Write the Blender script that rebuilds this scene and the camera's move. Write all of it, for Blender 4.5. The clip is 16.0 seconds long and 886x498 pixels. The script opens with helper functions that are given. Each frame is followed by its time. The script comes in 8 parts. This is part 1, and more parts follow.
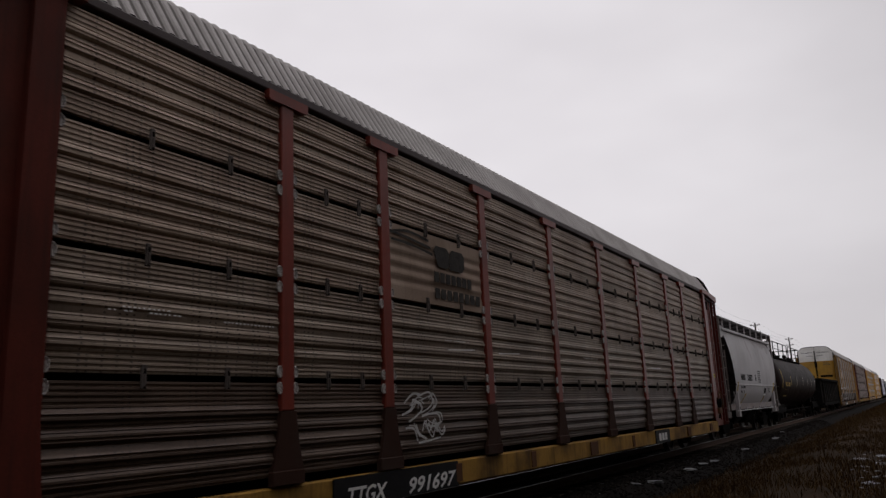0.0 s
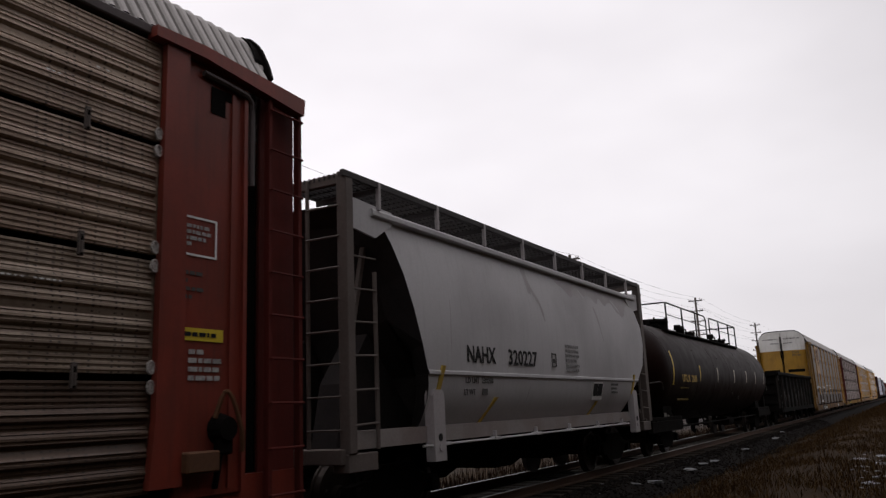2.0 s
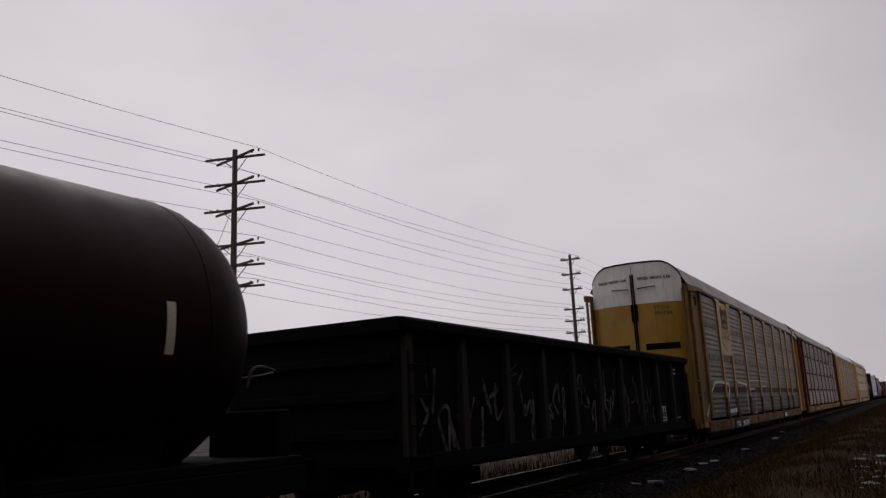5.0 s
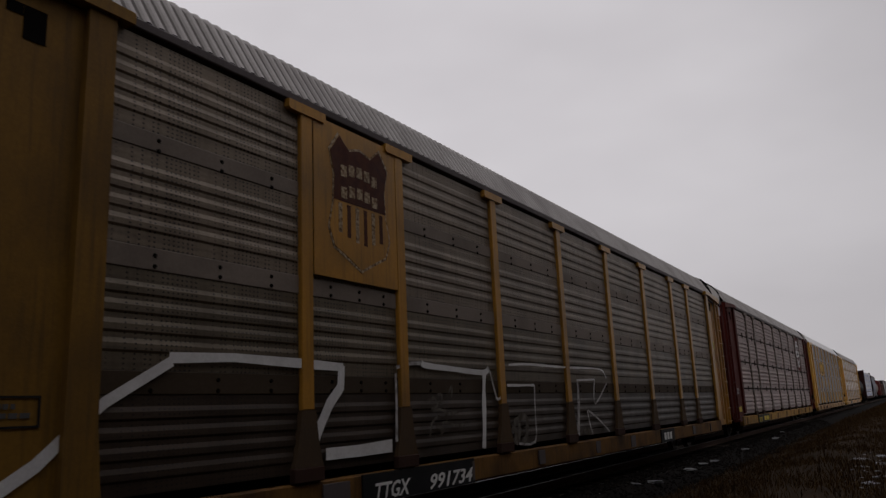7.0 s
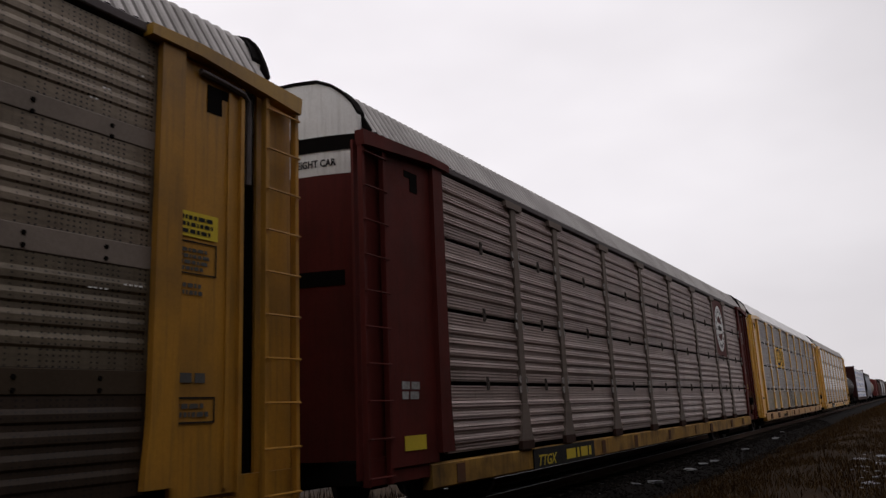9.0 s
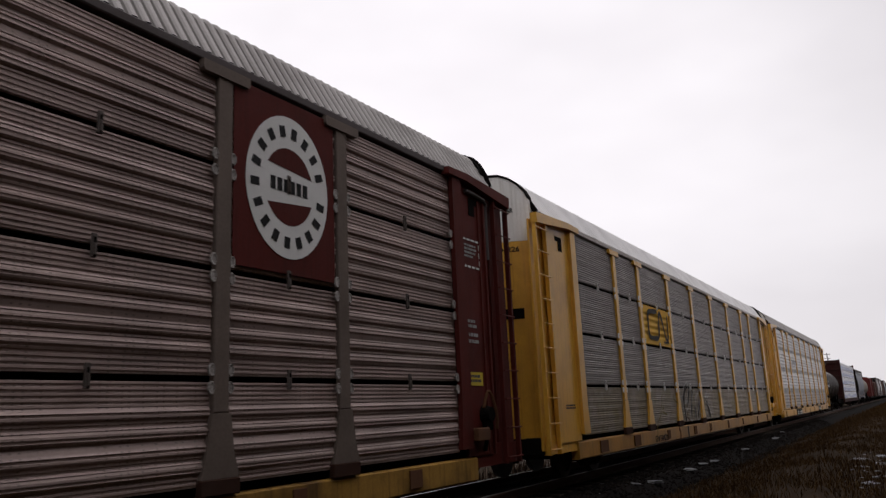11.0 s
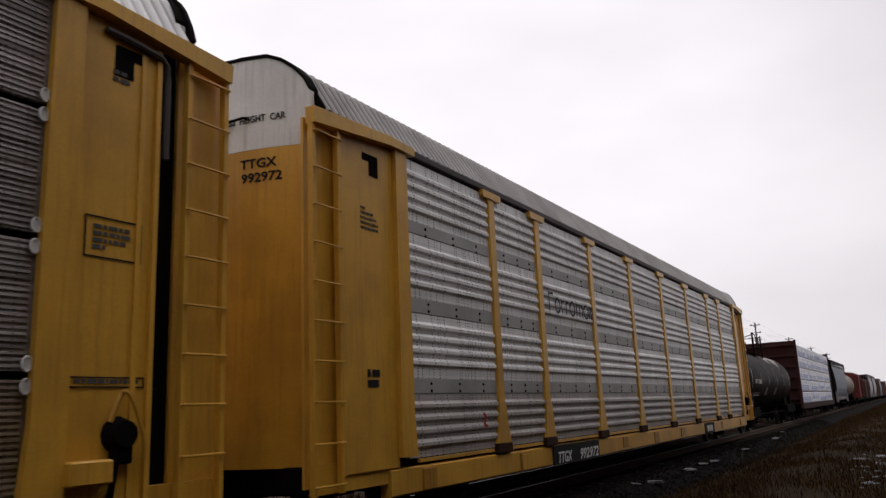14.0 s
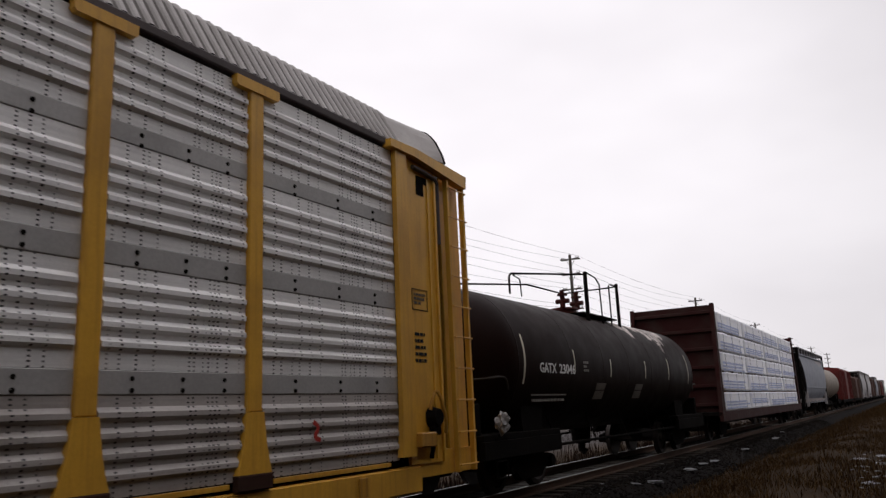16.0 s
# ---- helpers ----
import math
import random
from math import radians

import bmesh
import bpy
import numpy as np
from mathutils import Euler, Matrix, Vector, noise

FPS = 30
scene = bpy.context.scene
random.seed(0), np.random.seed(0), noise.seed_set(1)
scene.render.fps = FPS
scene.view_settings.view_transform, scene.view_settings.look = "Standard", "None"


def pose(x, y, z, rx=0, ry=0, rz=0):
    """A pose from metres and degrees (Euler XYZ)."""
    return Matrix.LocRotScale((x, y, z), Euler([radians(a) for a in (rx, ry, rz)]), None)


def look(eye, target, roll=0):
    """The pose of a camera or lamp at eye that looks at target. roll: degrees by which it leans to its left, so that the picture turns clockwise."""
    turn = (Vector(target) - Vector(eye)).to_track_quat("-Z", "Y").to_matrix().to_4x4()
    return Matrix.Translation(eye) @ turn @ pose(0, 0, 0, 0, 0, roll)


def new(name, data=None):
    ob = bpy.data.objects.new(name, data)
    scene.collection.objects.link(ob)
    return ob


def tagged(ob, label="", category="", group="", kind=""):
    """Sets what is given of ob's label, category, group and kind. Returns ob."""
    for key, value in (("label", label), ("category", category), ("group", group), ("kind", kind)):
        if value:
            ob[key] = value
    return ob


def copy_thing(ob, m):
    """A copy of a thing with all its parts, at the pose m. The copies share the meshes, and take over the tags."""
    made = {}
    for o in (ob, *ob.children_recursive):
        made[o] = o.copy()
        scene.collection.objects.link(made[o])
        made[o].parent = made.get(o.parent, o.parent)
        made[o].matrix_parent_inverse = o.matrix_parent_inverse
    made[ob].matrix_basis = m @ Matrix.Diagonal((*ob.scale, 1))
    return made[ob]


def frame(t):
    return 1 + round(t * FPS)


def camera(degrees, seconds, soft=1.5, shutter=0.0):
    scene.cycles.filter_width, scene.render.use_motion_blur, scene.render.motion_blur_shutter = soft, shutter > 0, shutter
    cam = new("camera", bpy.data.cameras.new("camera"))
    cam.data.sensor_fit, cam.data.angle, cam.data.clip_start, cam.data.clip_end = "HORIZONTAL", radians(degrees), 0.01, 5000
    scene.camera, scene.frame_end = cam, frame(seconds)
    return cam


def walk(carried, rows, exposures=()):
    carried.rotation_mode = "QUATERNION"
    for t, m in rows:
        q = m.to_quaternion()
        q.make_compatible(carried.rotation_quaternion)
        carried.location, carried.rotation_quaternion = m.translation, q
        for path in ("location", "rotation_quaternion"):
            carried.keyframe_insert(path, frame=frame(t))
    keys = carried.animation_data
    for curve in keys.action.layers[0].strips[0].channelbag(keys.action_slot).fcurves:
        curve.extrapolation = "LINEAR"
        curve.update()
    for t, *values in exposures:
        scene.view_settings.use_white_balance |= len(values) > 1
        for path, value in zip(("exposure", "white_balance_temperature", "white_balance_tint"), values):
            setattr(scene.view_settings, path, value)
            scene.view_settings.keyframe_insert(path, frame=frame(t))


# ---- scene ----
# ================= camera, motion law =================
CAM = pose(7.33, 0.0, 1.46, 102.011, 2.502, 30.976)
cam = camera(59.96, 16.0, soft=1.35, shutter=0.05)


def train_shift(t):
    """How far the train has rolled towards -y at t seconds."""
    return 11.155 * t + 0.0136 * t * t + 0.000413 * t ** 3


walk(cam, [(0.0, CAM), (16.0, CAM)], exposures=[(0.0, -0.28), (1.5, 0.0), (2.6, 0.0), (3.6, -0.26), (5.8, -0.66), (6.5, -0.69), (7.4, -0.57), (9.0, -0.05), (9.6, 0.08), (16.0, 0.08)])

# ================= sky and light =================
world = bpy.data.worlds.new("overcast_sky")
scene.world = world
world.use_nodes = True
wn, wl = world.node_tree.nodes, world.node_tree.links
wn.clear()
w_out = wn.new("ShaderNodeOutputWorld")
w_bg = wn.new("ShaderNodeBackground")
w_sky = wn.new("ShaderNodeTexSky")
w_sky.sky_type, w_sky.sun_disc = "NISHITA", False
w_sky.sun_elevation, w_sky.sun_rotation = radians(40), radians(-70)
w_tc = wn.new("ShaderNodeTexCoord")
w_map = wn.new("ShaderNodeMapping")
w_map.inputs["Scale"].default_value = (1.0, 1.0, 2.2)
w_noise = wn.new("ShaderNodeTexNoise")
w_noise.inputs["Scale"].default_value, w_noise.inputs["Detail"].default_value = 1.6, 4.0
w_ramp = wn.new("ShaderNodeValToRGB")
w_ramp.color_ramp.elements[0].position, w_ramp.color_ramp.elements[0].color = 0.30, (7.25, 6.88, 7.2, 1)
w_ramp.color_ramp.elements[1].position, w_ramp.color_ramp.elements[1].color = 0.72, (9.6, 9.2, 9.55, 1)
w_mix = wn.new("ShaderNodeMix")
w_mix.data_type = "RGBA"
w_mix.inputs["Factor"].default_value = 0.97
wl.new(w_tc.outputs["Generated"], w_map.inputs["Vector"])
wl.new(w_map.outputs["Vector"], w_noise.inputs["Vector"])
wl.new(w_noise.outputs["Fac"], w_ramp.inputs["Fac"])
wl.new(w_sky.outputs["Color"], w_mix.inputs["A"])
wl.new(w_ramp.outputs["Color"], w_mix.inputs["B"])
w_dot = wn.new("ShaderNodeVectorMath")
w_dot.operation = "DOT_PRODUCT"
w_dot.inputs[1].default_value = Vector((-0.78, 0.50, 0.38)).normalized()
wl.new(w_tc.outputs["Generated"], w_dot.inputs[0])
w_fall = wn.new("ShaderNodeMapRange")
w_fall.interpolation_type = "SMOOTHSTEP"
w_fall.inputs["From Min"].default_value, w_fall.inputs["From Max"].default_value = -0.1, 1.25
w_fall.inputs["To Min"].default_value, w_fall.inputs["To Max"].default_value = 0.43, 1.0
wl.new(w_dot.outputs["Value"], w_fall.inputs["Value"])
w_dim = wn.new("ShaderNodeVectorMath")
w_dim.operation = "SCALE"
wl.new(w_mix.outputs["Result"], w_dim.inputs[0])
# an overcast sky grows brighter towards the zenith
w_sep = wn.new("ShaderNodeSeparateXYZ")
wl.new(w_tc.outputs["Generated"], w_sep.inputs[0])
w_zen = wn.new("ShaderNodeMapRange")
w_zen.interpolation_type = "SMOOTHSTEP"
w_zen.inputs["From Min"].default_value, w_zen.inputs["From Max"].default_value = 0.50, 0.86
w_zen.inputs["To Min"].default_value, w_zen.inputs["To Max"].default_value = 1.0, 2.6
wl.new(w_sep.outputs["Z"], w_zen.inputs["Value"])
w_mul = wn.new("ShaderNodeMath")
w_mul.operation = "MULTIPLY"
wl.new(w_zen.outputs["Result"], w_mul.inputs[0])
wl.new(w_fall.outputs["Result"], w_mul.inputs[1])
wl.new(w_mul.outputs[0], w_dim.inputs["Scale"])
wl.new(w_dim.outputs[0], w_bg.inputs["Color"])
w_bg.inputs["Strength"].default_value = 0.124
wl.new(w_bg.outputs["Background"], w_out.inputs["Surface"])

sun = bpy.data.lights.new("sun", "SUN")
sun.energy, sun.angle, sun.color = 0.5, radians(25), (1.0, 0.97, 0.94)
sun_ob = new("sun", sun)
sun_ob.matrix_world = look((-24, 15, 22), (0, 0, 0))

# ================= materials =================
MATS = {}


def paint(name, base, second=None, rough=0.6, metal=0.0, grain=30.0, patch=1.2, amount=0.35, dirt=(0.05, 0.04, 0.033),
          dirty=0.35, streak=0.0, bump=0.15, bump_scale=60.0, spec=0.12, coat=0.0):
    """A worn surface: base and second colour mixed by fine and coarse noise, dirt patches, vertical streaks and fine relief."""
    if name in MATS:
        return MATS[name]
    m = bpy.data.materials.new(name)
    MATS[name] = m
    m.use_nodes = True
    n, l = m.node_tree.nodes, m.node_tree.links
    b = n["Principled BSDF"]
    second = second or tuple(c * 0.7 for c in base)
    tc, oi = n.new("ShaderNodeTexCoord"), n.new("ShaderNodeObjectInfo")
    add = n.new("ShaderNodeVectorMath")
    add.operation = "MULTIPLY_ADD"
    l.new(oi.outputs["Random"], add.inputs[0])
    add.inputs[1].default_value = (17.3, 31.7, 23.1)
    l.new(tc.outputs["Object"], add.inputs[2])

    def noise_at(scale, detail=3.0, stretch=None):
        t = n.new("ShaderNodeTexNoise")
        t.inputs["Scale"].default_value, t.inputs["Detail"].default_value = scale, detail
        if stretch:
            mp = n.new("ShaderNodeMapping")
            mp.inputs["Scale"].default_value = stretch
            l.new(add.outputs[0], mp.inputs["Vector"])
            l.new(mp.outputs[0], t.inputs["Vector"])
        else:
            l.new(add.outputs[0], t.inputs["Vector"])
        return t.outputs["Fac"]

    def ramp(fac, lo, hi):
        r = n.new("ShaderNodeMapRange")
        r.inputs["From Min"].default_value, r.inputs["From Max"].default_value = lo, hi
        l.new(fac, r.inputs["Value"])
        return r.outputs["Result"]

    def mix(fac, a, c):
        x = n.new("ShaderNodeMix")
        x.data_type = "RGBA"
        for sock, val in (("Factor", fac), ("A", a), ("B", c)):
            if isinstance(val, tuple):
                x.inputs[sock].default_value = (*val, 1)
            elif isinstance(val, float):
                x.inputs[sock].default_value = val
            else:
                l.new(val, x.inputs[sock])
        return x.outputs["Result"]

    def times(a, k):
        x = n.new("ShaderNodeMath")
        x.operation = "MULTIPLY"
        l.new(a, x.inputs[0])
        x.inputs[1].default_value = k
        return x.outputs[0]

    c = mix(times(ramp(noise_at(grain), 0.35, 0.65), amount), base, second)
    c = mix(times(ramp(noise_at(patch, 5.0), 0.42, 0.72), dirty), c, dirt)
    if streak:
        c = mix(times(ramp(noise_at(3.0, 4.0, (6.0, 6.0, 0.35)), 0.5, 0.75), streak), c, dirt)
    l.new(c, b.inputs["Base Color"])
    rr = n.new("ShaderNodeMapRange")
    rr.inputs["To Min"].default_value, rr.inputs["To Max"].default_value = max(rough - 0.12, 0.05), min(rough + 0.15, 1)
    l.new(noise_at(patch * 3), rr.inputs["Value"])
    l.new(rr.outputs["Result"], b.inputs["Roughness"])
    b.inputs["Metallic"].default_value, b.inputs["Specular IOR Level"].default_value = metal, spec
    b.inputs["Coat Weight"].default_value, b.inputs["Coat Roughness"].default_value = coat, 0.3
    if bump:
        bp = n.new("ShaderNodeBump")
        bp.inputs["Strength"].default_value, bp.inputs["Distance"].default_value = bump, 0.01
        l.new(noise_at(bump_scale), bp.inputs["Height"])
        l.new(bp.outputs["Normal"], b.inputs["Normal"])
    return m


def perforated(name, base, second, dots=0.5, rough=0.48, metal=0.3, col=0.072, row=0.045, rows=0.35, wide=0.30, sparse=0.3, bare=0.46, **kw):
    """Galvanised panel sheet with columns of punched slots."""
    m = paint(name, base, second, rough=rough, metal=metal, spec=0.45, **kw)
    n, l = m.node_tree.nodes, m.node_tree.links
    b = n["Principled BSDF"]
    src = b.inputs["Base Color"].links[0].from_socket
    tc = n.new("ShaderNodeTexCoord")
    sep = n.new("ShaderNodeSeparateXYZ")
    l.new(tc.outputs["Object"], sep.inputs[0])

    def math_node(op, a, v):
        x = n.new("ShaderNodeMath")
        x.operation = op
        l.new(a, x.inputs[0])
        if isinstance(v, float):
            x.inputs[1].default_value = v
        else:
            l.new(v, x.inputs[1])
        return x.outputs[0]

    def dash(axis, period, duty):
        f = math_node("FRACT", math_node("DIVIDE", sep.outputs[axis], period), 0.0)
        return math_node("LESS_THAN", f, duty)

    # the ribs weather unevenly: long thin lines along the sheet
    lines = n.new("ShaderNodeTexNoise")
    lines.inputs["Scale"].default_value, lines.inputs["Detail"].default_value = 1.0, 5.0
    lm = n.new("ShaderNodeMapping")
    lm.inputs["Scale"].default_value = (1.0, 0.45, 22.0)
    oi = n.new("ShaderNodeObjectInfo")
    shift = n.new("ShaderNodeVectorMath")
    shift.operation = "MULTIPLY_ADD"
    l.new(oi.outputs["Random"], shift.inputs[0])
    shift.inputs[1].default_value = (3.0, 41.0, 29.0)
    l.new(tc.outputs["Object"], shift.inputs[2])
    l.new(shift.outputs[0], lm.inputs["Vector"])
    l.new(lm.outputs[0], lines.inputs["Vector"])
    lr = n.new("ShaderNodeMapRange")
    lr.inputs["From Min"].default_value, lr.inputs["From Max"].default_value = 0.40, 0.66
    lr.inputs["To Max"].default_value = rows
    l.new(lines.outputs["Fac"], lr.inputs["Value"])
    lx = n.new("ShaderNodeMix")
    lx.data_type = "RGBA"
    l.new(lr.outputs["Result"], lx.inputs["Factor"])
    l.new(src, lx.inputs["A"])
    lx.inputs["B"].default_value = (*[c * 0.22 for c in second], 1)
    src = lx.outputs["Result"]
    cell = n.new("ShaderNodeTexWhiteNoise")
    cell.noise_dimensions = "1D"
    l.new(math_node("FLOOR", math_node("DIVIDE", sep.outputs["Y"], col), 0.0), cell.inputs["W"])
    column = math_node("GREATER_THAN", cell.outputs["Value"], sparse)
    mask = math_node("MULTIPLY", math_node("MULTIPLY", dash("Y", col, wide), column), dash("Z", row, 0.36))
    vor = n.new("ShaderNodeTexNoise")
    vor.inputs["Scale"].default_value = 2.2
    mp = n.new("ShaderNodeMapping")
    mp.inputs["Scale"].default_value = (1, 3.0, 0.12)
    l.new(tc.outputs["Object"], mp.inputs[0])
    l.new(mp.outputs[0], vor.inputs["Vector"])
    r = n.new("ShaderNodeMapRange")
    r.inputs["From Min"].default_value, r.inputs["From Max"].default_value = bare, bare + 0.06
    l.new(vor.outputs["Fac"], r.inputs["Value"])
    mask = math_node("MULTIPLY", math_node("MULTIPLY", mask, r.outputs["Result"]), dots)
    x = n.new("ShaderNodeMix")
    x.data_type = "RGBA"
    l.new(mask, x.inputs["Factor"])
    l.new(src, x.inputs["A"])
    x.inputs["B"].default_value = (0.012, 0.011, 0.011, 1)
    l.new(x.outputs["Result"], b.inputs["Base Color"])
    return m


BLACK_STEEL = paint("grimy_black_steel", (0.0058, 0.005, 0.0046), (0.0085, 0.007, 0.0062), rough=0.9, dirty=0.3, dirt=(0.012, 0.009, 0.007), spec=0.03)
WHEEL = paint("wheel_steel", (0.035, 0.028, 0.025), (0.02, 0.016, 0.014), rough=0.5, metal=0.6)
RUSTY_RAIL = paint("rusty_rail", (0.085, 0.05, 0.035), (0.05, 0.03, 0.022), rough=0.8)
RAIL_HEAD = paint("polished_rail_head", (0.204, 0.198, 0.192), (0.15, 0.144, 0.141), rough=0.42, metal=0.9, dirty=0.1, bump=0.03)
WHITE = paint("white_stencil", (0.75, 0.75, 0.73), (0.6, 0.6, 0.58), rough=0.6, dirty=0.15, grain=60)
DULL_WHITE = paint("faded_white_paint", (0.42, 0.41, 0.40), (0.2, 0.19, 0.19), rough=0.7, dirty=0.4, grain=25, amount=0.8)
GREY_INK = paint("faded_grey_stencil", (0.09, 0.088, 0.085), (0.06, 0.06, 0.06), rough=0.7)
BLACK_INK = paint("black_stencil", (0.012, 0.012, 0.013), (0.02, 0.02, 0.02), rough=0.6, dirty=0.1)
YELLOW_INK = paint("yellow_stencil", (0.50, 0.34, 0.09), (0.38, 0.25, 0.07), rough=0.6, dirty=0.2)
YELLOW_LABEL = paint("yellow_decal", (0.62, 0.47, 0.04), (0.5, 0.38, 0.04), rough=0.5, dirty=0.15)

# ================= mesh helpers =================


def mesh_of(name, bm, material=None):
    me = bpy.data.meshes.new(name)
    bmesh.ops.recalc_face_normals(bm, faces=bm.faces)
    bm.to_mesh(me)
    bm.free()
    if material:
        me.materials.append(material)
    return me


def part(name, bm, material, parent, label="", smooth=False):
    """Links a bmesh, or a ready mesh, as one object under parent."""
    me = bm if isinstance(bm, bpy.types.Mesh) else mesh_of(name, bm, material)
    if smooth:
        for p in me.polygons:
            p.use_smooth = True
    ob = new(name, me)
    ob.parent = parent
    if label:
        ob["label"] = label
    return ob


def thing(name, label, category, group="", m=None):
    ob = new(name)
    ob.empty_display_size = 0.3
    if m:
        ob.matrix_basis = m
    return tagged(ob, label, category, group)


def box(bm, x0, x1, y0, y1, z0, z1, bevel=0.0):
    vs = [bm.verts.new(c) for c in ((x0, y0, z0), (x1, y0, z0), (x1, y1, z0), (x0, y1, z0), (x0, y0, z1), (x1, y0, z1), (x1, y1, z1), (x0, y1, z1))]
    fs = [bm.faces.new([vs[i] for i in q]) for q in ((0, 3, 2, 1), (4, 5, 6, 7), (0, 1, 5, 4), (1, 2, 6, 5), (2, 3, 7, 6), (3, 0, 4, 7))]
    if bevel:
        es = list({e for f in fs for e in f.edges})
        bmesh.ops.bevel(bm, geom=es, offset=bevel, segments=1, affect="EDGES", profile=0.7)
    return bm


def loft(bm, rings, closed=True, caps=True):
    """Quads between rings of points; closed rings; caps on both ends."""
    rows = [[bm.verts.new(p) for p in ring] for ring in rings]
    n = len(rows[0])
    for a, b in zip(rows, rows[1:]):
        for i in range(n if closed else n - 1):
            j = (i + 1) % n
            bm.faces.new((a[i], a[j], b[j], b[i]))
    if caps and closed:
        bm.faces.new(rows[0][::-1])
        bm.faces.new(rows[-1])
    return bm


def prism_x(bm, pts, x0, x1):
    """A polygon of (y, z) extruded from x0 to x1."""
    return loft(bm, [[(x0, y, z) for y, z in pts], [(x1, y, z) for y, z in pts]])


def prism_y(bm, pts, y0, y1):
    return loft(bm, [[(x, y0, z) for x, z in pts], [(x, y1, z) for x, z in pts]])


def tube(bm, path, r, n=8, caps=True):
    """A round bar along a path of points."""
    path = [Vector(p) for p in path]
    rings = []
    up = Vector((0.31, 0.17, 0.93))
    for i, p in enumerate(path):
        d = (path[min(i + 1, len(path) - 1)] - path[max(i - 1, 0)]).normalized()
        u = d.cross(up if abs(d.dot(up)) < 0.95 else Vector((1, 0, 0))).normalized()
        w = d.cross(u)
        rings.append([p + (u * math.cos(2 * math.pi * k / n) + w * math.sin(2 * math.pi * k / n)) * r for k in range(n)])
    return loft(bm, rings, caps=caps)


def drum(bm, axis, centre, r0, r1, a0, a1, n=20):
    """A cylinder or cone along axis 0, 1 or 2 from a0 to a1."""
    rings = []
    for a, r in ((a0, r0), (a1, r1)):
        ring = []
        for k in range(n):
            c, s = r * math.cos(2 * math.pi * k / n), r * math.sin(2 * math.pi * k / n)
            p = [0, 0, 0]
            p[axis], p[(axis + 1) % 3], p[(axis + 2) % 3] = a, centre[(axis + 1) % 3] + c, centre[(axis + 2) % 3] + s
            ring.append(tuple(p))
        rings.append(ring)
    return loft(bm, rings)


def bm_new():
    return bmesh.new()


def lettering(text, size, material, extrude=0.002):
    """Text as a mesh that reads on a wall facing +x: along +y to the left of the reader's right."""
    cu = bpy.data.curves.new("lettering", "FONT")
    cu.body, cu.size, cu.extrude, cu.resolution_u = text, size, extrude, 2
    cu.offset = size * 0.018
    ob = bpy.data.objects.new("lettering", cu)
    scene.collection.objects.link(ob)
    me = bpy.data.meshes.new_from_object(ob.evaluated_get(bpy.context.evaluated_depsgraph_get()))
    bpy.data.objects.remove(ob)
    bpy.data.curves.remove(cu)
    me.transform(Matrix(((0, 0, 1, 0), (1, 0, 0, 0), (0, 1, 0, 0), (0, 0, 0, 1))))
    me.materials.clear()
    me.materials.append(material)
    return me


def letter_part(text, x, y, z, size, material, parent, width=None, label="", turn=0.0, slant=0.0):
    me = lettering(text, size, material)
    if slant:
        me.transform(Matrix(((1, 0, 0, 0), (0, 1, slant, 0), (0, 0, 1, 0), (0, 0, 0, 1))))
    ys = [v.co.y for v in me.vertices]
    if width:
        k = width / (max(ys) - min(ys))
        me.transform(Matrix.Diagonal((1, k, 1, 1)))
    ob = part("lettering", me, None, parent, label)
    ob.matrix_basis = pose(x, y, z, 0, 0, turn)
    return ob


def bars(parent, x, y, z, rows, height, material, gap=0.7, name="stencil_block", turn=0.0, seed=1):
    """Unreadable writing: rows of short bars; rows gives each row's width."""
    rng = random.Random(seed)
    bm = bm_new()
    zz = 0.0
    for w in rows:
        yy = 0.0
        while yy < w - height * 0.6:
            k = min(rng.uniform(0.5, 2.6) * height, w - yy)
            box(bm, 0, 0.003, yy, yy + k, zz - height, zz)
            yy += k + height * 0.45
        zz -= height * (1 + gap)
    ob = tagged(part(name, bm, material, parent), kind="stuff")
    ob.matrix_basis = pose(x, y, z, 0, 0, turn)
    return ob


def widen(ob, k):
    """Widens a car's body by k, leaving its running gear at gauge."""
    for ch in ob.children:
        if ch.name.split(".")[0] in ("truck", "coupler"):
            continue
        if abs(ch.location.x) > 1e-6:
            ch.location.x *= k
        else:
            if not ch.data.get("widened"):
                ch.data.transform(Matrix.Diagonal((k, 1, 1, 1)))
                ch.data["widened"] = True
            widen(ch, k)


def ribbon(bm, pts, width, x):
    """A flat painted stroke along (y, z) points on the plane x."""
    n = len(pts)
    left, right = [], []
    for i, (y, z) in enumerate(pts):
        a, b = pts[max(i - 1, 0)], pts[min(i + 1, n - 1)]
        d = Vector((b[0] - a[0], b[1] - a[1])).normalized()
        wv = width * (0.8 + 0.35 * noise.noise((y * 3, z * 3, 0.0)))
        left.append((y - d.y * wv / 2, z + d.x * wv / 2))
        right.append((y + d.y * wv / 2, z - d.x * wv / 2))
    for i in range(n - 1):
        q = (left[i], left[i + 1], right[i + 1], right[i])
        bm.faces.new([bm.verts.new((x, *p)) for p in q])
    return bm


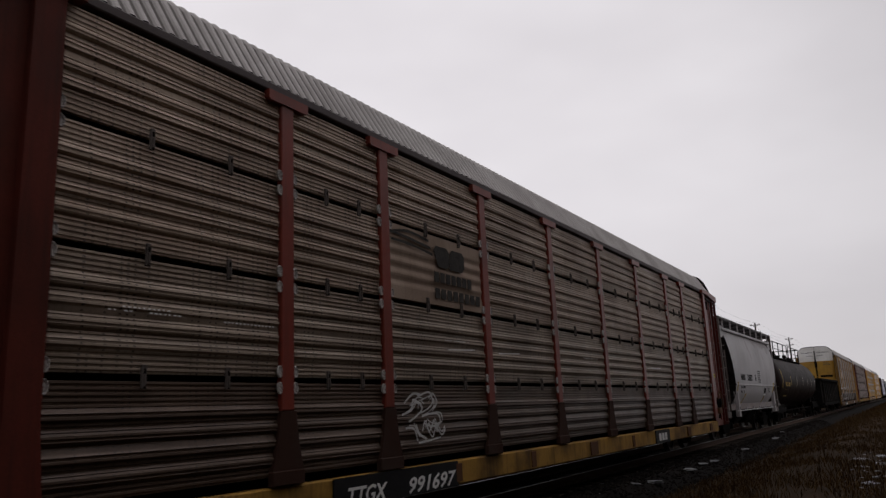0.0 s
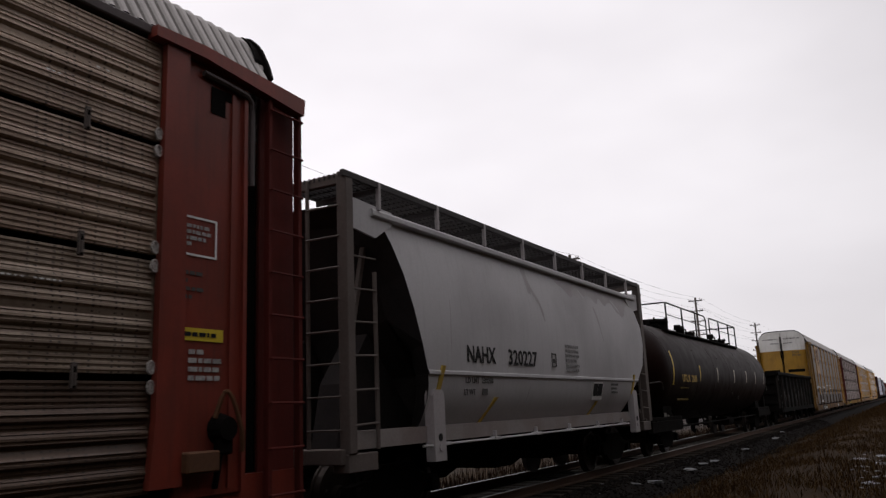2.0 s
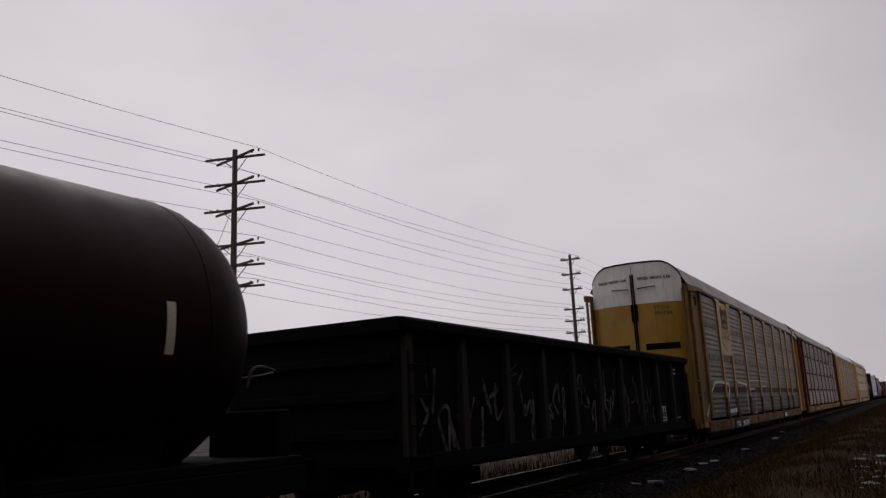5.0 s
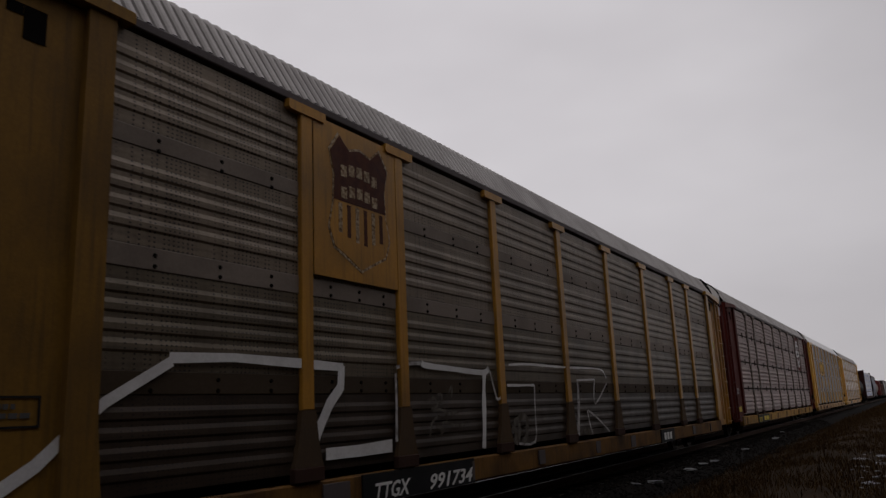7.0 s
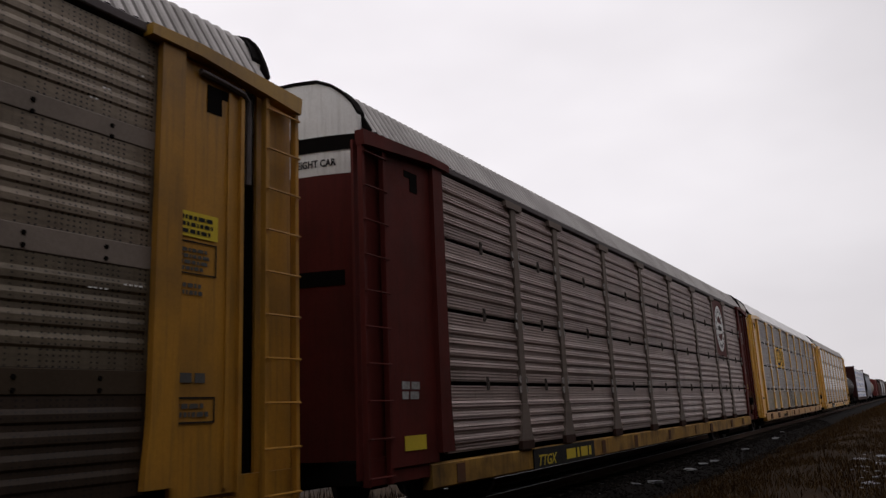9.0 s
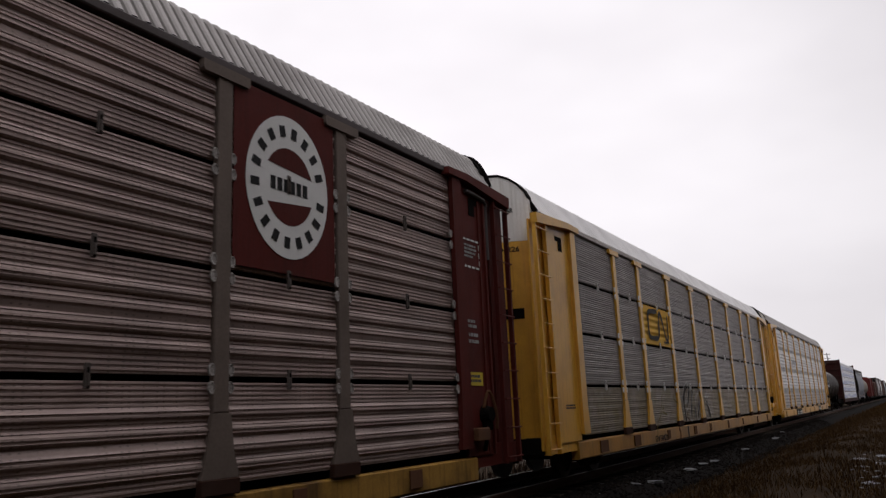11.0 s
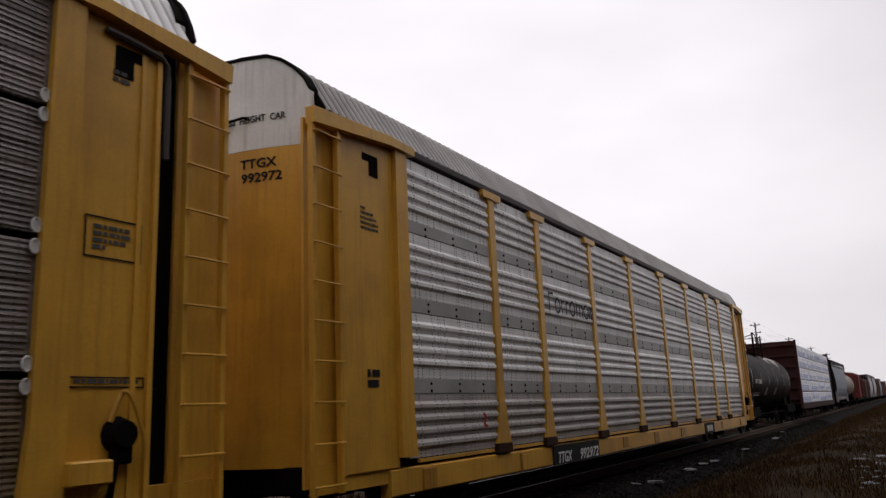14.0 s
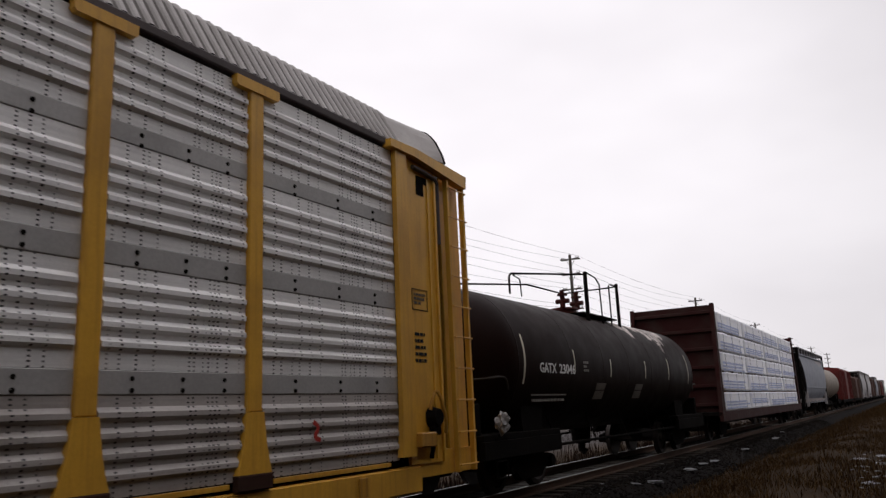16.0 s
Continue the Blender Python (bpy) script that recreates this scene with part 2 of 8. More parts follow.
def smooth_path(pts, steps=6):
    """Catmull-Rom through the points."""
    out = []
    p = [Vector((*a, 0)) if len(a) == 2 else Vector(a) for a in pts]
    for i in range(len(p) - 1):
        a, b, c, d = p[max(i - 1, 0)], p[i], p[i + 1], p[min(i + 2, len(p) - 1)]
        for k in range(steps):
            t = k / steps
            out.append(0.5 * ((2 * b) + (c - a) * t + (2 * a - 5 * b + 4 * c - d) * t * t + (-a + 3 * b - 3 * c + d) * t ** 3))
    out.append(p[-1])
    return [tuple(o[:len(pts[0])]) for o in out]


ROLLING = []   # things that roll with the train: (empty, y at start, z)
WHEELS = []    # wheelsets: (object, y, z, radius)

# ================= running gear =================


def truck_side_mesh():
    """Cast side frame of a three-piece freight truck, in (y, z)."""
    bm = bm_new()
    prism_x(bm, [(-1.12, 0.40), (-1.05, 0.58), (-0.62, 0.62), (-0.38, 0.80), (0.38, 0.80), (0.62, 0.62), (1.05, 0.58), (1.12, 0.40),
                 (0.70, 0.40), (0.42, 0.20), (-0.42, 0.20), (-0.70, 0.40)], -0.07, 0.07)
    for s in (-1, 1):
        drum(bm, 0, (0, s * 0.89, 0.457), 0.13, 0.11, -0.10, 0.14, 14)
        for k in (-0.2, 0.0, 0.2):
            drum(bm, 2, (0.0, k + s * 0.0, 0), 0.07, 0.07, 0.30, 0.52, 10)
    return mesh_of("truck_side", bm, BLACK_STEEL)


def wheelset_mesh():
    bm = bm_new()
    n = 28
    for s in (-1, 1):
        prof = [(0.66, 0.10), (0.66, 0.36), (0.655, 0.485), (0.69, 0.482), (0.70, 0.462), (0.785, 0.452), (0.79, 0.36), (0.745, 0.33), (0.735, 0.14), (0.80, 0.12), (0.80, 0.05)]
        loft(bm, [[(s * x, r * math.cos(2 * math.pi * k / n), r * math.sin(2 * math.pi * k / n)) for k in range(n)] for x, r in prof])
        for k in range(3):
            a = k * 2.094
            drum(bm, 0, (0, 0.24 * math.cos(a), 0.24 * math.sin(a)), 0.045, 0.03, s * 0.735, s * 0.752, 8)
    drum(bm, 0, (0, 0, 0), 0.08, 0.08, -1.02, 1.02, 12)
    for s in (-1, 1):
        drum(bm, 0, (0, 0, 0), 0.10, 0.09, s * 1.0, s * 1.12, 10)
    return mesh_of("wheelset", bm, WHEEL)


TRUCK_SIDE, WHEELSET = truck_side_mesh(), wheelset_mesh()


def truck_bolster_mesh():
    bm = bm_new()
    box(bm, -1.0, 1.0, -0.2, 0.2, 0.38, 0.66, 0.03)
    box(bm, -0.35, 0.35, -0.35, 0.35, 0.64, 0.74, 0.02)
    for s in (-1, 1):
        box(bm, -0.9, 0.9, s * 0.42 - 0.05, s * 0.42 + 0.05, 0.34, 0.46)
    return mesh_of("bolster", bm, BLACK_STEEL)


BOLSTER = truck_bolster_mesh()


def add_truck(car, y):
    truck = part("truck", BOLSTER, None, car, "grimy black cast steel freight truck")
    truck.matrix_basis = pose(0, y, 0)
    for s in (-1, 1):
        side = part("side_frame", TRUCK_SIDE, None, truck)
        side.matrix_basis = pose(s * 1.0, 0, 0, 0, 0, 0 if s > 0 else 180)
        w = part("wheelset", WHEELSET, None, truck, "steel wheelset with worn bright treads")
        w.matrix_basis = pose(0, s * 0.89, 0.457)
        WHEELS.append((w, s * 0.89, 0.457))


def coupler_mesh():
    bm = bm_new()
    box(bm, -0.10, 0.10, -0.9, -0.12, 0.76, 0.92, 0.02)
    prism_xy = [(-0.16, -0.15), (0.14, -0.18), (0.20, 0.02), (0.12, 0.14), (0.03, 0.03), (-0.06, 0.02), (-0.10, 0.16), (-0.20, 0.14)]
    loft(bm, [[(x, y, 0.70) for x, y in prism_xy], [(x, y, 0.98) for x, y in prism_xy]])
    tube(bm, [(0.32, -0.6, 0.75), (0.30, -0.3, 0.55), (0.22, -0.05, 0.42), (0.12, 0.1, 0.48)], 0.03, 6)
    return mesh_of("coupler", bm, BLACK_STEEL)


COUPLER = coupler_mesh()


def add_coupler(car, y, way):
    c = part("coupler", COUPLER, None, car, "rusty black knuckle coupler with air hose")
    c.matrix_basis = pose(0, y - way * 0.02, 0, 0, 0, 0 if way > 0 else 180)


def roll(car, y):
    ROLLING.append((car, y, 0.0))
    car.matrix_basis = pose(0, y, 0)
    return car


# ================= autorack cars =================
def interp_table(x, table):
    for (a, p), (b, q) in zip(table, table[1:]):
        if a <= x <= b:
            return p + (q - p) * (x - a) / (b - a)
    return table[-1][1] if x > table[-1][0] else table[0][1]


BAYS = [2.855, 1.89, 2.82, 2.82, 2.82, 2.82, 2.82, 1.89, 2.855]
HALF = sum(BAYS) / 2
SIDE = 1.53                      # outer plane of the side panels
TIERS = [(0.885, 1.838), (1.904, 2.917), (2.984, 4.006), (4.074, 5.045)]
PANEL_MESHES = {}
RUB_AT = [-11.8, -9.04, -7.16, -4.32, -1.47, 1.40, 4.27, 7.22, 9.10, 11.8]


RECESS, PROUD = -0.022, 0.018     # planes of the corrugated sheet
RIDGE_PITCH = 0.168
LOUVRE = 0.0475


def ridge_profile(h, z0, style):
    """The sheet's section as (z, x): four trapezoid ridges, thin louvres, or louvres that follow four low ridges."""
    first = (0.997 if z0 < 1 else 2.085 if z0 < 2.5 else 3.18 if z0 < 3.9 else 4.27) - z0
    coarse = [(0.0, RECESS), (first, RECESS)]
    proud = PROUD if style == "ridge" else -0.008 if style == "soft" else RECESS + 0.028 if style == "stepped" else RECESS + 0.006
    for k in range(4):
        zb = first + k * RIDGE_PITCH
        coarse += [(zb + (0.034 if style == "ridge" else 0.022), proud), (zb + 0.078, proud), (zb + 0.122, RECESS)] + ([(zb + RIDGE_PITCH, RECESS)] if k < 3 else [])
    coarse.append((h, RECESS))
    if style in ("ridge", "soft"):
        return coarse
    plain = (first + RIDGE_PITCH + 0.125, first + 2 * RIDGE_PITCH - 0.002) if style == "stepped" else (h, h)
    n = round(h / LOUVRE)
    p, lift = h / n, 0.010 if style == "stepped" else 0.0125
    pts = [(0.0, RECESS)]
    for k in range(n):
        z = k * p
        if plain[0] < z + p / 2 < plain[1]:
            continue
        for f, d in ((0.03, 0.0), (0.40, 0.0), (0.52, 1.0), (0.90, 0.8)):
            pts.append((z + f * p, interp_table(z + f * p, coarse) + lift * d))
    pts.append((h, RECESS))
    return pts


def panel_mesh(width, z0, z1, style, material):
    """One screen panel, ridges running along the car; local origin at its lower middle, face towards +x."""
    key = (round(width, 3), round(z0, 3), round(z1, 3), style, material.name)
    if key in PANEL_MESHES:
        return PANEL_MESHES[key]
    h = z1 - z0
    if style == "flat":
        pts = [(0, -0.016), (0.008, -0.012), (h - 0.008, -0.012), (h, -0.016)]
    elif style == "emblem":      # smooth sheet with a few long swells
        n = 6
        pts = [(h * i / (n * 6), 0.006 - 0.020 * (0.5 - 0.5 * math.cos(2 * math.pi * i / 6)) * (0 if i < 6 or i > n * 6 - 6 else 1)) for i in range(n * 6 + 1)]
    else:
        pts = ridge_profile(h, z0, style)
    bm = bm_new()
    full, w = width / 2, width / 2
    if style != "flat":       # plain margins beside the posts
        w -= 0.05
        for k in (-1, 1):
            box(bm, -0.075, RECESS + 0.003, k * w, k * full, 0.0, h)
    front = [[(x, -w, z) for z, x in pts], [(x, w, z) for z, x in pts]]
    a = [bm.verts.new(p) for p in front[0]]
    b = [bm.verts.new(p) for p in front[1]]
    for i in range(len(a) - 1):
        bm.faces.new((a[i], b[i], b[i + 1], a[i + 1]))
    # back sheet closes the panel
    c = [bm.verts.new((-0.075, y, z)) for y, z in ((-w, 0), (w, 0), (w, h), (-w, h))]
    bm.faces.new((c[3], c[2], c[1], c[0]))
    bm.faces.new([a[0], *[c[0]], c[1], b[0]])
    bm.faces.new([b[-1], c[2], c[3], a[-1]])
    bm.faces.new([*a[::-1], c[0], c[3]][::1])
    bm.faces.new([*b, c[2], c[1]])
    me = mesh_of("panel", bm, material)
    PANEL_MESHES[key] = me
    return me


def post_meshes(material, foot_material):
    """A side post with its tee head, its flared foot and the foot's base block."""
    w = 0.100
    bm = bm_new()
    prism_x(bm, [(-w, 1.55), (w, 1.55), (w, 5.0), (-w, 5.0)], -0.03, 0.036)
    bmesh.ops.bevel(bm, geom=[e for e in bm.edges if abs(e.verts[0].co.x - 0.036) < 1e-4 and abs(e.verts[1].co.x - 0.036) < 1e-4], offset=0.010, segments=1, affect="EDGES")
    prism_x(bm, [(-0.30, 4.965), (0.30, 4.965), (0.325, 4.99), (0.325, 5.085), (-0.325, 5.085), (-0.325, 4.99)], -0.03, 0.058)
    top = mesh_of("post", bm, material)
    bm = bm_new()
    flare = [(0.236, 0.945), (0.196, 1.08), (0.163, 1.22), (0.138, 1.38), (0.118, 1.546)]
    prism_x(bm, flare + [(-a, z) for a, z in flare[::-1]], -0.03, 0.042)
    foot = mesh_of("post_foot", bm, foot_material)
    bm = bm_new()
    # base block: grime, with the shade under the foot in its colour
    box(bm, -0.03, 0.055, -0.245, 0.245, 0.79, 0.942, 0.01)
    return top, foot, mesh_of("post_base", bm, GRIME_SHADE)


ROOF_SECTION = [(1.505, 5.195), (1.43, 5.325), (1.35, 5.465), (1.27, 5.605), (1.195, 5.735), (1.12, 5.815), (1.02, 5.865), (0.86, 5.895), (0.4, 5.925), (0.0, 5.935)]
HOOD_SECTION = [(1.51, 5.25), (1.48, 5.36), (1.445, 5.455), (1.36, 5.64), (1.288, 5.745), (1.20, 5.83), (1.08, 5.885), (0.87, 5.92), (0.4, 5.945), (0.0, 5.955)]


def mirrored(section):
    return section + [(-x, z) for x, z in section[-2::-1]]


def roof_mesh(material, groove, y0, y1, hood=0.0):
    """Transverse-ribbed roof: straight sloping sides and a flat crown; a plain hood may close its far end."""
    prof = mirrored(ROOF_SECTION)
    rings = []
    ye = y1 - hood
    n = round((ye - y0) / 0.152)
    p = (ye - y0) / n
    for i in range(n):
        for f, up in ((0.0, 0.0), (0.16, 0.012), (0.30, 0.030), (0.48, 0.034), (0.64, 0.030), (0.78, 0.012)):
            rings.append([(x + math.copysign(up * 0.85 if abs(x) > 1.0 else 0.0, x), y0 + (i + f) * p, z + up * (0.45 if abs(x) > 1.2 else 0.7)) for x, z in prof])
    rings.append([(x, ye, z) for x, z in prof])
    if hood:
        last = mirrored(HOOD_SECTION)
        for f in (0.08, 0.5, 1.0):
            rings.append([(a[0] + (b[0] - a[0]) * f, ye + hood * f, a[1] + (b[1] - a[1]) * f) for a, b in zip(prof, last)])
    bm = bm_new()
    rows = [[bm.verts.new(q) for q in r] for r in rings]
    for j, (a, b) in enumerate(zip(rows, rows[1:])):
        for i in range(len(a) - 1):
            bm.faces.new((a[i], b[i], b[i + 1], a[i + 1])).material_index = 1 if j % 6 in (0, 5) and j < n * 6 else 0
    under = [[bm.verts.new((s * 1.44, y, 5.11)) for s in (1, 0, -1)] for y in (y0, y1)]
    for i in range(2):
        bm.faces.new((under[0][i + 1], under[1][i + 1], under[1][i], under[0][i]))
    for k, row in ((0, rows[0]), (1, rows[-1])):
        bm.faces.new([*row, under[k][2], under[k][1], under[k][0]])
    me = mesh_of("roof", bm, material)
    me.materials.append(groove)      # shade between the ribs, put into the valley colour
    return me


def end_door(car, y, way, look_, marks):
    """Two radial end doors, bowed in plan, with the coloured band above; way is +1 or -1, the end that they close."""
    top = [(0.0, 5.965), (0.3, 5.96), (0.6, 5.955), (0.90, 5.94), (1.08, 5.86), (1.22, 5.74), (1.33, 5.60), (1.40, 5.44)]

    def bow(x):
        return 0.34 * (1 - (x / 1.40) ** 2)

    leaves = []
    for s in (-1, 1):
        cols = [0.012, 0.3, 0.6, 0.90, 1.08, 1.22, 1.33, 1.40]
        z_split = look_["split"]
        parent = car
        for name, lo, hi, mat, lab in (("end_door", 0.92, None, look_["door"], look_["door_label"]), ("upper_panel", None, 1, look_["band"], "dirty white upper door panel")):
            bm = bm_new()
            f, k = [], []
            for i, x in enumerate(cols):
                z0, z1 = (lo, z_split) if lo else (z_split + 0.004, interp_table(x, top))
                f.append([bm.verts.new((s * x, bow(x), z)) for z in (z0, z1)])
                k.append([bm.verts.new((s * x, bow(x) - 0.08, z)) for z in (z0, z1)])
            for i in range(len(cols) - 1):
                for q in (f, k):
                    bm.faces.new((q[i][0], q[i + 1][0], q[i + 1][1], q[i][1]))
                for j in (0, 1):
                    bm.faces.new((f[i][j], f[i + 1][j], k[i + 1][j], k[i][j]))
            for i in (0, -1):
                bm.faces.new((f[i][0], f[i][1], k[i][1], k[i][0]))
            ob = part(name, bm, mat, parent, lab)
            if parent is car:
                ob.matrix_basis = pose(0, y, 0, 0, 0, 0 if way > 0 else 180)
                parent = leaf = ob
        bm = bm_new()
        tube(bm, [(s * 0.035, 0.37, 1.0), (s * 0.035, 0.37, 5.6)], 0.022, 8)
        part("locking_rod", bm, BLACK_STEEL, leaf)
        bm = bm_new()
        tube(bm, [(s * 0.16, 0.33, 5.12), (s * 0.16, 0.40, 5.12), (s * 0.66, 0.34, 5.15), (s * 0.66, 0.26, 5.15)], 0.018, 6)
        part("grab_iron", bm, BLACK_STEEL, leaf)
        if look_.get("slot"):
            bm = bm_new()
            loft(bm, [[(s * x, bow(x) + d, z) for d, z in ((-0.01, 3.12), (0.008, 3.12), (0.008, 3.32), (-0.01, 3.32))] for x in (0.25, 0.5, 0.75, 1.0, 1.22)])
            part("door_slot", bm, BLACK_STEEL, leaf)
        bm = bm_new()
        box(bm, s * 0.02, s * 0.10, 0.33, 0.41, 4.05, 4.62, 0.02)
        part("latch", bm, BLACK_STEEL, leaf)
        # black gasket along the top edge
        bm = bm_new()
        pts = [(x, interp_table(x, top)) for x in cols]
        loft(bm, [[(s * x, bow(x) + d, z + o) for d, o in ((-0.16, 0.0), (0.012, 0.0), (0.012, 0.05), (-0.16, 0.05))] for x, z in pts])
        part("gasket", bm, BLACK_STEEL, leaf, "black rubber gasket")
        if look_.get("black_band"):
            bm = bm_new()
            loft(bm, [[(s * x, bow(x) + d, z) for d, z in ((-0.01, 4.95), (0.012, 4.95), (0.012, 5.16), (-0.01, 5.16))] for x in cols])
            part("black_band", bm, BLACK_STEEL, leaf)
        leaves.append((s, leaf))
        for text, x, z, size, mat in marks or ():
            if x * s < 0:
                continue
            me = lettering(text, size, mat)
            me.transform(Matrix.Rotation(radians(90), 4, "Z"))
            xs_ = [v.co.x for v in me.vertices]
            mid = (min(xs_) + max(xs_)) / 2
            k = min(1.0, 0.95 / (max(xs_) - min(xs_)))
            for v in me.vertices:
                v.co.x = x - (v.co.x - mid) * -k
                v.co.y += bow(v.co.x) + 0.006
            part("lettering", me, None, leaf).matrix_basis = pose(0, 0, z)
    return leaves


def ladder_part(car, material, y, side, n=10, reach=0.0):
    """Corner ladder: two stiles with rungs, and the plate behind it; y is its middle."""
    bm = bm_new()
    for s in (-1, 1):
        box(bm, -0.03, 0.05, s * 0.235 - 0.03, s * 0.235 + 0.03, 0.62, 4.95, 0.006)
    lad = part("ladder", bm, material, car)
    lad.matrix_basis = pose(side * (SIDE + 0.02), y, 0, 0, 0, 0 if side > 0 else 180)
    rung = None
    for i in range(n):
        if rung is None:
            b2 = bm_new()
            tube(b2, [(0.055, -0.26, 0), (0.075, -0.25, 0), (0.075, 0.25, 0), (0.055, 0.26, 0)], 0.013, 6)
            rung = mesh_of("rung", b2, material)
        r = part("rung", rung, None, lad)
        r.matrix_basis = pose(0, 0, 0.72 + i * 0.455)
    bm = bm_new()
    box(bm, -0.13, -0.09, min(-0.27, -0.27 + reach), max(0.27, 0.27 + reach), 0.70, 5.0)
    part("corner_plate", bm, material, lad)
    return lad


def autorack(y, look_):
    """A tri-level autorack car centred at y (train coordinate)."""
    car = thing("autorack_car", look_["label"], "autorack railcar", "train cars")
    mat_p, mat_frame, mat_roof, mat_sill, mat_eave = (look_[k] for k in ("panel", "frame", "roof", "sill", "eave"))
    end = HALF + 1.93
    # flatcar
    bm = bm_new()
    box(bm, -1.35, 1.35, -end + 0.25, end - 0.25, 0.80, 0.93)
    part("deck", bm, BLACK_STEEL, car)
    bm = bm_new()
    box(bm, -0.45, 0.45, -end + 0.1, end - 0.1, 0.55, 0.80)
    for k in range(-4, 5):
        box(bm, -1.30, 1.30, k * 2.6 - 0.07, k * 2.6 + 0.07, 0.60, 0.80)
    part("centre_sill", bm, BLACK_STEEL, car)
    for s in (-1, 1):
        bm = bm_new()
        prism_y(bm, [(s * 1.38, 0.44), (s * 1.50, 0.44), (s * 1.54, 0.465), (s * 1.54, 0.765), (s * 1.51, 0.785), (s * 1.38, 0.785)], -HALF - 0.4, HALF + 0.4)
        part("side_sill", bm, mat_sill, car, look_.get("sill_label", ""))
        for e in (-1, 1):
            bm = bm_new()
            prism_y(bm, [(s * 1.36, 0.62), (s * 1.50, 0.62), (s * 1.50, 0.95), (s * 1.36, 0.95)], e * (HALF + 0.405), e * (end - 0.1))
            part("end_sill", bm, look_.get("end_sill", mat_frame), car)
        # plates and brackets standing proud of the sill
        rng = random.Random(int(y))
        for k in range(9):
            bm = bm_new()
            yy = -HALF + 0.6 + k * 2.72 + rng.uniform(-0.4, 0.4)
            box(bm, s * 1.541, s * (1.55 + rng.uniform(0, 0.02)), yy, yy + rng.uniform(0.06, 0.5), 0.47 + rng.uniform(0, 0.05), 0.74, 0.004)
            part("sill_bracket", bm, look_.get("bracket", mat_sill), car)
    if look_.get("rub_rail"):      # narrow strip between panels and sill
        for s in (-1, 1):
            for a, b in zip(RUB_AT, RUB_AT[1:]):
                bm = bm_new()
                box(bm, s * 1.48, s * 1.532, a + 0.30, b - 0.30, 0.822, 0.872, 0.004)
                part("rub_rail", bm, mat_sill, car)
    # roof and eave
    roof = part("roof", roof_mesh(mat_roof, look_["roof_groove"], -HALF - 1.56, HALF + 1.40, look_.get("hood", 0.0)), None, car, look_["roof_label"])
    for s in (-1, 1):
        bm = bm_new()
        prism_y(bm, [(s * 1.40, 5.088), (s * 1.545, 5.088), (s * 1.555, 5.10), (s * 1.555, 5.175), (s * 1.54, 5.19), (s * 1.40, 5.19)], -HALF - 0.3, HALF + 0.3)
        part("eave_rail", bm, mat_eave, car)
    for e in (-1, 1):
        bm = bm_new()
        prof = mirrored([(x + 0.02, z + 0.03) for x, z in ROOF_SECTION[:-1]] + [(0.0, 5.965)]) if e < 0 else mirrored([(x + 0.006, z + 0.012) for x, z in HOOD_SECTION[:-1]] + [(0.0, 5.967)])
        inner = [(x * 0.955, z - 0.06) for x, z in prof]
        a, b = (e * (HALF + d) for d in ((1.565, 1.61) if e < 0 else (1.405, 1.45)))
        for i in range(len(prof) - 1):
            loft(bm, [[(p[0], yy, p[1]) for p in (prof[i], prof[i + 1], inner[i + 1], inner[i])] for yy in (a, b)])
        part("roof_end_hoop", bm, look_.get("hoop", BLACK_STEEL), car)
    # posts
    post, foot, base_block = post_meshes(look_.get("post", mat_frame), look_.get("foot", mat_frame))
    ys = [-HALF]
    for g in BAYS:
        ys.append(ys[-1] + g)
    ys = [-HALF] + look_.get("post_at", [v * look_.get("post_scale", 1.0) + look_.get("post_shift", 0.0) for v in ys[1:-1]]) + [HALF]
    bays = [b - a for a, b in zip(ys, ys[1:])]
    for s in (-1, 1):
        for yy in ys[1:-1]:
            p = part("post", post, None, car, look_["post_label"])
            p.matrix_basis = pose(s * SIDE, yy, 0, 0, 0, 0 if s > 0 else 180)
            part("post_foot", foot, None, p)
            part("post_base", base_block, None, p)
    # panels
    for s in (-1, 1):
        turn = 0 if s > 0 else 180
        for i, g in enumerate(bays):
            mid, w = ys[i] + g / 2, g - 0.14
            if look_["style"] in ("fine", "stepped"):
                for k, (z0, z1) in enumerate(TIERS):
                    # lower tiers take darker sheets: dirt, and weaker light put into the colour
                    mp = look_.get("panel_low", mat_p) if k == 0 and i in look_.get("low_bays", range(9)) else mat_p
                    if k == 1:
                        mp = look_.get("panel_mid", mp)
                    if look_.get("logo_panel") == (i, k) and s > 0:
                        mp = look_["logo_mat"]
                    p = part("panel", panel_mesh(w, z0, z1, "emblem" if mp is look_.get("logo_mat") else look_["style"], mp), None, car)
                    p.matrix_basis = pose(s * SIDE, mid, z0, 0, 0, turn)
            else:
                for z0, z1, st in ((0.885, 1.72, "ridge"), (1.724, 1.93, "flat"), (1.934, 2.826, "ridge"), (2.83, 3.04, "flat"), (3.044, 3.956, "ridge"), (3.96, 4.14, "flat"), (4.144, 5.045, "ridge")):
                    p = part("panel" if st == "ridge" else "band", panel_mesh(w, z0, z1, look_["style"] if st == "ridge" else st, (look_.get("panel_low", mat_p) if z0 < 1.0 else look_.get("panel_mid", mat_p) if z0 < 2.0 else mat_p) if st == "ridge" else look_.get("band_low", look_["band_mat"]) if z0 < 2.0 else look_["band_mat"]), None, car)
                    p.matrix_basis = pose(s * SIDE, mid, z0, 0, 0, turn)
    # solid black box in place of the shaded interior behind the slots
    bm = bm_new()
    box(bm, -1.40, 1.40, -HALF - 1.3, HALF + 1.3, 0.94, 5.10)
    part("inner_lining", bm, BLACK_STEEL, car)
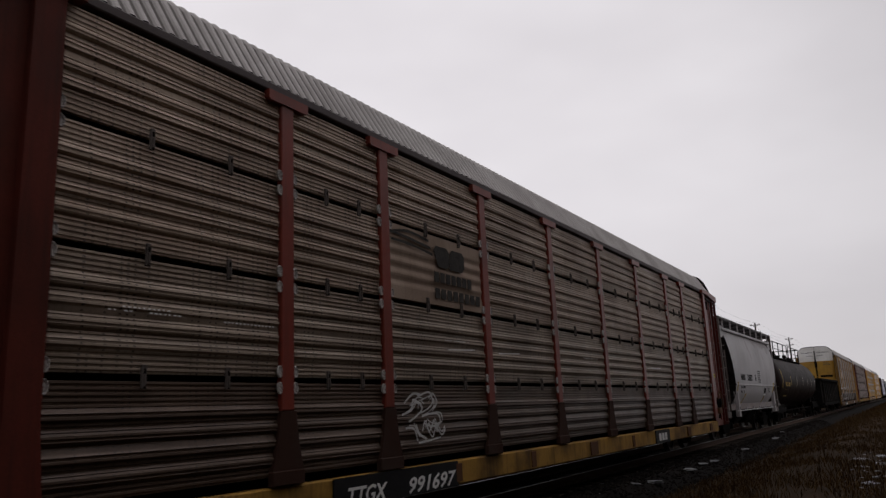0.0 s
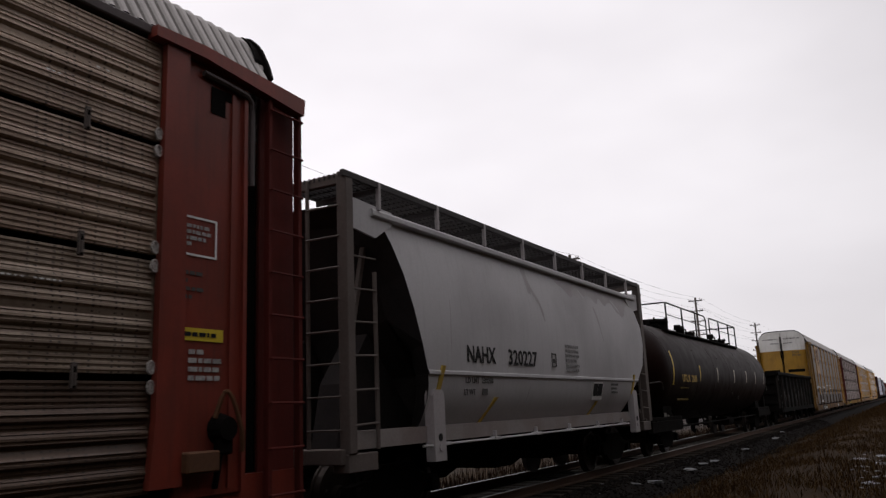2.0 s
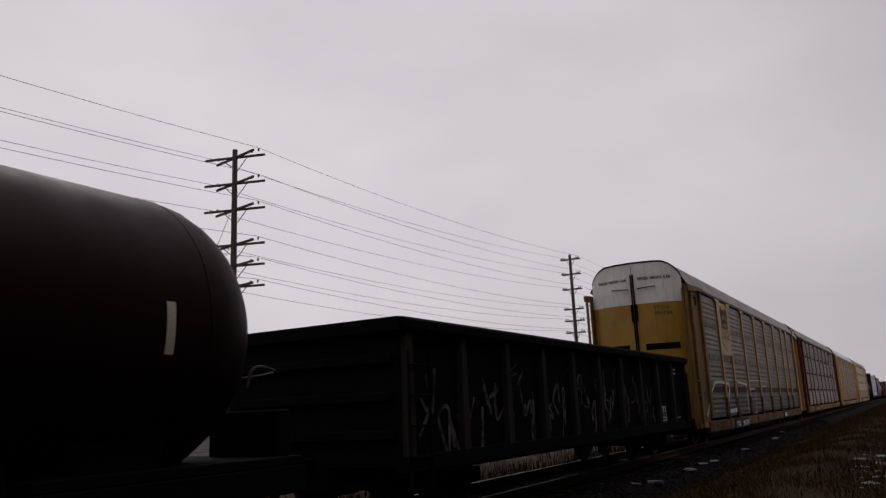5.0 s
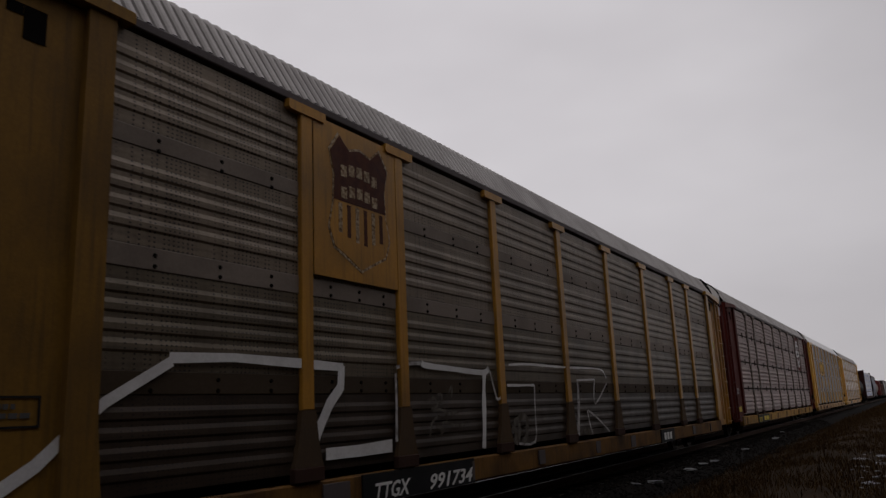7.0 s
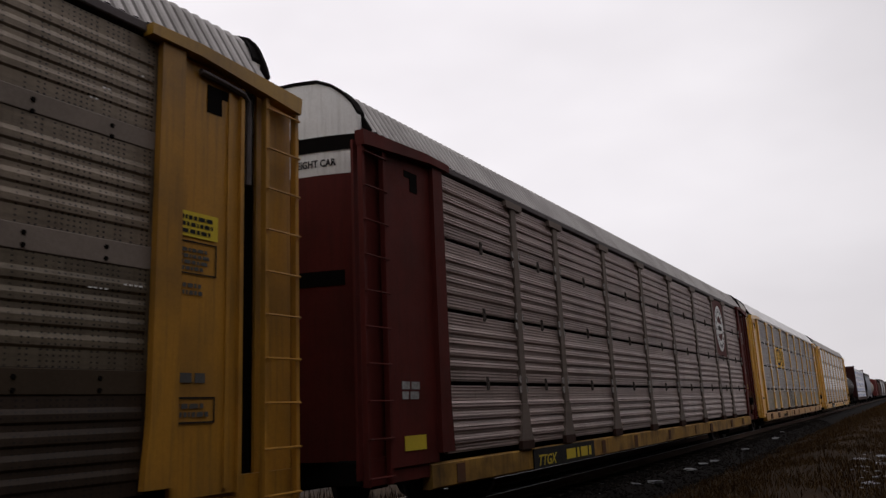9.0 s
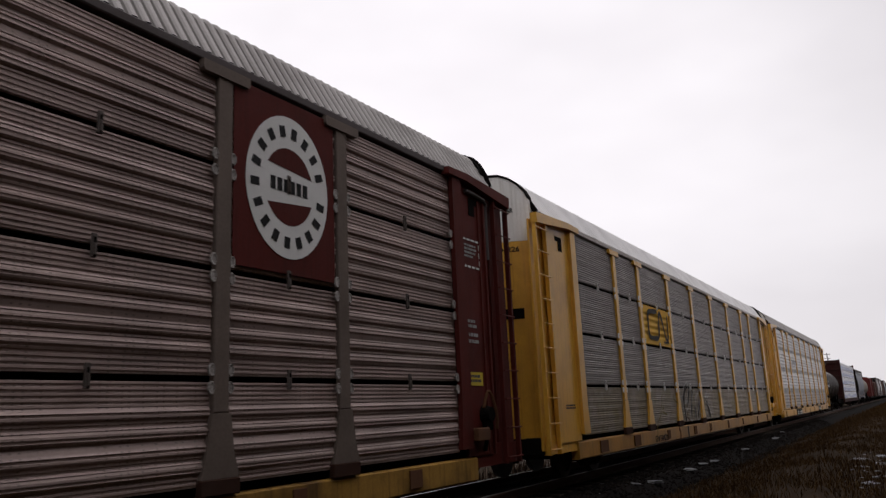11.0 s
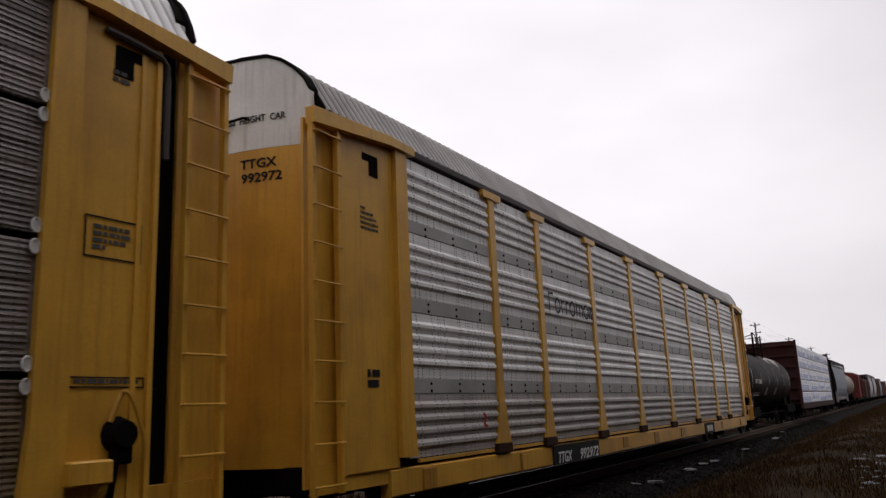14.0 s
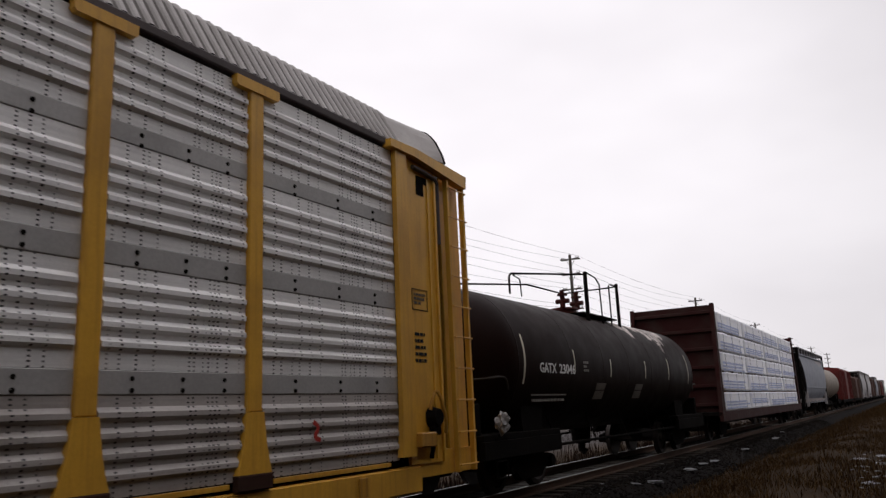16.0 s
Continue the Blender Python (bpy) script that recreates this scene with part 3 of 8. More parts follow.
    # slot clips and corner cleats (near and far side)
    if look_["style"] in ("fine", "stepped"):
        clip, cleat = clip_meshes(look_["clip"], look_.get("cleat", look_["clip"]))
        for s in (-1, 1):
            turn = 0 if s > 0 else 180
            for i, g in enumerate(bays):
                for z in (1.87, 2.95, 4.04):
                    for f in look_["clip_at"]:
                        c = part("slot_clip", clip, None, car)
                        c.matrix_basis = pose(s * (SIDE + 0.012), ys[i] + g * f, z, 0, 0, turn)
                    for yy in (ys[i] + 0.12, ys[i + 1] - 0.12):
                        c = part("corner_cleat", cleat, None, car)
                        c.matrix_basis = pose(s * (SIDE + 0.012), yy, z, 0, 0, turn)
    else:
        bolt = bolt_mesh()
        for s in (-1, 1):
            for i, g in enumerate(bays):
                for z in (1.70, 1.80, 2.81, 2.91, 3.91, 4.01):
                    for f in (0.24, 0.53, 0.80):
                        c = part("bolt", bolt, None, car)
                        c.matrix_basis = pose(s * (SIDE - 0.012), ys[i] + g * f, z + 0.06, 0, 0, 0 if s > 0 else 180)
    # ends: jamb, pillar panel, guard beam, ladder, doors
    for s in (-1, 1):
        for e in (-1, 1):
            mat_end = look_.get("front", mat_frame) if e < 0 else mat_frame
            bm = bm_new()
            yj = HALF + 0.08
            prism_x(bm, [(e * q, z) for q, z in ((yj - 0.22, 0.92), (yj + 0.13, 0.92), (yj + 0.10, 5.04), (yj - 0.17, 5.04), (yj - 0.17, 1.5))], s * SIDE, s * (SIDE + 0.07))
            part("jamb_post", bm, mat_end, car)
            bm = bm_new()
            box(bm, s * (SIDE - 0.05), s * SIDE, e * (HALF + 0.18), e * (HALF + (0.98 if e > 0 else 1.37)), 0.80, 5.03, 0.004)
            if e > 0:
                box(bm, s * (SIDE - 0.03), s * (SIDE + 0.02), e * (HALF + 0.80), e * (HALF + 0.85), 0.85, 4.85)
            box(bm, s * (SIDE - 0.03), s * (SIDE + 0.035), e * (HALF + (0.96 if e > 0 else 1.33)), e * (HALF + (1.01 if e > 0 else 1.38)), 0.80, 4.95)
            pil = part("end_pillar", bm, mat_end, car)
            bm = bm_new()
            box(bm, s * (SIDE + 0.002), s * (SIDE + 0.008), e * (HALF + 0.52), e * (HALF + 0.715), 4.55, 4.84)
            box(bm, s * (SIDE + 0.002), s * (SIDE + 0.007), e * (HALF + 0.72), e * (HALF + 0.86), 4.74, 4.84)
            part("hand_hole", bm, BLACK_STEEL, pil)
            if e > 0:
                bm = bm_new()
                tube(bm, [(s * (SIDE + 0.03), e * (HALF + 0.40), 4.93), (s * (SIDE + 0.04), e * (HALF + 0.7), 4.91), (s * (SIDE + 0.04), e * (HALF + 0.98), 4.88), (s * (SIDE + 0.02), e * (HALF + 1.07), 4.82), (s * SIDE, e * (HALF + 1.10), 4.66), (s * SIDE, e * (HALF + 1.10), 3.9)], 0.035, 8)
                part("hose", bm, EAVE_DARK, pil)
            bm = bm_new()
            prism_x(bm, [(e * (HALF - 0.25), 5.05), (e * (HALF + 0.35), 5.05), (e * (HALF + (1.93 if e < 0 else 1.82)), 4.90), (e * (HALF + (1.95 if e < 0 else 1.84)), 5.10), (e * (HALF + 0.35), 5.18), (e * (HALF - 0.25), 5.16)], s * (SIDE - 0.02), s * (SIDE + 0.11))
            part("guard_beam", bm, mat_end if "front" in look_ and e < 0 else look_.get("beam", mat_frame), car)
            ladder_part(car, look_.get("ladder", mat_end), e * (HALF + (1.66 if e < 0 else 1.56)), s, reach=0.40 * s if e < 0 else 0.0)
            # brake wheel box and rod low on the pillar
            if look_.get("gear") and e > 0:
                bm = bm_new()
                box(bm, s * SIDE, s * (SIDE + 0.15), e * (HALF + 0.20), e * (HALF + 0.58), 1.02, 1.21, 0.015)
                gear = part("brake_gear", bm, look_["gear"], car, "hand brake gear with lever")
                bm = bm_new()
                drum(bm, 0, (0, e * (HALF + 0.70), 1.40), 0.15, 0.11, s * SIDE, s * (SIDE + 0.13), 14)
                box(bm, s * SIDE, s * (SIDE + 0.10), e * (HALF + 0.62), e * (HALF + 0.80), 1.16, 1.34, 0.02)
                tube(bm, [(s * (SIDE + 0.06), e * (HALF + 0.66), 1.2), (s * (SIDE + 0.05), e * (HALF + 0.64), 1.0), (s * (SIDE + 0.02), e * (HALF + 0.64), 0.86)], 0.03, 6)
                part("gear_housing", bm, BLACK_STEEL, gear)
                bm = bm_new()
                tube(bm, smooth_path([(s * (SIDE + 0.05), e * (HALF + 0.60), 1.50), (s * (SIDE + 0.09), e * (HALF + 0.68), 1.74), (s * (SIDE + 0.12), e * (HALF + 0.76), 1.66), (s * (SIDE + 0.13), e * (HALF + 0.86), 1.38), (s * (SIDE + 0.10), e * (HALF + 0.90), 1.18)], 4), 0.024, 6)
                part("brake_lever", bm, look_["gear"], gear)
    for e in (-1, 1):
        bm = bm_new()
        box(bm, -1.44, 1.44, e * (HALF + 1.3), e * (HALF + 1.86), 0.62, 0.93, 0.02)
        part("end_platform", bm, look_.get("end_sill", BLACK_STEEL), car)
        end_door(car, e * (HALF + (1.72 if e < 0 else 1.44)), e, look_, look_.get("door_marks") if e < 0 else None)
        add_coupler(car, e * (end + 0.50), e)
        add_truck(car, e * 10.05)
    return roll(car, y)


def clip_meshes(material, cleat_material):
    bm = bm_new()
    box(bm, 0, 0.03, -0.026, 0.026, -0.10, 0.11, 0.006)
    box(bm, 0.028, 0.045, -0.012, 0.012, -0.08, 0.02, 0.004)
    before = set(bm.faces)
    box(bm, 0.030, 0.034, -0.011, 0.011, 0.03, 0.075)
    box(bm, 0.030, 0.034, -0.011, 0.011, -0.095, -0.08)
    for f in bm.faces:
        f.material_index = 0 if f in before else 1
    a = mesh_of("slot_clip", bm, material)
    a.materials.append(BLACK_STEEL)
    bm = bm_new()
    for zc in (-0.085, 0.085):
        tube(bm, [(0.012, 0.034 * math.cos(k * math.pi / 5), zc + 0.055 * math.sin(k * math.pi / 5)) for k in range(11)], 0.013, 5, caps=False)
        box(bm, 0.0, 0.014, -0.022, 0.022, zc - 0.04, zc + 0.04)
    b = mesh_of("corner_cleat", bm, cleat_material)
    return a, b


def bolt_mesh():
    bm = bm_new()
    drum(bm, 0, (0, 0, 0), 0.024, 0.018, 0, 0.014, 6)
    return mesh_of("bolt", bm, BLACK_STEEL)

# ---- liveries ----
RED_FRAME = paint("rust_red_paint", (0.20, 0.034, 0.021), (0.15, 0.026, 0.017), rough=0.45, dirty=0.45, streak=0.35, dirt=(0.051, 0.02304, 0.01728), spec=0.2, coat=0.3)
MAROON = paint("maroon_paint", (0.098, 0.018, 0.0145), (0.070, 0.014, 0.0115), rough=0.6, dirty=0.4, streak=0.3, dirt=(0.03, 0.013, 0.01), spec=0.08)
YELLOW = paint("weathered_yellow_paint", (0.7, 0.378, 0.046), (0.58, 0.302, 0.035), rough=0.45, dirty=0.4, streak=0.28, dirt=(0.22, 0.103, 0.0256), spec=0.2, coat=0.55)
YELLOW_DULL = paint("dull_weathered_yellow", (0.359, 0.194, 0.0178), (0.276, 0.144, 0.0138), rough=0.45, dirty=0.5, streak=0.35, dirt=(0.117, 0.0605, 0.013), spec=0.2, coat=0.5)
YELLOW_DARK = paint("grimy_yellow_paint", (0.442, 0.215, 0.028), (0.312, 0.151, 0.021), rough=0.45, dirty=0.55, streak=0.5, dirt=(0.117, 0.0704, 0.028), spec=0.2, coat=0.25)
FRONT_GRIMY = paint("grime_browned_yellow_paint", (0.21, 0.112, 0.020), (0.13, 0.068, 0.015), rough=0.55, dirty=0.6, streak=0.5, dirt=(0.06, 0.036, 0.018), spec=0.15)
# the red car's front end is darker than its rear end
RED_FRONT_DARK = paint("dark_browned_red_paint", (0.105, 0.022, 0.014), (0.07, 0.016, 0.011), rough=0.6, dirty=0.5, streak=0.4, dirt=(0.03, 0.014, 0.010), spec=0.12)
SILL_YELLOW = paint("dull_yellow_sill_paint", (0.38, 0.215, 0.045), (0.24, 0.125, 0.03), rough=0.65, dirty=0.85, patch=1.6, streak=0.5, dirt=(0.05, 0.028, 0.016))
LOGO_YELLOW = paint("pale_yellow_emblem_ground", (0.74, 0.43, 0.05), (0.62, 0.34, 0.04), rough=0.6, dirty=0.2, dirt=(0.3, 0.17, 0.03))
BAND_WHITE = paint("dirty_white_paint", (0.78, 0.77, 0.745), (0.64, 0.62, 0.585), rough=0.6, dirty=0.3, streak=0.35, dirt=(0.28, 0.25, 0.2))
# valley tones, darker than each roof, paint the shade between its ribs
ROOF_VALLEY_SHADE = paint("shaded_roof_valley", (0.15, 0.138, 0.13), (0.11, 0.10, 0.095), rough=0.7)
PALE_VALLEY_SHADE = paint("pale_shaded_roof_valley", (0.60, 0.59, 0.58), (0.50, 0.49, 0.48), rough=0.7)
GALV_ROOF = paint("galvanised_roof", (0.40, 0.38, 0.365), (0.30, 0.28, 0.265), rough=0.6, metal=0.1, dirty=0.35)
WHITE_ROOF = paint("white_coated_roof", (0.80, 0.79, 0.78), (0.72, 0.71, 0.70), rough=0.5, metal=0.0, dirty=0.2)
PANEL_RED = perforated("grimy_galvanised_screen", (0.415, 0.325, 0.251), (0.273, 0.199, 0.145), dots=0.8, dirty=0.6, patch=0.8, dirt=(0.133, 0.0797, 0.0501), streak=0.3)
# red car's two lower tiers: dirt and the dimmer light there in one colour
PANEL_GRIME_SHADE = perforated("mud_and_shade_screen", (0.116, 0.0765, 0.0536), (0.068, 0.0421, 0.0286), dots=0.6, dirty=0.7, patch=0.8, dirt=(0.051, 0.0306, 0.0214), streak=0.3)
PANEL_DULL = perforated("dust_and_shade_screen", (0.33, 0.265, 0.205), (0.205, 0.155, 0.112), dots=0.8, dirty=0.6, patch=0.8, dirt=(0.105, 0.066, 0.044), streak=0.3)
PANEL_MAROON = perforated("grey_galvanised_screen", (0.404, 0.308, 0.279), (0.303, 0.227, 0.202), dots=0.4, dirty=0.35, dirt=(0.101, 0.0757, 0.0738))
PANEL_GREY = perforated("slate_galvanised_screen", (0.36, 0.324, 0.306), (0.266, 0.234, 0.216), dots=0.5, rows=0.5, dirty=0.3, dirt=(0.137, 0.115, 0.105))
PANEL_SPRAYED = perforated("overspray_stained_screen", (0.31, 0.26, 0.215), (0.22, 0.16, 0.11), dots=0.4, dirty=0.8, patch=1.6, dirt=(0.17, 0.13, 0.03), streak=0.5, amount=0.8, grain=5)
PANEL_DARK = perforated("dirty_ridged_screen", (0.239, 0.19, 0.14), (0.146, 0.111, 0.0793), dots=1.0, dirty=0.5, dirt=(0.0696, 0.049, 0.0287), streak=0.35, col=0.055, row=0.044, rows=0.3, wide=0.35, sparse=0.2, bare=0.38)
PANEL_BRIGHT = perforated("bright_ridged_screen", (0.90, 0.885, 0.865), (0.76, 0.745, 0.725), dots=1.0, dirty=0.25, dirt=(0.42, 0.40, 0.395), col=0.058, row=0.040, rows=0.18, wide=0.5, sparse=0.52, metal=0.08)
# shade on the bright car's lowest tier, put into colour with a brown tint
PANEL_BRIGHT_LOW = perforated("shade_darkened_ridged_screen", (0.487, 0.451, 0.424), (0.37, 0.336, 0.312), dots=1.0, dirty=0.45, dirt=(0.202, 0.168, 0.148), col=0.058, row=0.040, rows=0.18, wide=0.5, sparse=0.52, metal=0.0)
# shield car's lower tiers: mud, with the shade down there mixed into the colour
PANEL_MUD_SHADE = perforated("mud_and_shade_ridged_screen", (0.0593, 0.0399, 0.0267), (0.0336, 0.0215, 0.0139), dots=0.9, dirty=0.6, dirt=(0.0198, 0.0118, 0.00726), streak=0.35, col=0.055, row=0.044, rows=0.3, wide=0.35, sparse=0.2, bare=0.38)
PANEL_SPLASH_SHADE = perforated("splash_and_shade_ridged_screen", (0.175, 0.140, 0.098), (0.105, 0.082, 0.055), dots=1.0, dirty=0.6, dirt=(0.055, 0.040, 0.024), streak=0.4, col=0.055, row=0.044, rows=0.3, wide=0.35, sparse=0.2, bare=0.38)
PLATE_GREY = paint("weathered_plain_sheet", (0.348, 0.266, 0.207), (0.252, 0.184, 0.138), rough=0.65, dirty=0.5, patch=1.3, dirt=(0.139, 0.0859, 0.0587), streak=0.3)
BAND_DARK = paint("dirty_flat_band", (0.22, 0.182, 0.152), (0.15, 0.122, 0.10), rough=0.6, metal=0.0, dirty=0.4)
# the low band carries the same mud and painted shade
BAND_MUD_SHADE = paint("mud_and_shade_flat_band", (0.0595, 0.0422, 0.0273), (0.0385, 0.0272, 0.0174), rough=0.7, dirty=0.5, dirt=(0.028, 0.019, 0.0112))
BAND_GREY = paint("grey_flat_band", (0.47, 0.46, 0.445), (0.34, 0.33, 0.32), rough=0.5, metal=0.3, dirty=0.25)
EAVE_DARK = paint("dark_eave_paint", (0.10, 0.085, 0.085), (0.07, 0.055, 0.055), rough=0.6)
EAVE_PALE = paint("pale_eave_paint", (0.56, 0.52, 0.49), (0.42, 0.38, 0.36), rough=0.6)
# grime of the red feet; on the base blocks it also paints shade
GRIME_SHADE = paint("road_grime_and_shade", (0.042, 0.019, 0.013), (0.028, 0.014, 0.010), rough=0.85, dirty=0.4)
RUST = paint("flaking_rust", (0.12, 0.055, 0.028), (0.07, 0.035, 0.02), rough=0.85)
CLIP_PALE = paint("zinc_clip", (0.80, 0.79, 0.77), (0.6, 0.59, 0.58), rough=0.5)

SILL_GRIMY = paint("grime_streaked_yellow_sill", (0.18, 0.09, 0.0224), (0.105, 0.0518, 0.0154), rough=0.7, dirty=0.85, patch=1.4, streak=0.5, dirt=(0.0338, 0.0187, 0.0112))
FOOT_BROWN = paint("grime_covered_yellow", (0.085, 0.052, 0.026), (0.05, 0.033, 0.02), rough=0.75, dirty=0.5)
CLIP_RUST = paint("rusty_clip", (0.09, 0.075, 0.068), (0.16, 0.14, 0.13), rough=0.7, grain=50)
CLIP_WORN = paint("worn_pale_cleat", (0.50, 0.48, 0.46), (0.22, 0.19, 0.175), rough=0.6, grain=45, amount=0.9)
POST_GREY = paint("grey_brown_post_paint", (0.17, 0.135, 0.115), (0.115, 0.088, 0.072), rough=0.65, dirty=0.4)
door_text = [("EXCESS  HEIGHT  CAR", -0.66, 5.20, 0.125, BLACK_INK), ("EXCESS  HEIGHT  CAR", 0.66, 5.20, 0.125, BLACK_INK)]

# maroon on the red car's ladder stands for its shadowed rails
RED_LOOK = dict(ladder=MAROON, front=RED_FRONT_DARK, panel_mid=PANEL_DULL, label="grimy grey autorack with rust-red posts and yellow sill", panel=PANEL_RED, frame=RED_FRAME, roof=GALV_ROOF, roof_groove=ROOF_VALLEY_SHADE, roof_label="ribbed galvanised roof",
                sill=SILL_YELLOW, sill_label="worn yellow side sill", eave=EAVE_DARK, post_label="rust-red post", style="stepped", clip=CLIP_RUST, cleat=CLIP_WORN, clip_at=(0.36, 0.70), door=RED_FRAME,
                door_label="rust-red end door", band=BAND_WHITE, split=4.55, gear=RUST, bracket=RUST, foot=GRIME_SHADE, panel_low=PANEL_GRIME_SHADE, logo_panel=(2, 2), logo_mat=PLATE_GREY)
SHIELD_LOOK = dict(post_scale=1.018, label="dirty grey ridged autorack with weathered yellow posts and ends", panel=PANEL_DARK, band_mat=BAND_DARK, band_low=BAND_MUD_SHADE, frame=YELLOW_DARK, roof=GALV_ROOF, roof_groove=ROOF_VALLEY_SHADE,
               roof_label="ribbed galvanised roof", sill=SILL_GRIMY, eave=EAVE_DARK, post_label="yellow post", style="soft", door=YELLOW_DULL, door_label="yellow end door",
               band=BAND_WHITE, split=4.62, bracket=EAVE_DARK, beam=YELLOW_DULL, foot=FOOT_BROWN, slot=True, front=FRONT_GRIMY, panel_low=PANEL_MUD_SHADE, panel_mid=PANEL_SPLASH_SHADE,
               door_marks=[(a, x, 5.40, c, d) for a, x, b, c, d in door_text] + [("TTGX", -0.80, 4.40, 0.17, GREY_INK), ("991734", -0.84, 4.22, 0.17, GREY_INK)])
MAROON_LOOK = dict(post_shift=-0.07, post_scale=1.016, label="grey autorack with maroon ends and a white oval", panel=PANEL_MAROON, frame=MAROON, roof=GALV_ROOF, roof_groove=ROOF_VALLEY_SHADE, roof_label="ribbed galvanised roof", sill=SILL_YELLOW,
                   sill_label="patched yellow side sill", eave=EAVE_DARK, post_label="grey-brown post", style="stepped", clip=CLIP_RUST, cleat=CLIP_WORN, clip_at=(0.5,), door=MAROON, door_label="maroon end door",
                   band=BAND_WHITE, split=4.62, bracket=RUST, gear=RUST, black_band=True, slot=True, door_marks=[("EXCESS HEIGHT CAR", -0.66, 4.74, 0.14, BLACK_INK), ("EXCESS HEIGHT CAR", 0.66, 4.74, 0.14, BLACK_INK)], post=POST_GREY, foot=POST_GREY)
EMBLEM_LOOK = dict(post_shift=-0.03, post_scale=1.012, label="slate grey autorack with clean yellow posts and ends", panel=PANEL_GREY, frame=YELLOW, roof=WHITE_ROOF, roof_groove=PALE_VALLEY_SHADE, roof_label="ribbed white roof", sill=YELLOW_DARK,
               sill_label="yellow side sill with rust", eave=EAVE_PALE, post_label="yellow post", style="fine", clip=CLIP_PALE, clip_at=(0.52,), door=YELLOW, door_label="yellow end door",
               band=BAND_WHITE, split=4.62, bracket=RUST, gear=YELLOW, panel_low=PANEL_SPRAYED, logo_panel=(2, 2), logo_mat=LOGO_YELLOW, slot=True, door_marks=door_text + [("504226", -1.0, 4.42, 0.14, BLACK_INK)])
BRIGHT_LOOK = dict(post_at=RUB_AT[1:-1], rub_rail=True, hood=1.12, label="bright galvanised ridged autorack with yellow posts and ends", panel=PANEL_BRIGHT, panel_low=PANEL_BRIGHT_LOW, band_mat=BAND_GREY, frame=YELLOW, roof=GALV_ROOF, roof_groove=ROOF_VALLEY_SHADE, roof_label="ribbed galvanised roof",
                sill=YELLOW, sill_label="yellow side sill", eave=EAVE_DARK, post_label="yellow post", style="ridge", door=YELLOW, door_label="yellow end door", band=BAND_WHITE,
                split=4.74, bracket=YELLOW_DARK, gear=YELLOW_DARK, door_marks=[(a, x, 5.10, c, d) for a, x, b, c, d in door_text] + [("TTGX", -0.80, 4.50, 0.17, BLACK_INK), ("992972", -0.84, 4.32, 0.17, BLACK_INK)])

red_car = autorack(15.22, RED_LOOK)
shield_car = autorack(94.60, SHIELD_LOOK)
oval_car = autorack(123.15, MAROON_LOOK)
yellow_car = autorack(151.70, EMBLEM_LOOK)
bright_car = autorack(180.35, BRIGHT_LOOK)

# ================= covered hopper cars =================
HOPPER_GREY = paint("pale_grey_hopper_paint", (0.468, 0.4584, 0.4628), (0.396, 0.3871, 0.3916), rough=0.5, dirty=0.45, streak=0.15, patch=0.55, dirt=(0.225, 0.2047, 0.2047))
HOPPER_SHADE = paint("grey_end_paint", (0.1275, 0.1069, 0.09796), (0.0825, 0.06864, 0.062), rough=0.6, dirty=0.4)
HOPPER_WORN = paint("worn_hopper_paint", (0.36, 0.335, 0.335), (0.27, 0.245, 0.245), rough=0.6, dirty=0.5, patch=2.5, dirt=(0.44, 0.43, 0.43))
SILL_DUST = paint("dusty_sill_paint", (0.27, 0.245, 0.235), (0.19, 0.165, 0.155), rough=0.7, dirty=0.5, dirt=(0.16, 0.10, 0.085))
# end sheets are near black, far darker than the side sheets
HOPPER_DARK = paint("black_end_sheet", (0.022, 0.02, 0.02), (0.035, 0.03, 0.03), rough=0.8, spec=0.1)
HOPPER_BLUE = paint("blue_grey_hopper_paint", (0.243, 0.261, 0.302), (0.198, 0.216, 0.251), rough=0.5, dirty=0.3, streak=0.3)
GRATING = paint("galvanised_grating", (0.055, 0.05, 0.05), (0.035, 0.032, 0.032), rough=0.6, metal=0.4)
FADED_YELLOW = paint("faded_yellow_stripe", (0.50, 0.34, 0.06), (0.38, 0.27, 0.08), rough=0.7, dirty=0.4)


def interp(z, table):
    for (z0, a), (z1, b) in zip(table, table[1:]):
        if z0 <= z <= z1:
            return a + (b - a) * (z - z0) / (z1 - z0)
    return table[0][1] if z < table[0][0] else table[-1][1]


# half section of a hopper body: rolled lower sheet, a narrow lip, the tall bowed side and the roof
HOPPER_SECTION = [(1.17, 1.19), (1.275, 1.33), (1.36, 1.48), (1.425, 1.64), (1.47, 1.82), (1.492, 1.985), (1.518, 1.998), (1.518, 2.04), (1.505, 2.055),
                  (1.52, 2.40), (1.515, 2.90), (1.48, 3.35), (1.42, 3.75), (1.36, 4.05), (1.10, 4.28), (0.6, 4.40), (0.0, 4.44)]


def hopper_x(z):
    return interp(z, [(q[1], q[0]) for q in HOPPER_SECTION])


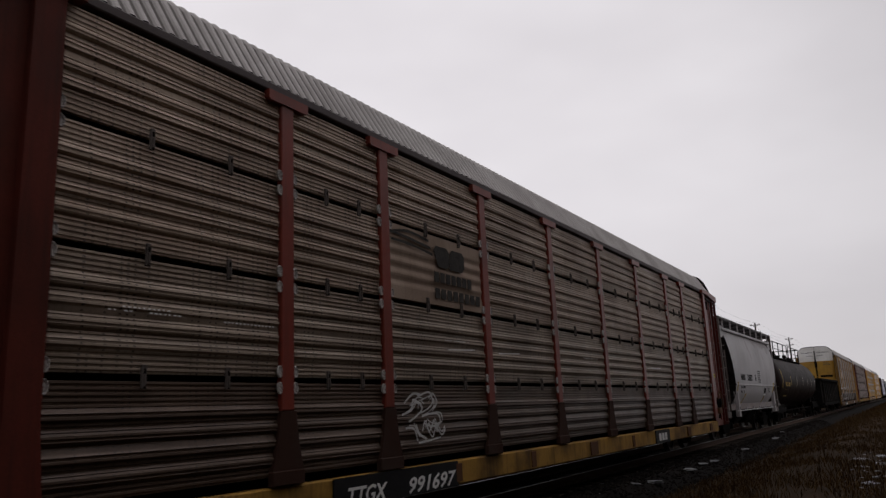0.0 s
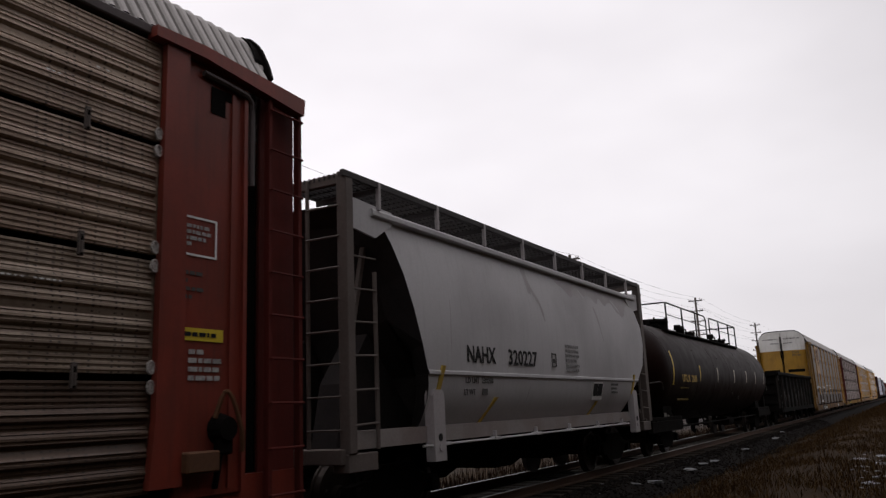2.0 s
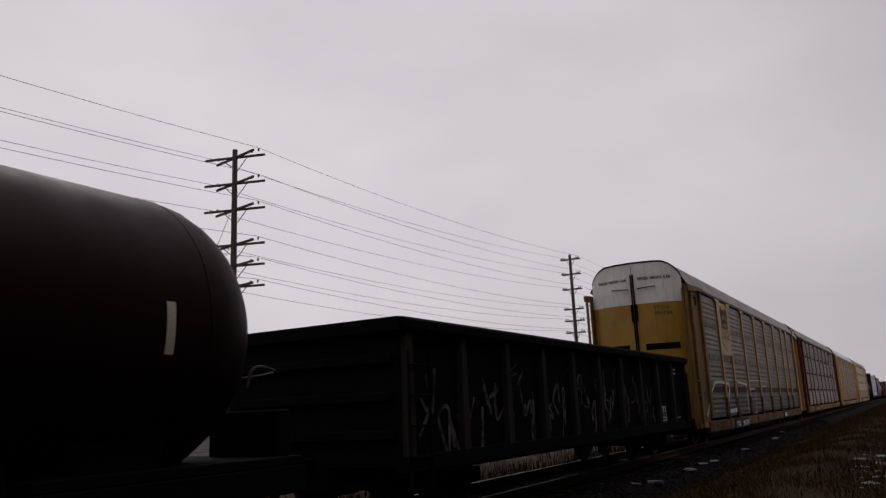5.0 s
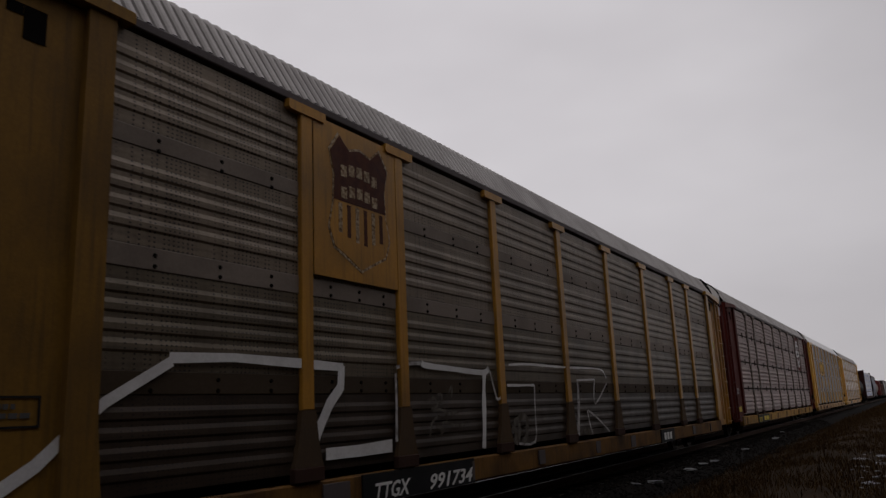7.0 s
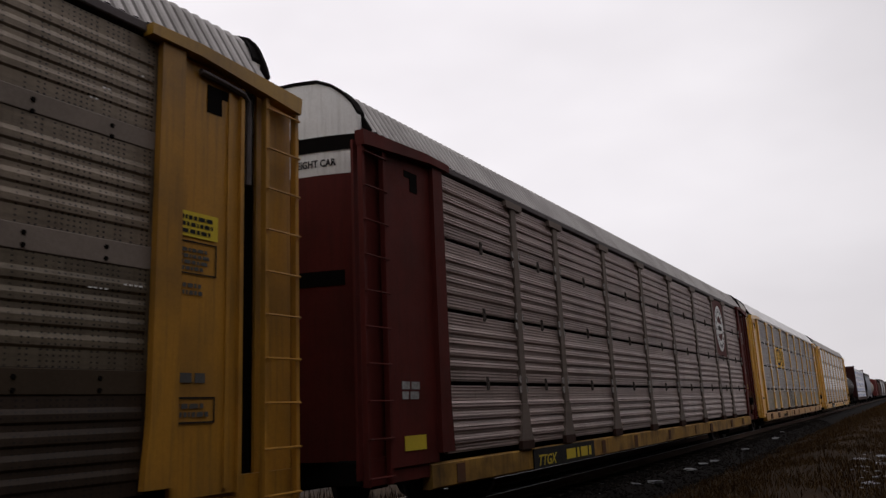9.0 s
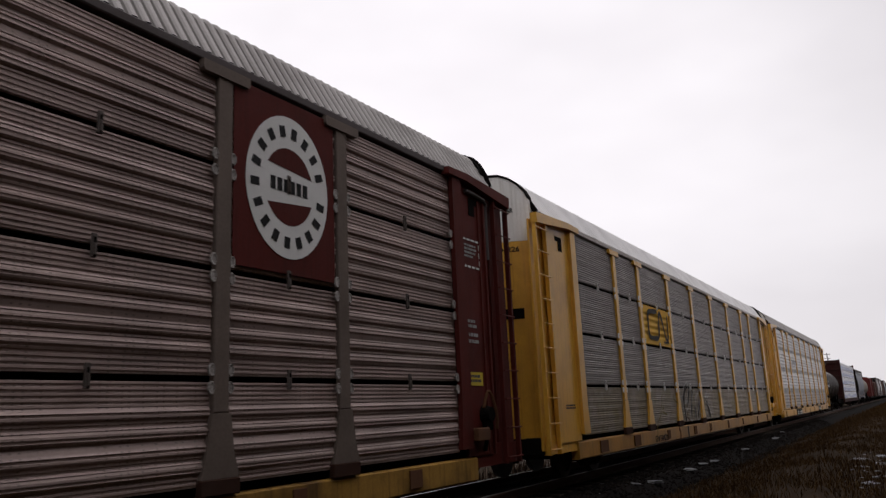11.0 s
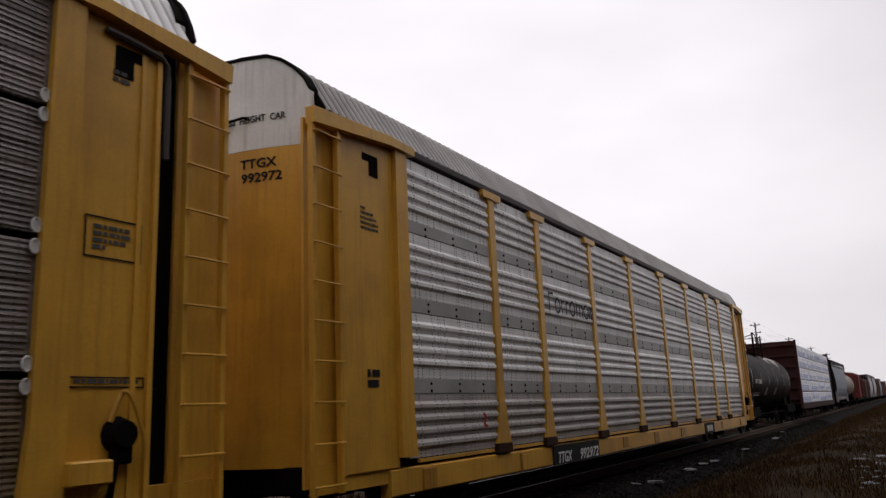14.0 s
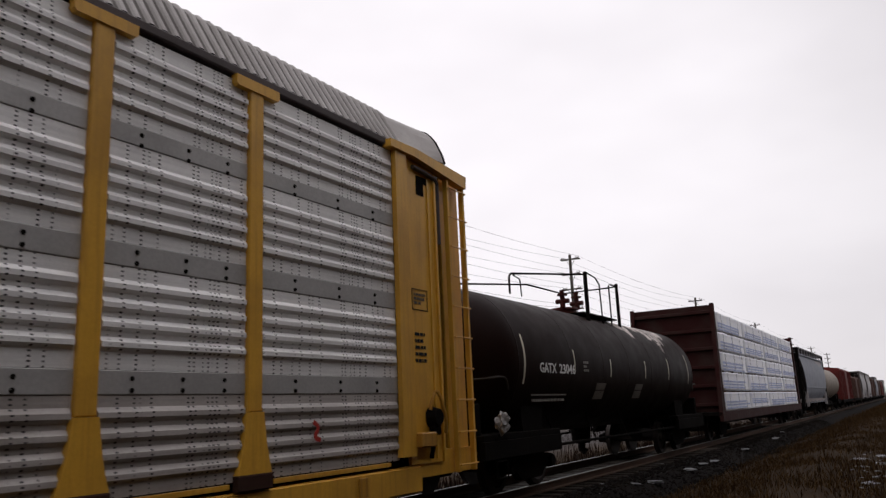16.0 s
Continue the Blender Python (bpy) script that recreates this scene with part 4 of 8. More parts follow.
def covered_hopper(y, length, body_mat, end_mat, label, detail=True):
    """A cylinder-sided covered hopper with open end platforms, centred at y."""
    car = thing("covered_hopper_car", label, "hopper railcar", "train cars")
    h = length / 2
    hs = {-1: h - 0.9, 1: h}          # the platform at the front end is the shorter one
    section = HOPPER_SECTION
    front = [(1.2, -h + 2.85), (1.78, -h + 2.79), (2.0, -h + 2.74), (2.84, -h + 2.42), (3.16, -h + 2.30), (3.61, -h + 2.12), (4.05, -h + 1.86), (4.5, -h + 1.8)]
    back = [(1.2, h - 1.9), (1.78, h - 1.5), (2.28, h - 0.72), (2.74, h - 0.48), (3.35, h - 0.42), (4.05, h - 0.75), (4.5, h - 0.8)]
    bm = bm_new()
    prof = section + [(-x, z) for x, z in section[-2::-1]]
    n = 14
    rows = []
    for i in range(n + 1):
        f = i / n
        rows.append([bm.verts.new((x, interp(z, front) * (1 - f) + interp(z, back) * f, z)) for x, z in prof])
    for a, b in zip(rows, rows[1:]):
        for i in range(len(a) - 1):
            bm.faces.new((a[i], b[i], b[i + 1], a[i + 1]))
    for f in bm.faces:
        f.smooth = True
    for a, b in zip(rows, rows[1:]):
        for i in (5, 6, 7, 8, 13, len(a) - 6, len(a) - 7, len(a) - 8, len(a) - 9, len(a) - 14):
            bm.edges.get((a[i], b[i])).smooth = False
    body = part("tank_body", bm, body_mat, car, "smooth curved side sheets")
    # sloping end sheets, drawn inwards
    for e, row in ((-1, front), (1, back)):
        bm = bm_new()
        rim = [bm.verts.new((x * 0.999, interp(z, row), z)) for x, z in prof]
        core = [bm.verts.new((x * 0.55, interp(z, row) - e * (0.35 if z > 2.6 else 0.75), 1.3 + (z - 1.2) * 0.9)) for x, z in prof]
        for i in range(len(rim) - 1):
            bm.faces.new((rim[i], rim[i + 1], core[i + 1], core[i]))
        bm.faces.new(core)
        part("end_sheet", bm, HOPPER_DARK, car, "black sloping end sheet")
    # worn patches under the top chord, with ragged lower edges
    for s in (-1, 1):
        stains = [(h - 5.9, h - 0.7, 0.30, 0.30, 5.0), (h - 7.35, h - 7.15, 0.5, 0.2, 2.0)]
        for y0, y1, deep, vary, seed in stains:
            bm = bm_new()
            m = 64
            strip = []
            for i in range(m + 1):
                f = i / m
                yy = y0 + (y1 - y0) * f
                drop = max(min(f * 9, (1 - f) * 5, 1.0) * (deep + vary * noise.noise((yy * 0.9, seed, 0.0)) + vary * 0.7 * noise.noise((yy * 2.7, seed, 3.0))), 0.02)
                zs = [4.03 - drop * k / 5 for k in range(6)]
                strip.append([bm.verts.new((s * (hopper_x(z) + 0.004), yy + 0.22 * drop * k / 5, z)) for k, z in enumerate(zs)])
            for p, r in zip(strip, strip[1:]):
                for k in range(5):
                    bm.faces.new((p[k], p[k + 1], r[k + 1], r[k]))
            part("worn_patch", bm, HOPPER_WORN, body, "worn brownish paint patch", smooth=True)
        # drips run down the sheet, and pale scrapes cross the worn paint
        for pts, wide, mat in (([(-0.52, 3.95), (-0.28, 3.66), (0.02, 3.36), (0.16, 3.05)], 0.15, HOPPER_WORN), ([(3.05, 3.6), (3.22, 3.2), (3.34, 2.85)], 0.13, HOPPER_WORN),
                               ([(-3.4, 3.1), (-3.42, 2.7), (-3.44, 2.3)], 0.03, HOPPER_WORN), ([(-0.62, 1.85), (-0.72, 1.6)], 0.04, HOPPER_WORN),
                               ([(2.3, 3.92), (2.55, 3.75)], 0.12, body_mat), ([(4.4, 3.9), (4.75, 3.72), (4.9, 3.62)], 0.10, body_mat), ([(3.9, 3.6), (4.1, 3.45)], 0.14, body_mat)):
            path = smooth_path(pts, 6)
            bm = bm_new()
            side = []
            for i, (yy, z) in enumerate(path):
                f = i / (len(path) - 1)
                k = wide * math.sin(math.pi * min(0.12 + f * 0.85, 1.0)) ** 0.7 * (0.8 + 0.5 * noise.noise((yy * 5, z * 5, 1.0)))
                side.append([bm.verts.new((s * (hopper_x(z) + (0.005 if mat is HOPPER_WORN else 0.008)), yy + d * k / 2, z)) for d in (-1, 1)])
            for p, r in zip(side, side[1:]):
                bm.faces.new((p[0], p[1], r[1], r[0]))
            part("drip_stain" if mat is HOPPER_WORN else "scrape", bm, mat, body)
    for s in (-1, 1):
        bm = bm_new()
        prism_y(bm, [(s * 1.30, 4.06), (s * 1.42, 4.06), (s * 1.44, 4.08), (s * 1.44, 4.14), (s * 1.42, 4.17), (s * 1.30, 4.17)], -h + 1.6, h - 0.55)
        part("top_chord", bm, body_mat, car)
        bm = bm_new()
        prism_y(bm, [(s * 1.20, 1.06), (s * 1.38, 1.06), (s * 1.38, 1.28), (s * 1.20, 1.28)], -h + 1.2, h - 1.2)
        part("side_sill", bm, SILL_DUST, car, "dusty grey side sill")
        # running board grating on brackets
        bm = bm_new()
        for k in range(14):
            xx = s * (0.41 + k * 0.078)
            box(bm, xx - 0.008, xx + 0.008, -h + 1.0, h - 0.25, 4.48, 4.54)
        for k in range(int((length - 1.3) / 0.22)):
            yy = -h + 1.05 + k * 0.22
            box(bm, s * 0.40, s * 1.44, yy - 0.02, yy + 0.02, 4.49, 4.525)
        tagged(part("running_board", bm, GRATING, car), kind="stuff")
        bm = bm_new()
        prism_y(bm, [(s * 1.40, 4.47), (s * 1.455, 4.47), (s * 1.455, 4.55), (s * 1.40, 4.55)], -h + 0.95, h - 0.2)
        part("board_edge", bm, GRATING, car)
        for k in range(int((length - 2.4) / 1.525) + 1):
            yy = -h + 1.735 + k * 1.525
            bm = bm_new()
            box(bm, s * 1.41, s * 1.462, yy - 0.028, yy + 0.028, 4.16, 4.545, 0.006)
            bracket = part("board_bracket", bm, HOPPER_WORN, car)
            bm = bm_new()
            box(bm, s * 0.42, s * 1.41, yy - 0.02, yy + 0.02, 4.40, 4.475)
            part("bracket_arm", bm, GRATING, bracket)
        # grab rail along the sill with its stand-offs
        bm = bm_new()
        tube(bm, [(s * 1.46, -h + 2.6, 1.02), (s * 1.46, h - 2.0, 1.02)], 0.018, 6)
        part("sill_pipe", bm, body_mat, car)
        for k in range(6):
            yy = -h + 3.2 + k * (length - 5.6) / 5
            bm = bm_new()
            box(bm, s * 1.38, s * 1.49, yy - 0.10, yy + 0.10, 1.00, 1.05, 0.006)
            box(bm, s * 1.40, s * 1.45, yy - 0.02, yy + 0.02, 1.03, 1.14)
            part("pipe_bracket", bm, body_mat, car)
        for e in (-1, 1):
            off = 2.99 if e < 0 else 1.45
            bm = bm_new()
            prism_x(bm, [(e * (h - off) - 0.15, 0.80), (e * (h - off) + 0.15, 0.80), (e * (h - off) + 0.15, 1.70), (e * (h - off) + 0.10, 1.78), (e * (h - off) - 0.10, 1.78), (e * (h - off) - 0.15, 1.70)], s * 1.36, s * 1.50)
            drum(bm, 0, (0, e * (h - off), 0.98), 0.05, 0.05, s * 1.49, s * 1.52, 10)
            post = part("jacking_post", bm, HOPPER_WORN, car)
            bm = bm_new()
            drum(bm, 0, (0, e * (h - off), 1.12), 0.055, 0.055, s * 1.50, s * 1.506, 12)
            part("jack_hole", bm, BLACK_INK, post)
            # end frame: corner posts, diagonal, header plate, ladder rungs
            bm = bm_new()
            yy, half = (e * (hs[e] - 0.18), 0.075) if e < 0 else (hs[e] - 0.11, 0.118)
            box(bm, s * 1.30, s * 1.45, yy - half, yy + half, 1.02, 4.555, 0.01)
            if e > 0:      # cap on the post's head
                box(bm, s * 1.28, s * 1.462, yy - half - 0.012, yy + half + 0.012, 4.24, 4.30, 0.006)
                box(bm, s * 1.34, s * 1.42, yy - 0.05, yy + 0.05, 4.55, 4.60, 0.01)
            part("corner_post", bm, end_mat, car)
            bm = bm_new()
            yb = e * (hs[e] - 0.72)
            tube(bm, [(s * 1.42, yb, 1.05), (s * 1.42, yb, 3.3)], 0.03, 6)
            part("ladder_stile", bm, end_mat, car)
            for k in range(6):
                bm = bm_new()
                tube(bm, [(s * 1.44, e * (hs[e] - 0.20), 1.35 + k * 0.42), (s * 1.44, yb, 1.37 + k * 0.42)], 0.014, 6)
                part("ladder_rung", bm, end_mat, car)
            bm = bm_new()
            prism_x(bm, [(e * (hs[e] - 0.2), 4.25), (e * (hs[e] - 1.2), 4.20), (e * (hs[e] - 1.2), 4.02), (e * (hs[e] - 0.8), 3.78), (e * (hs[e] - 0.2), 3.85)], s * 1.37, s * 1.40)
            part("corner_plate", bm, body_mat, car)
            bm = bm_new()
            tube(bm, [(s * 1.30, e * (hs[e] - 0.3), 1.05), (s * 0.9, e * (hs[e] - 0.9), 2.5), (s * 0.85, e * (hs[e] - 1.3), 3.8)], 0.05, 6)
            part("end_brace", bm, end_mat, car)
            bm = bm_new()
            prism_x(bm, [(e * (hs[e] - 0.75), 1.04), (e * (hs[e] - 2.9), 1.04), (e * (hs[e] - 1.5), 2.6), (e * (hs[e] - 0.95), 1.9)], s * 0.35, s * 0.75)
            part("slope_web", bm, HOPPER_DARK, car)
            # ladder on the end itself
            bm = bm_new()
            tube(bm, [(s * 0.85, e * (hs[e] - 0.10), 1.05), (s * 0.85, e * (hs[e] - 0.10), 4.5)], 0.028, 6)
            part("ladder_stile", bm, end_mat, car)
            for k in range(8):
                bm = bm_new()
                tube(bm, [(s * 0.85, e * (hs[e] - 0.07), 1.3 + k * 0.40), (s * 1.34, e * (hs[e] - 0.09), 1.3 + k * 0.40)], 0.014, 6)
                part("ladder_rung", bm, end_mat, car)
            bm = bm_new()
            box(bm, s * 1.20, s * 1.43, e * (hs[e] - 0.70), e * (hs[e] - 0.1), 0.80, 1.02, 0.01)
            part("corner_step", bm, end_mat, car)
    for e in (-1, 1):
        bm = bm_new()
        box(bm, -1.38, 1.38, e * (hs[e] - 0.02), e * (hs[e] - 0.28), 0.90, 1.08, 0.01)
        part("end_sill", bm, end_mat, car)
        bm = bm_new()
        box(bm, -1.40, 1.40, e * (hs[e] - 0.12), e * (hs[e] - 0.20), 4.40, 4.54, 0.01)
        part("end_header", bm, end_mat, car)
        bm = bm_new()
        box(bm, -0.35, 0.35, e * (hs[e] - 0.1), e * (hs[e] - 3.2), 0.80, 1.05, 0.01)
        part("draft_sill", bm, BLACK_STEEL, car)
        if e > 0:
            bm = bm_new()
            box(bm, -0.95, 1.05, h - 0.42, h - 0.12, 1.08, 1.72, 0.03)
            part("brake_housing", bm, BLACK_STEEL, car)
            bm = bm_new()
            ring = [(0.75 + 0.27 * math.cos(k * math.pi / 10), h + 0.02, 2.15 + 0.27 * math.sin(k * math.pi / 10)) for k in range(21)]
            tube(bm, ring, 0.018, 6)
            for k in range(5):
                a = k * 1.2566
                tube(bm, [(0.75, h, 2.15), (0.75 + 0.27 * math.cos(a), h + 0.02, 2.15 + 0.27 * math.sin(a))], 0.012, 5)
            part("brake_wheel", bm, BLACK_STEEL, car)
        add_coupler(car, e * (hs[e] + 0.45), e)
        add_truck(car, e * (hs[e] - 1.75))
    # discharge hoppers below
    for k in range(3):
        yy = -h + 4.4 + k * (length - 8.6) / 2
        bm = bm_new()
        loft(bm, [[(-1.2, yy - 1.5, 1.18), (1.2, yy - 1.5, 1.18), (1.2, yy + 1.5, 1.18), (-1.2, yy + 1.5, 1.18)],
                  [(-0.55, yy - 0.35, 0.42), (0.55, yy - 0.35, 0.42), (0.55, yy + 0.35, 0.42), (-0.55, yy + 0.35, 0.42)]])
        part("discharge_hopper", bm, BLACK_STEEL, car)
    return roll(car, y)


FAINT_INK = paint("faint_grey_stencil", (0.24, 0.235, 0.235), (0.18, 0.175, 0.175), rough=0.6)
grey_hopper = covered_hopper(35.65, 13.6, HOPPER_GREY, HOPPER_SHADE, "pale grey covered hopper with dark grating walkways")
h0 = grey_hopper
letter_part("NAHX", 1.525, -2.98, 2.20, 0.36, BLACK_INK, h0, 0.95)
letter_part("320227", 1.525, -1.56, 2.20, 0.36, BLACK_INK, h0, 1.17)
letter_part("LD LMT  230200", 1.495, -3.0, 1.88, 0.13, GREY_INK, h0, 0.9)
letter_part("LT WT", 1.462, -3.0, 1.70, 0.13, GREY_INK, h0, 0.35)
bars(h0, 1.462, -2.42, 1.80, [0.24], 0.10, GREY_INK, seed=5)
bars(h0, 1.53, 1.0, 2.66, [0.7, 0.7, 0.72, 0.6, 0.7, 0.66], 0.055, FAINT_INK, seed=6)
bars(h0, 1.492, 3.66, 1.93, [0.5, 0.42, 0.4], 0.05, GREY_INK, seed=7)
bm = bm_new()
for q in ((0.31, 0.33, 2.21, 2.46), (0.50, 0.52, 2.21, 2.46), (0.33, 0.50, 2.44, 2.46), (0.33, 0.50, 2.21, 2.23), (0.38, 0.45, 2.28, 2.36)):
    box(bm, 1.52, 1.53, *q)
part("stencil_frame", bm, GREY_INK, h0)
bm = bm_new()
loft(bm, [[(1.40, 2.52, 1.58), (1.40, 3.14, 1.58), (1.49, 3.14, 1.95), (1.49, 2.52, 1.95)], [(1.43, 2.52, 1.58), (1.43, 3.14, 1.58), (1.505, 3.14, 1.95), (1.505, 2.52, 1.95)]])
plate = part("inspection_plate", bm, WHITE, h0, "white framed inspection stencil")
for k in (0, 1):
    bm = bm_new()
    a = 2.56 + k * 0.28
    loft(bm, [[(1.448, a, 1.66), (1.448, a + 0.25, 1.66), (1.503, a + 0.25, 1.92), (1.503, a, 1.92)], [(1.455, a, 1.66), (1.455, a + 0.25, 1.66), (1.51, a + 0.25, 1.92), (1.51, a, 1.92)]])
    part("black_field", bm, BLACK_INK, plate)
for ya, za, yb, zb in ((-3.68, 2.12, -3.80, 1.66), (-1.91, 1.66, -2.20, 1.25), (5.35, 2.15, 5.25, 1.7), (2.9, 1.55, 2.72, 1.25)):
    bm = bm_new()
    xa, xb = (hopper_x(z) for z in (za, zb))
    loft(bm, [[(xa, ya - 0.05, za), (xa, ya + 0.05, za), (xb, yb + 0.05, zb), (xb, yb - 0.05, zb)], [(xa + 0.03, ya - 0.05, za), (xa + 0.03, ya + 0.05, za), (xb + 0.03, yb + 0.05, zb), (xb + 0.03, yb - 0.05, zb)]])
    part("yellow_stripe", bm, FADED_YELLOW, h0, "faded yellow reflective stripe")

# ================= tank cars =================
TANK_BLACK = paint("black_tank_paint", (0.00972, 0.00404, 0.00309), (0.00598, 0.00258, 0.00202), rough=0.5, dirty=0.35, patch=0.8, streak=0.3, dirt=(0.015, 0.00645, 0.00477), bump=0.05, spec=0.045)
TANK_TAN = paint("tan_tank_paint", (0.26, 0.22, 0.18), (0.20, 0.17, 0.14), rough=0.55, dirty=0.4, streak=0.4)
REFLECT_YELLOW = paint("yellow_reflective_tape", (0.62, 0.43, 0.03), (0.52, 0.36, 0.03), rough=0.4, dirty=0.2)
REFLECT_PALE = paint("pale_reflective_tape", (0.55, 0.52, 0.40), (0.45, 0.42, 0.33), rough=0.4, dirty=0.2)
RED_VALVE = paint("oxide_red_valve_paint", (0.0638, 0.0126, 0.0098), (0.0375, 0.0091, 0.007), rough=0.6)
DIM_GREY = paint("dim_grey_stencil", (0.045, 0.041, 0.038), (0.026, 0.024, 0.022), rough=0.7)
GREY_TAG = paint("dirty_grey_placard", (0.21, 0.195, 0.174), (0.14, 0.13, 0.12), rough=0.6)


def on_barrel(r, zc, z, lift=0.004):
    return math.sqrt(max((r + lift) ** 2 - (z - zc) ** 2, 0.0))


def tank_car(y, y0, y1, r, zc, mat, label, stripes, head=1.0, group="train cars"):
    """A tank car; y0 and y1 are the ends of the heads counted from its middle."""
    car = thing("tank_car", label, "tank railcar", group)
    prof = [(y0 + head * (1 - math.cos(a)), max(r * math.sin(a), 0.03)) for a in [k / 9 * math.pi / 2 for k in range(10)]]
    straight = [y0 + head + (y1 - y0 - 2 * head) * f for f in (0.2, 0.35, 0.5, 0.65, 0.8)]
    prof += [(v, r) for v in straight]
    prof += [(y1 - head * (1 - math.cos(a)), max(r * math.sin(a), 0.03)) for a in [k / 9 * math.pi / 2 for k in range(9, -1, -1)]]
    n = 48
    bm = bm_new()
    loft(bm, [[(rr * math.cos(2 * math.pi * k / n), yy, zc + rr * math.sin(2 * math.pi * k / n)) for k in range(n)] for yy, rr in prof])
    barrel = part("tank", bm, mat, car, "grimy welded tank shell", smooth=True)
    for v in straight + [y0 + head, y1 - head]:
        bm = bm_new()
        loft(bm, [[((r + d) * math.cos(2 * math.pi * k / n), v + o, zc + (r + d) * math.sin(2 * math.pi * k / n)) for k in range(n)] for o, d in ((-0.02, -0.004), (-0.012, 0.003), (0.012, 0.003), (0.02, -0.004))], caps=False)
        part("weld_seam", bm, mat, barrel, smooth=True)
    for yy, z0, z1, w, m in stripes:
        bm = bm_new()
        zs = [z0 + (z1 - z0) * k / 8 for k in range(9)]
        for a, b in zip(zs, zs[1:]):
            pa, pb = on_barrel(r, zc, a), on_barrel(r, zc, b)
            bm.faces.new([bm.verts.new(v) for v in ((pa, yy - w / 2, a), (pa, yy + w / 2, a), (pb, yy + w / 2, b), (pb, yy - w / 2, b))])
        part("reflective_stripe", bm, m, barrel)
    # underframe
    for e, ye in ((-1, y0), (1, y1)):
        bm = bm_new()
        box(bm, -1.20, 1.20, ye - e * 0.35, ye - e * 0.1, 0.78, 0.955, 0.015)
        part("end_beam", bm, BLACK_STEEL, car)
        bm = bm_new()
        box(bm, -0.30, 0.30, ye - e * 3.4, ye - e * 0.1, 0.62, 0.95, 0.01)
        part("stub_sill", bm, BLACK_STEEL, car)
        bm = bm_new()
        prism_x(bm, [(ye - e * 1.6, 0.75), (ye - e * 2.4, 0.75), (ye - e * 2.5, 1.6), (ye - e * 1.5, 1.6)], -1.15, 1.15)
        part("saddle", bm, BLACK_STEEL, car)
        bm = bm_new()
        box(bm, -1.32, 1.32, ye - e * 2.9, ye + e * 0.30, 0.96, 1.06, 0.01)
        part("end_platform", bm, BLACK_STEEL, car)
        for s in (-1, 1):
            bm = bm_new()
            box(bm, s * 1.22, s * 1.34, ye - e * 2.9, ye + e * 0.30, 0.66, 0.955, 0.01)
            part("platform_channel", bm, BLACK_STEEL, car)
        bm = bm_new()
        box(bm, 0.05, 1.15, ye + e * 0.04, ye + e * 0.26, 1.06, 1.58, 0.02)
        part("brake_stand", bm, BLACK_STEEL, car)
        add_truck(car, ye - e * 2.0)
        add_coupler(car, ye + e * 0.45, e)
        for s in (-1, 1):
            bm = bm_new()
            xo = on_barrel(r, zc, 2.02) + 0.05
            tube(bm, smooth_path([(0.0, ye + e * 0.16, 1.95), (s * 0.8, ye + e * 0.12, 1.97), (s * 1.25, ye - e * 0.10, 1.99), (s * (xo - 0.14), ye - e * 0.50, 2.02), (s * (xo - 0.12), ye - e * 0.66, 1.97), (s * (xo - 0.12), ye - e * 0.72, 1.80)], 4), 0.018, 6)
            part("end_handrail", bm, DIM_GREY, car)
            bm = bm_new()
            for z in (0.35, 0.62, 0.9):
                tube(bm, [(s * 1.32, ye - e * 0.15, z), (s * 1.32, ye - e * 0.5, z)], 0.014, 6)
            for o in (0.13, 0.52):
                tube(bm, [(s * 1.32, ye - e * o, 0.32), (s * 1.32, ye - e * o, 1.0)], 0.016, 6)
            part("sill_step", bm, BLACK_STEEL, car)
    for s in (-1, 1):
        bm = bm_new()
        tube(bm, [(s * 1.2, y0 + 1.8, 0.74), (s * 1.2, y1 - 1.8, 0.74)], 0.03, 6)
        part("side_pipe", bm, BLACK_STEEL, car)
        for k in range(5):
            bm = bm_new()
            yy = y0 + 3.0 + k * (y1 - y0 - 6) / 4
            tube(bm, [(s * 1.2, yy, 0.74), (s * 1.0, yy, zc - r * 0.72)], 0.02, 6)
            part("pipe_hanger", bm, BLACK_STEEL, car)
    bm = bm_new()
    mid = (y0 + y1) / 2
    drum(bm, 2, (0, mid, 0), 0.22, 0.26, 0.55, zc - r + 0.05, 14)
    tube(bm, [(0, mid, 0.55), (0, mid, 0.40), (0.1, mid, 0.34)], 0.09, 8)
    part("bottom_outlet", bm, BLACK_STEEL, car)
    bm = bm_new()
    drum(bm, 1, (0.75, 0, 0.62), 0.17, 0.17, mid + 2.2, mid + 3.2, 14)
    part("brake_cylinder", bm, BLACK_STEEL, car)
    return car


stripes = [(-8.0, 1.94, 2.92, 0.11, REFLECT_YELLOW)] + [(v, 2.09, 2.58, 0.10, REFLECT_YELLOW if v < -4 else REFLECT_PALE) for v in (-4.70, -2.02, 1.0, 3.55, 5.75, 7.95)]
TR, TZ = 1.55, 2.385
long_tank = tank_car(53.03, -9.64, 9.75, TR, TZ, TANK_BLACK, "long black tank car with yellow stencils and roof railings", stripes, head=1.30)
roll(long_tank, 53.03)
tk = long_tank
for side in (-1, 1):
    bm = bm_new()
    loft(bm, [[(side * x, y, z) for x, z in ((0.70, 3.655), (1.03, 3.655), (1.03, 3.715), (0.70, 3.70))] for y in (-6.2, 5.35)])
    part("walkway", bm, BLACK_STEEL, tk, "black grated roof walkway")
for e in (-6.1, 5.25):
    bm = bm_new()
    box(bm, -0.72, 0.72, e - 0.18, e + 0.18, 3.87, 3.91)
    part("cross_walk", bm, BLACK_STEEL, tk)
